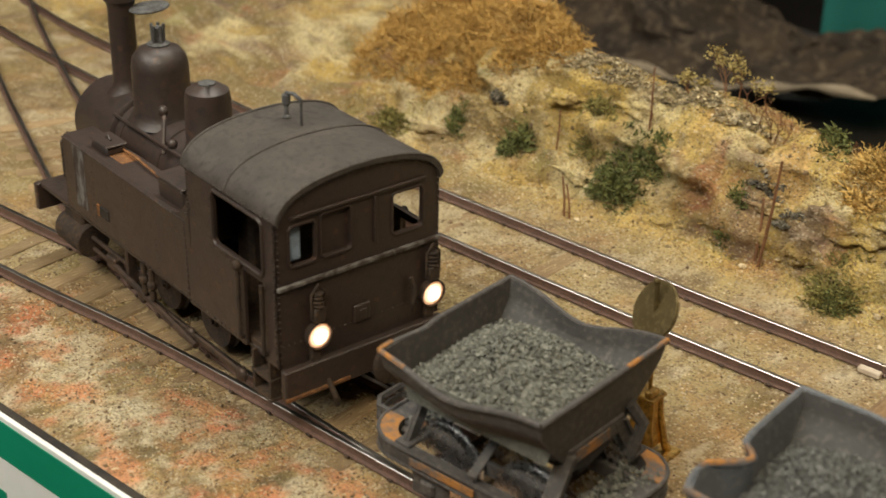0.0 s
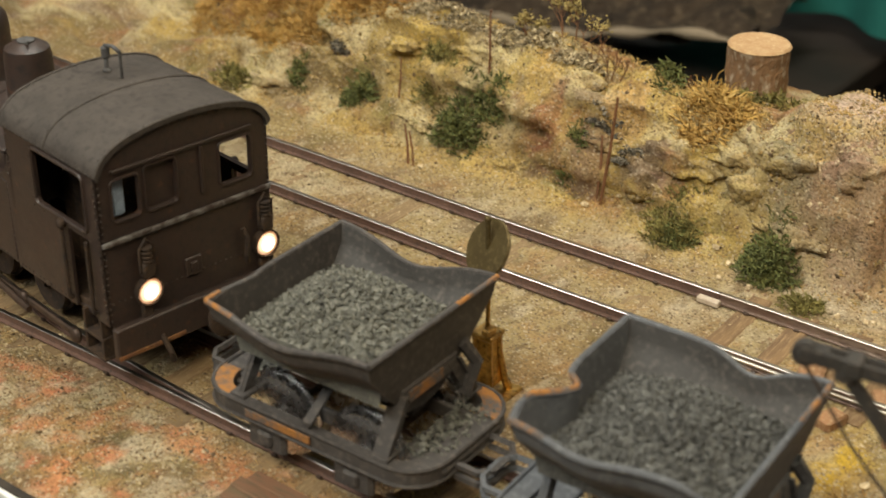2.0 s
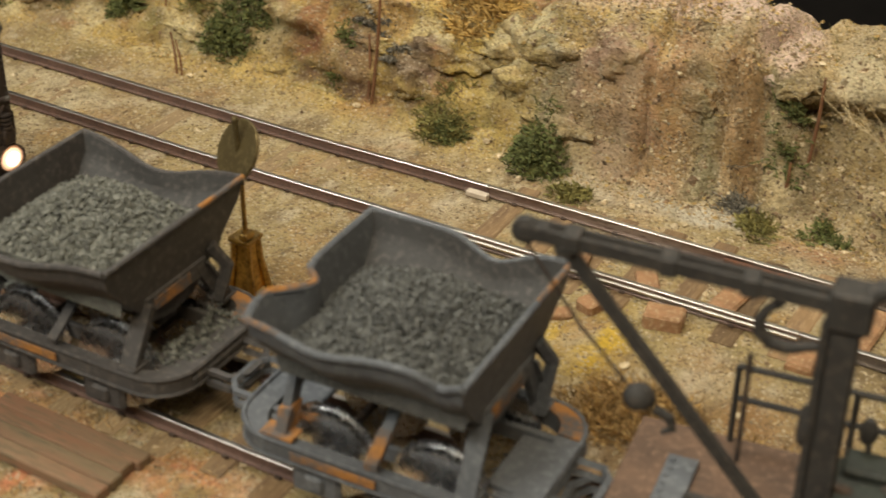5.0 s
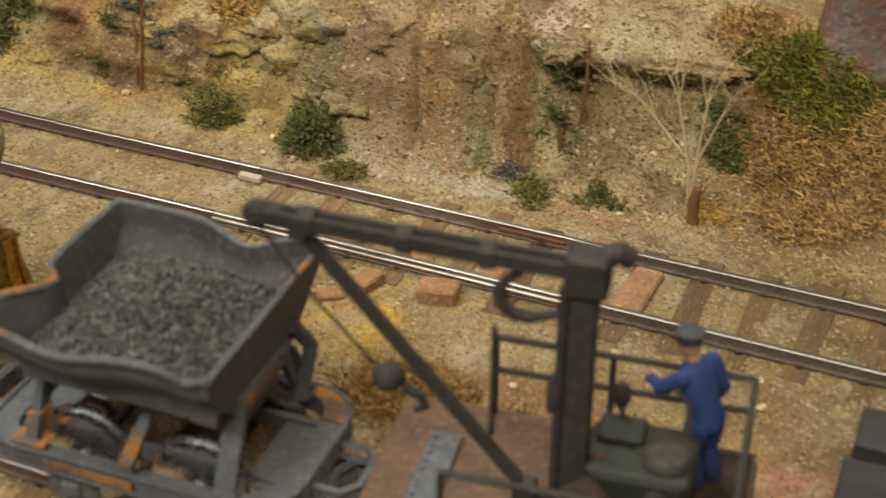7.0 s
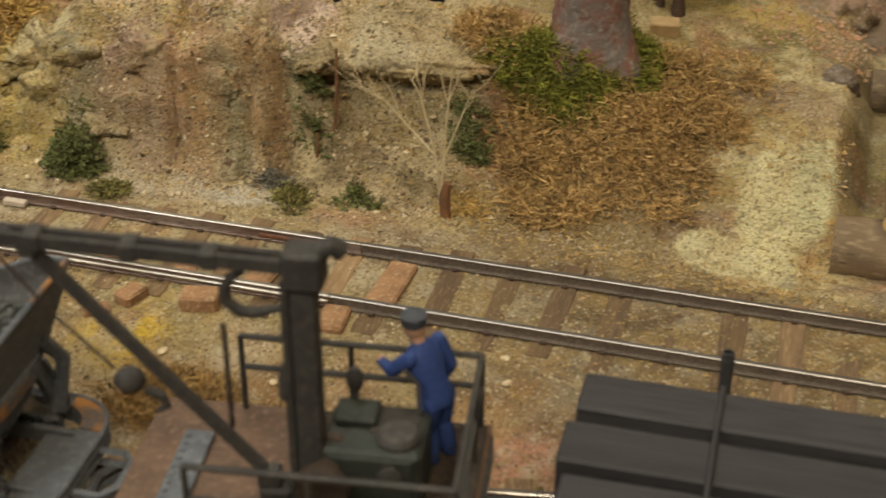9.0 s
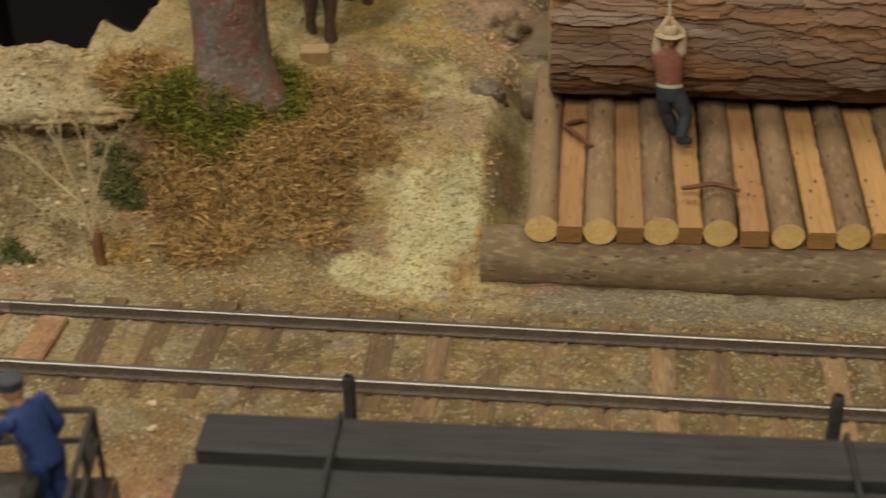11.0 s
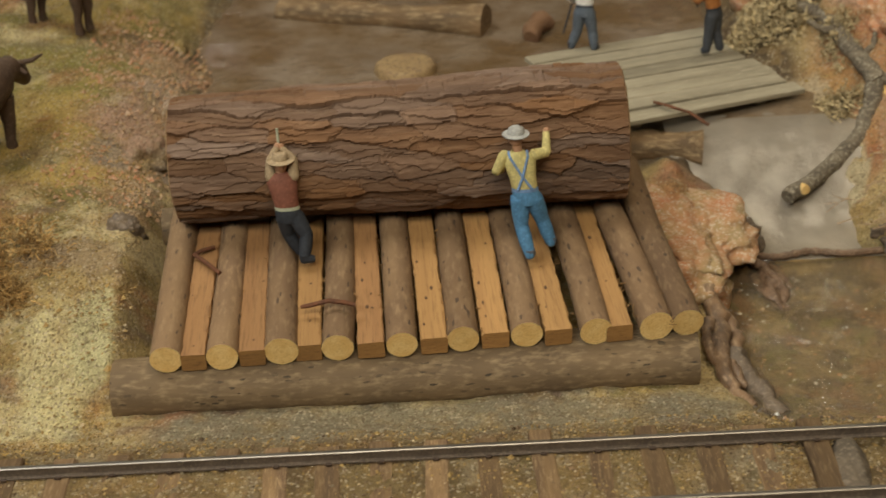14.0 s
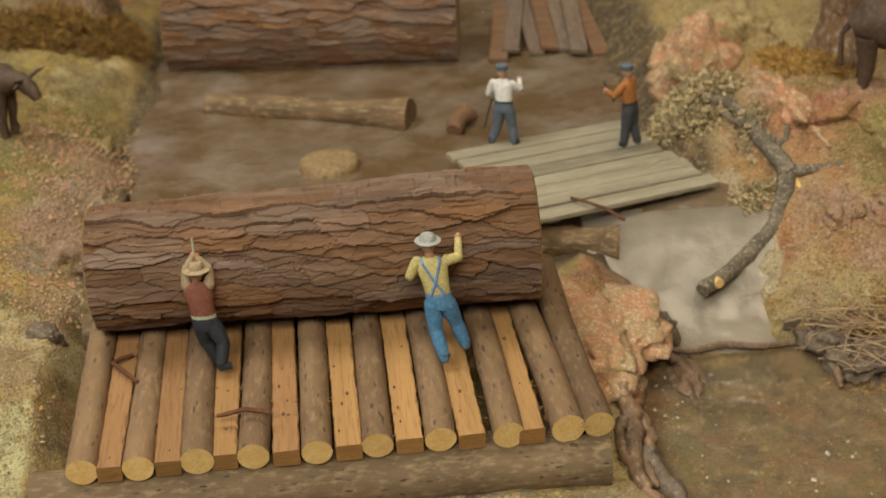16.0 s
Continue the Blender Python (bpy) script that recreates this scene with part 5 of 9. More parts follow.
def build_loco():
    top = empty("tank_locomotive", at(-513, -119, 0, 0, 0, -9.5), "weathered dark brown tank locomotive with two lit headlamps", "locomotive")
    W = 33.0
    # running plate and buffer beams
    g = Geo().box((-92, 0, 27.2), (184, 62, 2.0), 0.4)
    part("running_plate", g, M_LOCO, top)
    for x, s in ((-184, -1), (2.0, 1)):
        b = Geo().box((x, 0, 22.0), (3.0, 66, 12.0), 0.5)
        bb_ = part("buffer_beam", b, M_LOCO, top)
        if s > 0:
            part("rusty_edge", Geo().box((x + 0.3, -20, 17.4), (3.2, 26, 1.6), 0.3), M_RUSTED, bb_, "rust along the lower edge")
    # cab: sides with a doorway opening, rear with four lights, front sheet
    for s in (-1, 1):
        g = Geo()
        out = [(-57, 28), (-21, 28), (-21, 58), (-9, 58), (-9, 28), (0, 28), (0, 83)] + [(-55, 83)] + [(-55, 66)] + arc(-61, 66, 6, 0, -90, 4) + [(-61, 58), (-57, 58)]
        hole = round_rect(-37.5, 60, -7.5, 79, 2.0)
        out = [(-57, 28), (-20, 28), (-20, 57), (-7.5, 57), (-7.5, 28), (0, 28), (0, 83), (-55, 83), (-55, 66), (-56, 62), (-58, 60)]
        plate_with_holes(g, out, [hole], "y", s * W, s * (W - 1.2))
        side = part("cab_side", g, M_LOCO, top)
        rv = Geo()
        e = s * (W + 0.1)
        rivet_row(rv, [(-54, e, 82), (-1, e, 82)], 2.2, 0.4)
        rivet_row(rv, [(-1.2, e, 82), (-1.2, e, 29)], 2.2, 0.4)
        rivet_row(rv, [(-54, e, 81), (-54, e, 66), (-58, e, 61)], 2.2, 0.4)
        rivet_row(rv, [(-40, e, 81), (-40, e, 58), (-22, e, 57), (-22, e, 30)], 2.6, 0.35)
        rivet_row(rv, [(-57, e, 29.4), (-22, e, 29.4)], 2.2, 0.4)
        part("rivets", rv, M_RIVET, side)
        hr = Geo()
        for x in (-21.5, -7.0):
            hr.tube([(x, s * (W + 1.4), 31), (x, s * (W + 1.4), 57)], 0.7, 8)
            hr.box((x, s * (W + 0.6), 31), (1.4, 2.0, 1.4), 0.2)
        hr.blob((-21.5, s * (W + 1.4), 58.3), (1.7, 1.7, 2.0), 10)
        part("handrail", hr, M_UNDER, side)
        fr = Geo()
        frame_loop(fr, [(x, s * (W + 0.2), z) for x, z in round_rect(-38, 59.5, -7, 79.5, 2.2)], 0.7)
        part("window_frame", fr, M_LOCO, side)
    g = Geo()
    def roof_z(y):
        """Height of the roof: nearly flat, rounded off over the eaves."""
        a = min(1.0, abs(y) / (W + 0.4))
        return 81.0 + 5.5 * (1 - a * a) + 7.0 * (1 - a**7) ** 0.6
    crown = [(y, roof_z(y) - 0.8) for y in W * np.sin(np.linspace(math.pi / 2, -math.pi / 2, 23))]
    rear = [(-W, 28), (W, 28)] + [(float(y), float(z)) for y, z in crown]
    lights = [round_rect(-27.5, 64.5, -18.0, 78, 1.5), round_rect(-15.0, 64.5, -4.0, 79.5, 1.5), round_rect(13.5, 64, 25.5, 78.5, 1.5)]
    plate_with_holes(g, rear, lights, "x", -1.2, 0.0)
    back = part("cab_rear", g, M_LOCO, top)
    g2 = Geo()
    plate_with_holes(g2, [(-W, 50), (W, 50)] + [(float(y), float(z)) for y, z in crown], [round_rect(-24, 68, -12, 80, 3), round_rect(12, 68, 24, 80, 3)], "x", -55, -54)
    part("cab_front", g2, M_LOCO, top)
    part("cab_floor", Geo().box((-28, 0, 29.5), (54, 62, 2), 0.2), M_UNDER, top)
    part("boiler_backhead", Geo().box((-46, 0, 46), (10, 34, 34), 1.5), M_UNDER, top)
    tr = Geo()
    for y0, z0, y1, z1 in ((-28, 64, -17.5, 78.5), (-15.5, 64, -3.5, 80), (13, 63.5, 26, 79)):
        frame_loop(tr, [(0.2, y, z) for y, z in round_rect(y0, z0, y1, z1, 1.8)], 0.5)
    tr.box((0.5, -0.5, 81.5), (1.0, 54, 1.2), 0.2)
    tr.box((0.5, 6, 72), (0.9, 1.2, 17), 0.2)
    part("window_frame", tr, M_LOCO, back)
    part("glazing", Geo().box((-1.5, 19.5, 71), (0.4, 12.5, 15), 0), M_GLASS, back, "clear cab window pane")
    part("blanked_light", Geo().box((-1.6, -9.5, 72), (0.6, 12, 16), 0), M_LOCO, back, "dark blanked window")
    # a pale blue block imitates the bluish reflection of the left pane
    part("coat", Geo().box((-3, -24, 71), (2, 5.0, 13), 1.2), paint("pale_blue_reflection", (0.30, 0.38, 0.50)), back, "pale blue block for the bluish reflection in the window")
    bd = Geo()
    bd.box((0.6, 0, 57.6), (1.4, 2 * W, 1.8), 0.4)
    part("waist_bead", bd, M_CHALK, back, "scuffed bead across the rear sheet")
    rv = Geo()
    for y in (-W + 0.8, W - 0.8):
        rivet_row(rv, [(0.1, y, 30), (0.1, y, 82)], 2.2, 0.4)
    rivet_row(rv, [(0.1, -W + 2, 36), (0.1, W - 2, 36)], 2.2, 0.35)
    rivet_row(rv, [(0.1, float(y), float(z) - 1.6) for y, z in crown], 2.2, 0.35)
    part("rivets", rv, M_RIVET, back)
    pl = Geo().box((0.5, 0, 39), (1.0, 6.5, 6.5), 0.3)
    pl.box((1.1, 0, 39), (0.6, 3.0, 3.0), 0.2)
    part("cover_plate", pl, M_LOCO, back)
    pp = Geo().tube([(1.5, 20, 46), (2.6, 21, 42), (2.6, 20.2, 36), (1.8, 21, 33)], 0.9, 8)
    part("vacuum_pipe", pp, M_UNDER, back)
    # roof
    g = Geo()
    ys = [(W + 0.4) * math.sin(a) for a in np.linspace(-math.pi / 2, math.pi / 2, 31)]
    def ring(x):
        return [(x, y, roof_z(y) + 0.4) for y in ys] + [(x, y * 0.97, roof_z(y) - 1.0) for y in ys[::-1]]
    g.rings([ring(-57.5), ring(-30), ring(1.6)])
    roof = part("roof", g, M_ROOF, top, "dusty curved sheet roof", smooth=True)
    for x in (-29, 1.3, -57):
        part("roof_seam", Geo().tube([(x, y, roof_z(y) + 0.6) for y in ys], 0.45, 6), M_ROOF, roof)
    rv = Geo()
    for x in (-30.2, -0.2, -55.8):
        rivet_row(rv, [(x, y, roof_z(y) + 0.4) for y in ys[4:-4]], 2.4, 0.33)
    for s in (-1, 1):
        rivet_row(rv, [(-54, s * (W + 0.4), 81.4), (0, s * (W + 0.4), 81.4)], 2.2, 0.4)
    tagged(part("rivets", rv, M_ROOF, roof), kind="stuff")
    wh = Geo()
    wh.lathe([(1.6, 0), (1.6, 1.2), (0.8, 2), (0.8, 5), (1.5, 6), (1.5, 9), (0.4, 10)], 12, loc(-45, 2, 93.2))
    wh.tube([(-45, 2, 103), (-40, 2, 104), (-36, 2, 103)], 0.7, 8)
    wh.tube([(-36, 2, 103.4), (-36, 2, 94)], 0.55, 8)
    part("whistle", wh, M_SCUFF, roof, "small grey whistle with lever")
    # side tanks
    for s in (-1, 1):
        g = Geo()
        out = [(-153, 29), (-57, 29), (-57, 60.4), (-153, 60.4)]
        g.box((-105.2, s * 25.5, 44.8), (96, 15, 31.6), 1.2)
        tank = part("side_tank", g, M_LOCO, top)
        part("tank_fillet", Geo().prism([(-55.2, 60.2)] + [(-55.2, 73.0)] + arc(-68.0, 73.0, 12.8, 0, -90, 8), s * 32.9, s * 31.4, "y"), M_LOCO, tank)
        part("limescale_streak", Geo().box((-139, s * 33.05, 47), (9, 0.2, 26), 0.05), M_CHALK, tank, "pale limescale streak down the tank side")
        part("rusty_edge", Geo().box((-124.4, s * 33.2, 38.5), (2.2, 1.0, 5.0), 0.2), M_RUSTED, tank, "rust at the slot edge")
        part("footplate_rust", Geo().box((-117, s * 24, 60.6), (10, 8, 0.3), 0.1), M_RUSTED, tank, "rusty patch on the tank top")
        rv = Geo()
        e = s * 33.05
        for x in (-152, -128, -104, -80, -58):
            rivet_row(rv, [(x, e, 30), (x, e, 60)], 2.3, 0.36)
        rivet_row(rv, [(-152, e, 30.2), (-58, e, 30.2)], 2.3, 0.38)
        rivet_row(rv, [(-152, e, 59.6), (-58, e, 59.6)], 2.3, 0.38)
        part("rivets", rv, M_RIVET, tank)
        # no hole is cut: a black box stands for the slot's shaded inside
        sl = Geo().box((-120, s * 33.0, 38.5), (7, 1.2, 4.5), 0.3)
        part("inspection_slot", sl, M_BLACK, tank, "slot in the tank side, its dark inside put in as a black box")
        bx = Geo().box((-72, s * 25, 64), (18, 10, 7.6), 0.7)
        bx.box((-72, s * 25, 68.4), (19.4, 11.2, 1.4), 0.5)
        bx.tube([(-72, s * 19.6, 66), (-72, s * 19.0, 67), (-71, s * 19.0, 67)], 0.6, 6)
        part("tool_box", bx, M_LOCO, tank)
        fl = Geo().box((-128, s * 25, 62), (13, 8.5, 3.2), 0.8)
        fl.box((-128, s * 25, 64), (14, 9.2, 1.2), 0.5)
        fl.tube([(-130, s * 25, 64.8), (-128, s * 25, 66), (-126, s * 25, 64.8)], 0.5, 6)
        part("filler_lid", fl, M_LOCO, tank)
        rd = Geo().tube([(-138, s * 22.0, 61.4), (-112, s * 22.5, 62.2), (-88, s * 24, 61.6)], 0.5, 6)
        part("fire_iron", rd, M_RUSTED, tank, "rusty fire iron lying along the tank")
    # boiler, smokebox and mountings
    g = Geo().lathe([(14.6, 0), (15.0, 2), (15.0, 88), (14.6, 90)], 36, loc(-146, 0, 54, 0, 90, 0))
    boiler = part("boiler", g, M_LOCO, top, smooth=True)
    for x in (-142, -112, -80):
        bb = Geo().lathe([(15.2, 0), (15.5, 0.2), (15.5, 2.2), (15.2, 2.4)], 36, loc(x, 0, 54, 0, 90, 0))
        part("boiler_band", bb, M_LOCO, boiler, smooth=True)
    g = Geo().lathe([(10, -1.5), (15.6, -1.2), (16.6, 0), (16.6, 29), (15, 30)], 36, loc(-175, 0, 54, 0, 90, 0))
    sb = part("smokebox", g, M_LOCO, top, smooth=True)
    dr = Geo().lathe([(13, 0), (12, 1.5), (8, 3.0), (1, 3.8)], 30, loc(-176, 0, 54, 0, -90, 0))
    dr.tube([(-181, 0, 49), (-181, 0, 59)], 0.7, 6)
    part("smokebox_door", dr, M_LOCO, sb, smooth=True)
    part("saddle", Geo().box((-160, 0, 34), (26, 24, 14), 1.0), M_LOCO, sb)
    g = Geo().lathe([(9.5, 66), (8.0, 69), (5.9, 71.5), (5.3, 75), (5.2, 104), (5.6, 106), (6.6, 107), (6.6, 113), (4.4, 113.2), (4.2, 100)], 30, loc(-159, 0, 0))
    chim = part("chimney", g, M_LOCO, top, "tall dark chimney", smooth=True)
    lid = Geo().lathe([(0.5, -0.5), (7.6, -0.5), (8.0, 0), (7.6, 0.6), (0.5, 0.9)], 28, loc(-149.5, 7.5, 104.5, 4, -5, 0))
    lid.tube([(-154, 3.5, 104), (-149, 7.5, 105.2)], 0.7, 6)
    part("spark_lid", lid, M_SCUFF, chim, "grey round spark lid swung aside", smooth=True)
    g = Geo().lathe([(14, 66), (12.4, 68), (11.2, 71), (11.0, 88), (10.3, 92), (8, 95), (4.5, 96.4)], 32, loc(-130, 0, 0))
    dm = part("steam_dome", g, M_LOCO, top, smooth=True)
    v = Geo().lathe([(4.2, 95.5), (4.4, 97), (3.4, 97.6)], 16, loc(-130, 0, 0))
    for k in range(5):
        a = 2 * math.pi * k / 5
        v.tube([(-130 + 2.2 * math.cos(a), 2.2 * math.sin(a), 97), (-130 + 2.4 * math.cos(a), 2.4 * math.sin(a), 104.5)], 0.65, 6)
    v.lathe([(1.2, 97), (1.2, 103), (0.5, 104)], 10, loc(-130, 0, 0))
    part("safety_valve", v, M_SCUFF, dm, "cluster of small grey safety valves")
    g = Geo().lathe([(10, 66), (8.9, 68), (8.6, 86), (8.0, 89), (5.0, 91), (2, 91.4)], 28, loc(-95, 0, 0))
    sd = part("sand_dome", g, M_LOCO, top, smooth=True)
    v = Geo().lathe([(3.2, 91), (3.2, 91.8), (0.5, 92)], 16, loc(-95, 0, 0))
    v.tube([(-92, -1, 92), (-89, -3, 92.6)], 0.6, 6)
    part("sand_lid", v, M_SCUFF, sd)
    pp = Geo()
    for s in (-1, 1):
        pp.tube([(-146, s * 13, 66), (-100, s * 15.5, 68), (-60, s * 16, 69)], 0.7, 8)
        pp.tube([(-112, s * 9, 76), (-108, s * 12, 72), (-104, s * 15, 64)], 1.0, 8)
        pp.blob((-113, s * 9, 77), (2.4, 2.0, 2.2), 10)
        pp.blob((-98, s * 14, 70), (2.0, 2.0, 2.0), 10)
    part("boiler_pipe", pp, M_LOCO, boiler, smooth=True)
    lp = Geo().tube([(-182, -20, 28), (-182, -20, 44), (-182, -17, 47), (-182, -14, 44), (-182, -14, 28)], 0.9, 8)
    part("front_handrail", lp, M_UNDER, top)
    lamp = Geo().box((-181, -17, 36), (5, 6, 9), 0.8)
    part("front_lamp", lamp, M_UNDER, top)
    # headlamps on the rear
    for y, z in ((-18.5, 37.0), (29.0, 37.3)):
        h = Geo().lathe([(3.6, -1.0), (4.6, 1.0), (4.8, 5.0), (5.2, 5.4), (5.2, 6.4), (4.7, 6.6), (4.4, 5.6)], 28, loc(-3.6, y, z, 0, 90, 0))
        h.box((2.0, y, z + 8.2), (3.4, 4.8, 5.5), 0.6)
        for k in range(4):
            h.lathe([(1.9, 0), (2.1, 0.5), (1.9, 1.0)], 12, loc(2.2, y, z + 11 + 1.5 * k))
        h.tube([(2.2, y - 2.7, z + 8), (2.2, y - 2.7, z + 16), (2.2, y, z + 19), (2.2, y + 2.7, z + 16), (2.2, y + 2.7, z + 8)], 0.55, 6)
        h.box((1.0, y - 1, z - 7.5), (2, 4, 6), 0.5)
        lampob = part("headlamp", h, M_UNDER, top, "dark round headlamp housing", smooth=True)
        ln = Geo().lathe([(2.7, 6.7), (1.8, 7.1), (0.1, 7.3)], 24, loc(-3.6, y, z, 0, 90, 0))
        part("lamp_lens", ln, M_LAMP, lampob, "glowing warm white lens", smooth=True)
        # the halo is built as two glowing rings round the lens
        ln = Geo().lathe([(3.7, 6.0), (3.2, 6.5), (2.65, 6.75), (2.6, 6.2)], 24, loc(-3.6, y, z, 0, 90, 0))
        part("lens_halo_inner", ln, M_HALO_INNER, lampob, "warm lens edge glowing in place of the lamp's inner halo", smooth=True)
        ln = Geo().lathe([(4.5, 5.4), (4.4, 6.0), (3.7, 6.05), (3.6, 5.4)], 24, loc(-3.6, y, z, 0, 90, 0))
        part("lens_halo_outer", ln, M_HALO_OUTER, lampob, "orange ring glowing in place of the lamp's outer halo", smooth=True)
    # frames, wheels, cylinders and rods
    for s in (-1, 1):
        part("side_frame", Geo().box((-92, s * 12, 17), (168, 1.6, 17), 0.3), M_UNDER, top)
        cy = Geo().lathe([(6.6, 0), (7.2, 0.6), (7.2, 20), (6.6, 20.6)], 24, loc(-166, s * 27, 15, 0, 90, 0))
        cy.box((-156, s * 26, 23), (16, 8, 8), 1.0)
        part("cylinder", cy, M_UNDER, top, smooth=True)
        sb_ = Geo().box((-129, s * 28, 17.5), (30, 1.4, 1.6), 0.3)
        sb_.box((-129, s * 28, 12.5), (30, 1.4, 1.6), 0.3)
        sb_.box((-112, s * 28, 17), (2.4, 4, 17), 0.4)
        sb_.box((-124, s * 29, 15), (7, 4, 5.5), 0.6)
        part("slide_bar", sb_, M_GEAR, top)
        rod = Geo().tube([(-124, s * 30, 15), (-60, s * 30.5, 8.0)], 1.3, 8)
        rod.box((-68, s * 27.5, 8.2), (72, 1.4, 2.8), 0.5)
        for x in (-104, -68, -33):
            rod.blob((x, s * 28, 8.4), (3.0, 1.8, 3.0), 12)
        part("coupling_rod", rod, M_GEAR, top)
        for z_ in (20, 12.5):
            part("cab_step", Geo().box((-12, s * 30, z_), (12, 6, 1.2), 0.2), M_UNDER, top)
        for x_ in (-17, -7):
            part("step_hanger", Geo().box((x_, s * 30.6, 20), (1.2, 4.4, 16), 0.2), M_UNDER, top)
        hg = Geo()
        for x in (-96, -90):
            hg.tube([(x, s * 31, 27), (x, s * 31, 14)], 1.2, 8)
            hg.blob((x, s * 31, 20), (2.0, 2.0, 2.4), 8)
        part("valve_hanger", hg, M_UNDER, top)
    for x in (-104, -68, -33):
        wheelset(top, x, 11.0, mat=M_UNDER, z=11.0)
    cp = Geo().lathe([(7.2, 0), (7.6, 0.5), (7.6, 2.0), (6.6, 2.6), (3, 2.8)], 26, loc(8, 6, 21, 0, 90, 0))
    cp.tube([(2, 6, 21), (10, 6, 21)], 2.0, 10)
    cp.tube([(3, -16, 20), (6, -15, 14), (4, -13, 9)], 1.1, 8)
    part("coupler", cp, M_UNDER, top, smooth=True)


build_loco()

# ---- tipper wagons ----
M_TIP_A = material("dark_grey_tipper_paint", (0.072, 0.067, 0.064), (0.048, 0.042, 0.039), (0.115, 0.10, 0.088), 12, 2.2, rough=0.62, bump=0.3, bump_size=1.2, contrast=0.5)
M_TIP_B = material("blue_grey_tipper_paint", (0.112, 0.118, 0.127), (0.074, 0.076, 0.081), (0.155, 0.16, 0.165), 12, 2.2, rough=0.62, bump=0.3, bump_size=1.2, contrast=0.5)
M_ORANGE = material("orange_rust_patch", (0.34, 0.15, 0.04), (0.10, 0.09, 0.085), (0.20, 0.10, 0.04), 7, 1.8, contrast=0.16, rough=0.9, bump=0.5, bump_size=0.7)
M_STONE = material("grey_crushed_stone", (0.155, 0.155, 0.130), (0.095, 0.095, 0.085), (0.22, 0.215, 0.18), 3, 0.8, rough=0.9, bump=0.4, bump_size=0.5, island=0.45)
M_COAL = material("dark_crushed_stone", (0.10, 0.10, 0.093), (0.06, 0.06, 0.056), (0.15, 0.15, 0.14), 3, 0.8, rough=0.85, bump=0.4, bump_size=0.5, island=0.5)


def stones(name, area, n, size, mat, m, label, seed, category="gravel"):
    """Loose stones as angular lumps; area gives a place and a height for two random numbers."""
    rr = random.Random(seed)
    g = Geo()
    for _ in range(n):
        x, y, z = area(rr)
        s = size * rr.uniform(0.55, 1.35)
        M = loc(x, y, z, rr.uniform(0, 360), rr.uniform(0, 360), rr.uniform(0, 360))
        pts = [(a * s * rr.uniform(0.55, 1.0), b * s * rr.uniform(0.45, 0.85), c * s * rr.uniform(0.4, 0.7)) for a, b, c in ((1, 0, 0), (-1, 0, 0), (0, 1, 0), (0, -1, 0), (0, 0, 1), (0, 0, -1))]
        pts = [(p[0] + rr.uniform(-0.25, 0.25) * s, p[1] + rr.uniform(-0.25, 0.25) * s, p[2] + rr.uniform(-0.2, 0.2) * s) for p in pts]
        g.put(pts, [(0, 2, 4), (2, 1, 4), (1, 3, 4), (3, 0, 4), (2, 0, 5), (1, 2, 5), (3, 1, 5), (0, 3, 5)], M)
    return thing(name, g, mat, m, label, category, kind="stuff")




M_GRIME = material("stone_scoured_grimy_steel", (0.07, 0.067, 0.064), (0.045, 0.043, 0.041), (0.11, 0.10, 0.09), 9, 2.0, rough=0.7, bump=0.4, bump_size=1.2, contrast=0.45)


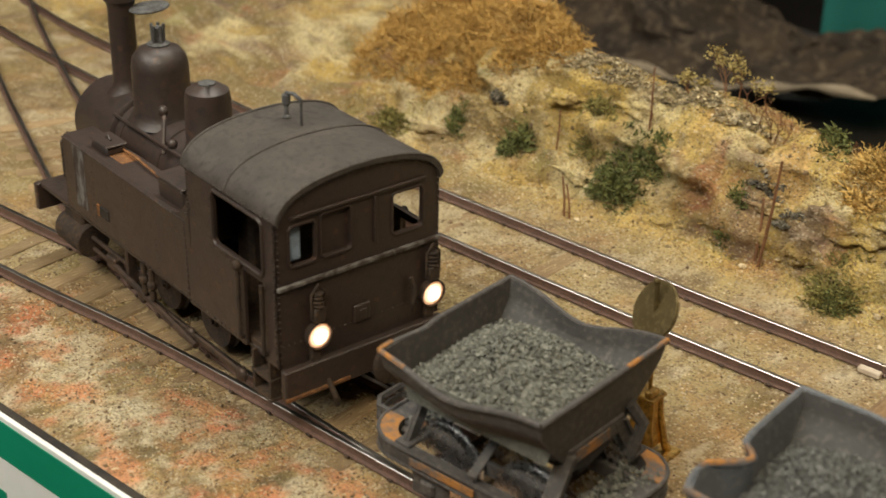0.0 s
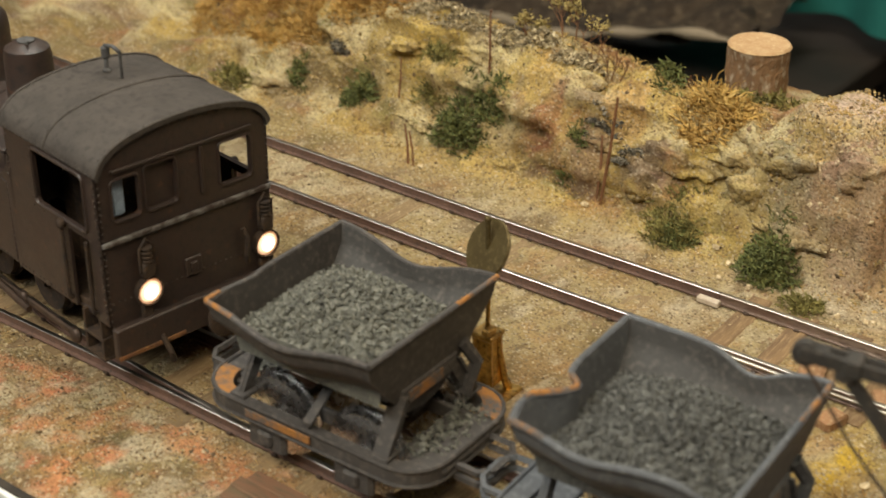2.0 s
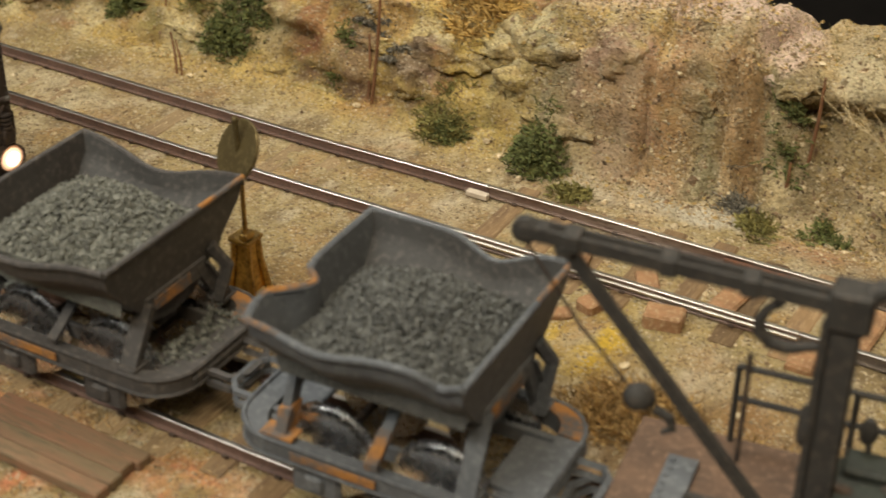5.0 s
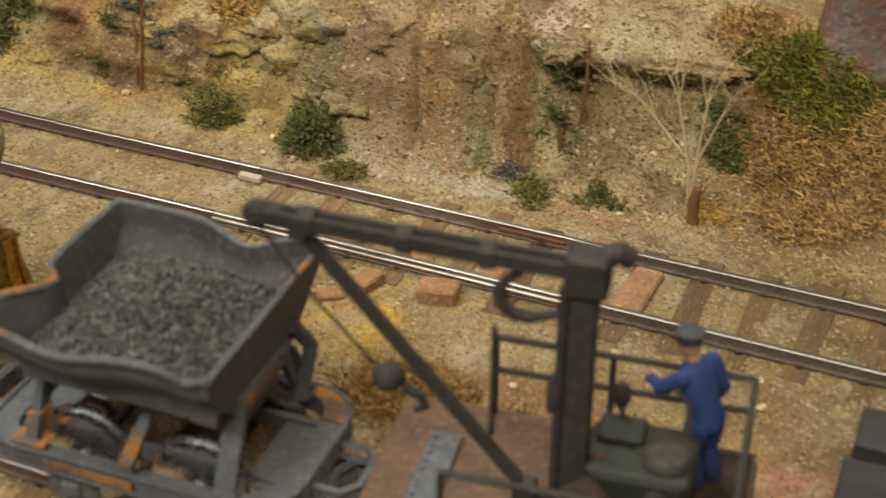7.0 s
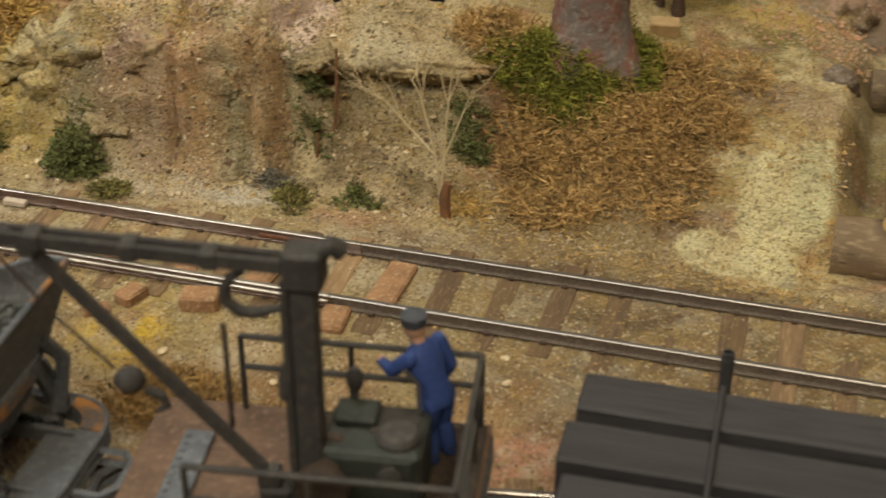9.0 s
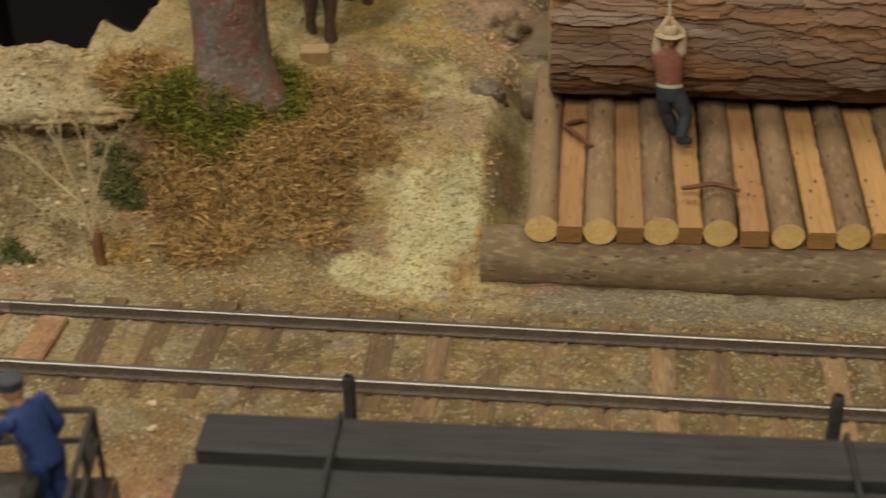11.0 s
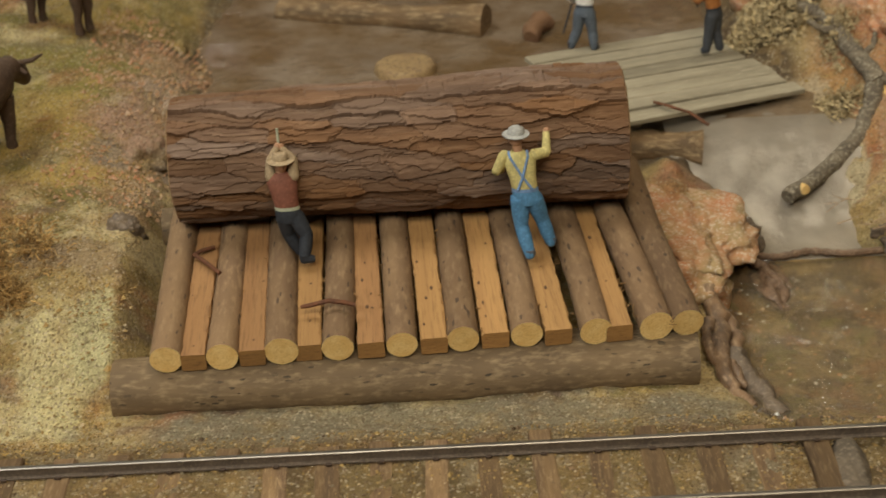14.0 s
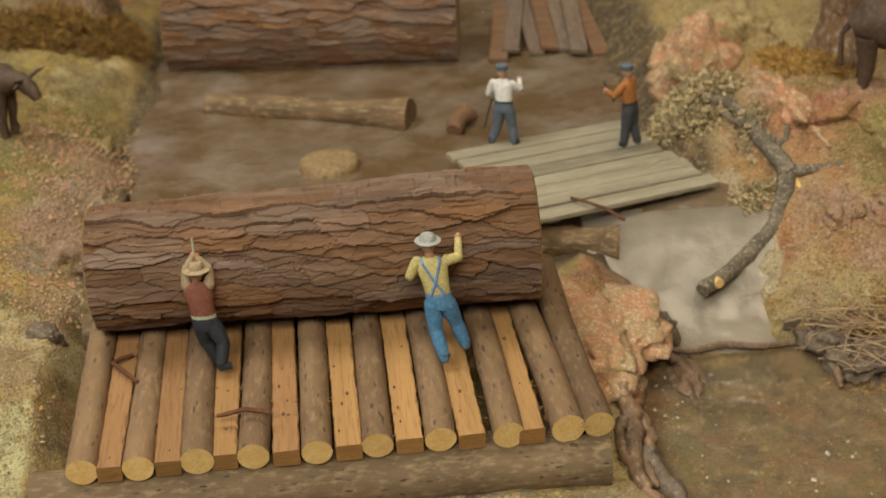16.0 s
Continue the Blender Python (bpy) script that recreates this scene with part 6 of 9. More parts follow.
def build_tipper(x, y, rz, paintmat, rim_z, dents, ends, stone_mat, seed, label, L=61.0, Wd=63.0, deck_stones=True, rust_at=0, rusty_feet=False):
    top = empty("tipper_wagon", at(x, y, 0, 0, 0, rz), label, "wagon", "tipper wagons")
    hl, hw = L / 2, Wd / 2
    # V-shaped skip: section across the track, ends slanting
    sec = [(-hw, rim_z), (-hw * 0.955, rim_z - 6), (-hw * 0.66, rim_z - 17), (-hw * 0.28, rim_z - 29), (0, rim_z - 31), (hw * 0.28, rim_z - 29), (hw * 0.66, rim_z - 17), (hw * 0.955, rim_z - 6), (hw, rim_z)]
    rr = random.Random(seed)
    nx = 25
    def wall(u, off):
        """The skip's section at u (-1..1) along it, moved inwards by off."""
        pts = []
        for i in range(33):
            t = i / 32 * 8
            k = min(int(t), 7)
            a, b = sec[k], sec[k + 1]
            yy, zz = a[0] + (b[0] - a[0]) * (t - k), a[1] + (b[1] - a[1]) * (t - k)
            edge = abs(yy) / hw
            for du, side, dy, dz, wide in dents:
                w = math.exp(-(((u - du) / wide) ** 2)) * max(0.0, edge - 0.3) / 0.7
                if (side > 0) == (yy > 0):
                    yy -= side * dy * w
                    zz -= dz * w
            nrm = Vector((0, -yy, rim_z - zz + 6)).normalized()
            lean = 1.0 - 0.14 * (rim_z - zz) / 32
            pts.append(Vector((u * hl * lean, yy, zz)) + (nrm * off if off else Vector((0, 0, 0))))
        return pts
    g = Geo()
    outer = [wall(-1 + 2 * k / (nx - 1), 0) for k in range(nx)]
    inner = [wall((-1 + 2 * k / (nx - 1)) * 0.965, 1.3) for k in range(nx)]
    for ring in inner:
        ring[0].z, ring[-1].z = ring[0].z + 0.2, ring[-1].z + 0.2
    g.rings(outer, False, False)
    g.slot = 1
    g.rings([r[::-1] for r in inner], False, False)
    g.slot = 0
    def end_top(ring, bent):
        """The upper edge of an end sheet, dented in and out along its length."""
        a_, b_ = ring[0], ring[-1]
        out = []
        for p in ring:
            t = (p.y - a_.y) / (b_.y - a_.y)
            q = a_.lerp(b_, t)
            q.x += bent * float(np.interp(2 * t - 1, [-1, -0.75, -0.55, -0.4, -0.25, -0.1, 0.1, 1], ends))
            out.append(q)
        return out
    tops = []
    for o, i, bent in ((outer[0], inner[0], 1), (outer[-1], inner[-1], 0)):
        to, ti = end_top(o, bent), end_top(i, bent)
        tops.append(to)
        mid_o, mid_i = [p.lerp(q, 0.5) for p, q in zip(o, to)], [p.lerp(q, 0.5) for p, q in zip(i, ti)]
        g.rings([o, mid_o, to, ti, mid_i, i], False, False)
    for e in (0, 32):
        g.rings([[o[e], i[e]] for o, i in zip(outer, inner)], False, False)
    g.weld = 0.02
    skip = part("skip", g, [paintmat, M_GRIME], top, smooth=True)
    rim = Geo()
    for e in (0, 32):
        rim.tube([o[e] + Vector((0, 0, 0.1)) for o in outer], 0.95, 8)
    for o in tops:
        rim.tube(o, 0.95, 8)
    part("rim", rim, paintmat, skip, smooth=True)
    for pts_, r_ in (([outer[0][0] + Vector((0, 0, 0.35)), outer[1][0] + Vector((0, 0, 0.35)), outer[4][0] + Vector((0, 0, 0.3))], 0.9), ([p + Vector((-0.2, 0, 0.4)) for p in tops[0][rust_at:rust_at + 7]], 0.95), ([outer[-1][-1] + Vector((0, 0, 0.35)), outer[-1][-1] * 0.66 + outer[-1][0] * 0.34 + Vector((0.1, 0, 0.3))], 0.85)):
        part("rusty_rim_patch", Geo().tube(pts_, r_, 8), M_ORANGE, skip, "bright rust worn through on the rim")
    part("bottom_trough", Geo().box((0, 0, rim_z - 33), (L * 0.8, 8, 4), 0.8), paintmat, skip)
    # end pedestals
    for s in (-1, 1):
        ex = s * (hl * 0.86)
        pd = Geo()
        for t in (-1, 1):
            pd.prism([(t * 23.5, 20), (t * 18.5, 20), (t * 8.5, rim_z - 20), (t * 13.5, rim_z - 20)][::t], ex + s * 0.2, ex + s * 2.6, "x")
            pd.prism([(t * 23.8, 20), (t * 22.6, 20), (t * 12.6, rim_z - 20), (t * 13.8, rim_z - 20)][::t], ex + s * 0.2 - 2, ex + s * 2.6 + 1.2, "x")
            pd.box((ex + s * 1.5, t * 21, 20.5), (6, 7, 1.5), 0.3)
        pd.box((ex + s * 0.8, 0, rim_z - 21.5), (3.2, 28, 6.5), 0.6)
        ped = part("pedestal", pd, paintmat, top)
        if rusty_feet and s < 0:
            part("rust_patch", Geo().prism([(-24.4, 20.6), (-17.9, 20.6), (-14.6, 28), (-20.9, 28)][::-1], ex - 2.9, ex + 0.6, "x"), M_ORANGE, ped, "orange rust on the pedestal foot")
            part("rust_patch", Geo().box((ex - 1.5, -22.6, 21.5), (10, 6, 0.8), 0.2), M_ORANGE, ped, "orange rust on the pedestal foot")
        if s > 0:
            part("rust_patch", Geo().box((ex + 2.8, -3, rim_z - 21.4), (0.6, 17, 4.0), 0.2), M_ORANGE, ped)
            part("tipping_bracket", Geo().tube([(ex + 2, 16, rim_z - 16), (ex + 5, 20, rim_z - 24), (ex + 3, 17, 22)], 2.2, 6), paintmat, ped)
    # frame: a flat rounded ring with side channels
    fl, fw = 44.0, 25.5
    ring_o, ring_i = round_rect(-fl, -fw, fl, fw, 13, 6), round_rect(-fl + 7, -fw + 4, fl - 7, fw - 4, 9, 6)
    g = Geo()
    n = len(ring_o)
    for (zt, zb) in ((20.0, 14.5),):
        vs = [(*p, zt) for p in ring_o] + [(*p, zt) for p in ring_i] + [(*p, zb) for p in ring_o] + [(*p, zb) for p in ring_i]
        fs = []
        for k in range(n):
            q = (k + 1) % n
            fs += [(k, q, n + q, n + k), (2 * n + k, 3 * n + k, 3 * n + q, 2 * n + q), (k, 2 * n + k, 2 * n + q, q), (n + k, n + q, 3 * n + q, 3 * n + k)]
        g.add(vs, fs)
    fr = part("frame", g, paintmat, top)
    lip = Geo()
    lip.tube([(*p, 20.2) for p in ring_o] + [(*ring_o[0], 20.2)], 0.8, 6)
    lip.tube([(*p, 14.6) for p in ring_o] + [(*ring_o[0], 14.6)], 0.7, 6)
    part("frame_lip", lip, paintmat, fr)
    for s in (-1, 1):
        d = Geo().box((s * (fl - 8), 0, 17), (17, 30, 2.0), 0.5)
        part("end_deck", d, paintmat, fr)
        k0 = 0 if s > 0 else 14
        rp_ = Geo().rings([[(*ring_o[k], 20.1), (*ring_o[k], 20.6), (*ring_i[k], 20.6), (*ring_i[k], 20.1)] for k in range(k0, k0 + 7)])
        if not (rusty_feet and s < 0):
            part("rust_patch", rp_, M_ORANGE, fr, "orange rust patch on the frame corner")
        cb = Geo().box((0, s * 12, 17), (2 * fl - 12, 2.0, 5), 0.3)
        part("sole_bar", cb, paintmat, fr)
        bar = Geo().prism([(s * 25, 19.5), (s * 25, 22), (s * 8, 33.5), (s * 8, 31)], 0.6, 1.6, "x")
        bar.prism([(s * 25, 21.8), (s * 25, 22.8), (s * 8, 34.3), (s * 8, 33.3)], -0.5, 2.7, "x")
        strut = part("side_strut", bar, paintmat, fr)
        if rusty_feet and s < 0:
            part("rust_patch", Geo().prism([(-25.3, 21.0), (-25.3, 23.2), (-17, 28.9), (-17, 26.7)], -0.8, 3.0, "x"), M_ORANGE, strut, "orange rust on the strut foot")
    part("rust_streak", Geo().box((-10, -fw - 0.75, 17.6), (26, 0.5, 2.8), 0.2), M_ORANGE, fr, "yellow-orange rust along the frame side")
    for s in (-1, 1):
        bf = Geo()
        pts = [(s * (fl + 0), -9, 17), (s * (fl + 8), -9, 17), (s * (fl + 11), -5, 17), (s * (fl + 11), 5, 17), (s * (fl + 8), 9, 17), (s * fl, 9, 17)]
        bf.tube(pts, 1.2, 4)
        bf.tube([(p[0], p[1], 13) for p in pts], 1.2, 4)
        part("coupling_buffer", bf, paintmat, fr)
    wheelset(top, -17, 13.8, z=13.8)
    wheelset(top, 17, 13.8, z=13.8)
    for wx in (-17, 17):
        for s in (-1, 1):
            ax = Geo().box((wx, s * 22.6, 9.0), (15, 3.0, 10), 1.2)
            ax.box((wx, s * 24.2, 9.0), (6, 2.2, 5), 0.8)
            part("axle_box", ax, paintmat, fr)
    # the load
    def load_area(r):
        u, v = r.uniform(-0.97, 0.97), r.uniform(-0.97, 0.97)
        heap = 7.5 * (1 - u * u) * (1 - v * v) - 12.0 + 2.0 * math.sin(2.2 * u + seed)
        return u * hl * 0.93, v * hw * 0.77, rim_z + heap + r.uniform(-0.6, 0.6)
    M = at(x, y, 0, 0, 0, rz)
    mound = Geo()
    gr = [[Vector((u * hl * 0.95, v * hw * 0.78, rim_z - 12.7 + 7.5 * (1 - u * u) * (1 - v * v) + 2.0 * math.sin(2.2 * u + seed))) for u in np.linspace(-0.97, 0.97, 14)] for v in np.linspace(-0.95, 0.95, 14)]
    mound.rings(gr, False, False)
    mound.rings([[p, Vector((p.x * 0.95, p.y * 0.97, rim_z - 20))] for p in gr[0]], False, False)
    mound.rings([[p, Vector((p.x * 0.95, p.y * 0.97, rim_z - 20))] for p in gr[-1]], False, False)
    heap = stones("stone_load", load_area, 3300, 1.2, stone_mat, M, "heap of crushed grey stone filling the tipper", seed)
    part("heap_core", mound, stone_mat, heap)
    if deck_stones:
        def deck_area(r):
            return fl - 15 + r.uniform(0, 13), r.uniform(-15, 17), 18.3 + r.uniform(0, 2.4)
        stones("spilled_stone", deck_area, 330, 1.2, stone_mat, M, "crushed stone spilled on the wagon end", seed + 1)
        def deck_area2(r):
            return -fl + 4 + r.uniform(0, 11), r.uniform(-14, 10), 18.3 + r.uniform(0, 1.8)
        stones("spilled_stone", deck_area2, 160, 1.2, stone_mat, M, "crushed stone spilled on the wagon end", seed + 2)


build_tipper(-440, -122.5, 1.0, M_TIP_A, 57.0, [(-0.1, -1, -1.0, 5.5, 0.6), (0.0, 1, 2.0, 5.5, 0.55)], [0, -0.5, 0.5, 1.2, 0.4, 0, 0, 0], M_STONE, 21, "dark grey rusty tipper wagon heaped with crushed stone")
build_tipper(-331, -123.5, 2.5, M_TIP_B, 61.5, [(0.3, 1, 1.5, 5.0, 0.3), (0.78, -1, 2.6, 4.5, 0.14), (-0.3, -1, -1.5, 2.5, 0.4)], [0, -2.5, -1.5, 4.5, 7.0, 1.0, 0, 0], M_COAL, 33, "blue-grey dented tipper wagon with dark crushed stone", deck_stones=False, rust_at=8, rusty_feet=True)


# ---- crane wagon ----
M_CRANE = material("grimy_grey_green_crane_paint", (0.048, 0.044, 0.039), (0.033, 0.030, 0.027), (0.08, 0.066, 0.054), 8, 2, rough=0.65, bump=0.3)
M_DECKRUST = material("rust_brown_deck", (0.14, 0.085, 0.055), (0.09, 0.058, 0.04), (0.20, 0.125, 0.08), 12, 2.2, rough=0.85, bump=0.4)
M_ENGINE = material("dark_green_engine_paint", (0.03, 0.036, 0.028), (0.022, 0.024, 0.02), (0.05, 0.048, 0.038), 7, 1.6, rough=0.6, bump=0.3)


def _bar(a, b, w, h):
    """A rectangular bar between two points: width along y, height across."""
    a, b = Vector(a), Vector(b)
    d = (b - a).normalized()
    y = Vector((0, 1, 0))
    n = d.cross(y).normalized()
    vs = [p + y * (sy * w / 2) + n * (sn * h / 2) for p in (a, b) for sy, sn in ((-1, -1), (1, -1), (1, 1), (-1, 1))]
    return vs, [(0, 1, 2, 3), (7, 6, 5, 4), (0, 4, 5, 1), (1, 5, 6, 2), (2, 6, 7, 3), (3, 7, 4, 0)]


def build_crane():
    top = empty("crane_wagon", at(-228, -114, 0, 0, 0, 8.0), "small grimy hand crane on a rust-brown flat wagon", "crane wagon")
    part("deck", Geo().box((0, 0, 20.5), (92, 58, 3.0), 0.5), M_DECKRUST, top, "rust-brown wagon deck")
    for s in (-1, 1):
        part("sole_bar", Geo().box((0, s * 24, 15), (92, 3, 8), 0.5), M_UNDER, top)
        part("headstock", Geo().box((s * 45, 0, 15), (3, 56, 8.5), 0.5), M_TIP_B, top)
        bf = Geo()
        pts = [(s * 46, -10, 12), (s * 54, -10, 12), (s * 58, -5, 12), (s * 58, 5, 12), (s * 54, 10, 12), (s * 46, 10, 12)]
        bf.tube(pts, 1.3, 4)
        bf.tube([(p[0], p[1], 8) for p in pts], 1.3, 4)
        part("coupling_buffer", bf, M_TIP_B, top)
    wheelset(top, -26, 8.3, z=8.3)
    wheelset(top, 26, 8.3, z=8.3)
    # added plate that makes the deck darker round the engine
    part("floor_plate", Geo().box((22, 0, 22.4), (46, 55, 0.9), 0.3), M_UNDER, top, "thin dark plate added over the deck round the engine")
    tp = Geo().box((-31, -6, 22.7), (8, 40, 1.6), 0.3)
    for k in range(12):
        tp.box((-33.5, -24 + 3.2 * k, 23.7), (1.4, 1.4, 0.8), 0.2)
    part("ribbed_plate", tp, M_TIP_B, top, "grey ribbed foot plate")
    # mast, jib and strut
    px, py = 5.0, -8.5
    ms = Geo().box((px, py, 58), (6.5, 5.5, 74), 0.6)
    ms.box((px + 0.5, py, 93), (9.5, 8.5, 10), 0.8)
    ms.tube([(px + 4, py, 97), (px + 7, py, 99), (px + 9, py + 1, 97)], 2.6, 10)
    mast = part("mast", ms, M_CRANE, top)
    lad = Geo()
    for s in (-1, 1):
        lad.box((px - 4.2, py + s * 2.8, 56), (1.8, 1.0, 68), 0.2)
    for k in range(6):
        lad.box((px - 4.6, py, 30 + 9 * k), (1.6, 6.4, 1.8), 0.4)
    lad.blob((px - 5, py - 1, 60), (2.4, 2.6, 6.0), 10, 0.3)
    part("mast_gear", lad, M_CRANE, mast)
    j = Matrix.Translation((px, py, 0)) @ Matrix.Rotation(radians(4.6), 4, "Z")
    jb = Geo()
    for s in (-1, 1):
        jb.put(*_bar((-3, s * 2.0, 93.5), (-73.5, s * 1.7, 99.3), 1.5, 3.4), j)
    for t in (0.25, 0.5, 0.8):
        jb.box((-3 - 73 * t, 0, 93 + 6.5 * t), (4.2, 6.0, 4.8), 0.5, j)
    jib = part("jib", jb, M_CRANE, mast)
    hd = Geo().lathe([(3.0, -1.6), (3.3, -1.0), (2.4, 0), (3.3, 1.0), (3.0, 1.6)], 20, j @ loc(-72.5, 0, 98.8, 90, 0, 0))
    hd.box((-70.5, 0, 98.8), (8, 5, 3.6), 1.0, j)
    hd.box((-63, 0, 95.5), (5, 5, 4), 1.0, j)
    part("jib_sheave", hd, M_CRANE, jib)
    st = Geo().put(*_bar((-62, 0, 94.5), (-12.5, 0, 32.6), 2.3, 2.8), j)
    st.box((-11, 0, 30), (6, 5, 6), 0.8, j)
    st.box((-9.5, 0, 25), (8, 7, 6), 0.8, j)
    part("strut", st, M_CRANE, mast)
    hk = Geo().tube([j @ Vector(p) for p in ((-14, 0, 91), (-17, 0, 89), (-18.6, 0, 86), (-18.2, 0, 82.5), (-15.5, 0, 80), (-11.5, 0, 79.4), (-8, 0, 80.5), (-4, 0, 81.5))], [1.0, 1.2, 1.4, 1.6, 1.7, 1.5, 1.2, 1.0], 10)
    part("hoist_quadrant", hk, M_CRANE, mast, smooth=True)
    ch = Geo()
    for k in range(9):
        ch.tube([j @ Vector((-19.5, 0.6 * (k % 2), 76 - 3.4 * k)), j @ Vector((-19.5, -0.6 * (k % 2), 72.5 - 3.4 * k))], 0.75, 5)
    part("chain", ch, M_UNDER, mast)
    rp = Geo().tube([j @ Vector(p) for p in ((-72, 0, 95), (-59, 0, 76), (-47, 0, 62))], 0.4, 6)
    ball = part("hoist_rope", rp, M_UNDER, jib)
    bl = Geo().blob((0, 0, 0), (3.9, 3.6, 3.5), 14, 0.1, j @ loc(-43.5, 0, 58.5))
    bl.tube([j @ Vector(p) for p in ((-40, 0, 56), (-36, 0, 54), (-35, 0, 51), (-37.5, 0, 49.5))], [1.2, 1.3, 1.1, 0.7], 8)
    part("hook_weight", bl, M_CRANE, ball, "round hook weight on the rope", smooth=True)
    # winch engine
    e = Geo().box((20, -2, 32), (25, 19, 20), 1.2)
    e.box((20, -11.8, 33), (21, 0.8, 15), 0.3)
    e.box((14.5, 2.5, 43.2), (11, 9, 3.0), 0.8)
    en = part("engine_box", e, M_ENGINE, top, "dark green engine box")
    # the box is closed: a black plate imitates the darkness of an opening
    part("engine_pit", Geo().box((24.5, 1.5, 42.2), (12, 11, 0.8), 0.2), M_BLACK, en, "black plate in place of a dark opening in the engine box")
    d = Geo().lathe([(6.2, 0), (6.8, 0.6), (6.8, 3), (3.4, 3.6), (3.4, 12), (6.8, 12.6), (6.8, 15), (6.2, 15.6)], 24, loc(9.5, -5, 36, 90, 0, 0))
    part("winch_drum", d, M_UNDER, en, smooth=True)
    f2 = Geo().lathe([(3.0, 0), (3.2, 1.2), (1.6, 1.8)], 18, loc(25, -12.0, 36, 90, 0, 0))
    f2.lathe([(5.4, 0), (5.6, 1.2), (4.6, 2.6), (1.0, 3.0)], 20, loc(26, -5, 41.8))
    f2.tube([(14, 6, 42), (13, 7, 50)], 0.8, 6)
    f2.blob((13, 7, 50), (2.4, 2.0, 4.0), 10)
    f2.tube([(30, 4, 42), (29, 7, 50), (25, 9, 53)], 0.7, 6)
    for k in range(5):
        f2.box((10.5 + 4.5 * k, -12.3, 26.5), (1.0, 0.6, 1.0), 0.2)
    part("engine_fitting", f2, M_CRANE, en, "levers, cap and bolts of the engine", smooth=True)
    # railings
    for s in (-1, 1):
        rl = Geo()
        x0, x1 = (-22, 43)
        for z in (36, 46):
            rl.tube([(x0, s * 27, z), (x1, s * 27, z)], 0.9, 6)
        for x in (x0, 8, x1):
            rl.tube([(x, s * 27, 21), (x, s * 27, 46)], 0.9, 6)
        part("railing", rl, M_CRANE, top, "thin dark pipe railing")
    rl = Geo()
    for z in (36, 46):
        rl.tube([(43, -27, z), (43, 27, z)], 0.9, 6)
    rl.tube([(43, 12, 21), (43, 12, 46)], 0.9, 6)
    rl.tube([(43, -14, 21), (43, 26, 46)], 0.8, 6)
    part("railing", rl, M_CRANE, top, "thin dark pipe railing")


build_crane()
figure("painted figurine in blue overalls and dark cap leaning forward", at(-197.5, -96, 22.0, 0, 0, 66), [M_SKIN, P_BLUE, P_BLUE, P_BLUE, P_CAP, P_DARK, P_BLUE],
       (0, 0, 19.5), (-0.5, 3.5, 29.5), (-0.5, 6.5, 36.5),
       [((-2.4, 0, 18.5), (-2.4, 1, 10), (-2.6, -1.0, 1.6), (-2.6, 3.0, 1.0)), ((2.4, 0, 18.5), (2.6, 0.5, 10), (2.8, -2.0, 1.6), (2.8, 2.0, 1.0))],
       [((-5.6, 3.5, 31.0), (-7.0, 8.0, 26.5), (-4.5, 13.5, 25.5)), ((5.0, 3.5, 31.0), (6.8, 1.0, 24.0), (5.8, 3.5, 18.5))], hat="cap", scale=1.06)


# ---- flat wagon with beams ----
M_BEAM = material("black_stained_beam", (0.034, 0.031, 0.031), (0.050, 0.046, 0.045), (0.022, 0.020, 0.021), 12, 1.4, rough=0.6, bump=0.3, bump_size=0.6, stretch=(0.08, 1.5, 1.5), random_value=0.15)


def build_flat():
    top = empty("flat_wagon", at(-61, -84, 0, 0, 0, 1.6), "dark flat wagon carrying black beams", "wagon")
    part("deck", Geo().box((0, 0, 16.5), (206, 78, 3), 0.5), M_UNDER, top)
    for s in (-1, 1):
        part("sole_bar", Geo().box((0, s * 30, 12), (206, 3, 7), 0.4), M_UNDER, top)
        part("headstock", Geo().box((s * 102, 0, 13), (3, 76, 8), 0.4), M_UNDER, top)
        for x in (-66, 70):
            stk = Geo().box((x, s * 41.3, 22), (3.6, 3.0, 24), 0.8)
            stk.tube([(x, s * 41.3, 31), (x, s * 41.3, 34)], [2.0, 1.5], 10)
            sk = part("stake", stk, M_BEAM, top, "short black stake")
    for x in (-75, -40, 45, 80):
        wheelset(top, x, 8.3, mat=M_UNDER, z=8.3)
    m0 = at(-61, -84, 0, 0, 0, 1.6)
    for k, (y, dx) in enumerate(((16.3, 0), (-4.6, -1.5), (-25.0, 1.0))):
        g = Geo().box((0, 0, 0), (206, 16.2, 14.4), 0.7)
        thing("timber_beam", g, M_BEAM, m0 @ at(dx, y, 25.3 - 0.5 * k, 0.8 * k,  0, 0.15 * (k - 1)), "long black stained beam loaded on the flat wagon", "beam", "beams on the flat wagon")
    for x in (-66, 70):
        ch = Geo().tube([(x, 25.4, 26), (x, 25.2, 33.3), (x, -33.4, 33.1), (x, -33.6, 26)], 0.8, 6)
        thing("lashing_bar", ch, M_BEAM, m0, "dark lashing rod across the beams", "rod", "lashings")


build_flat()


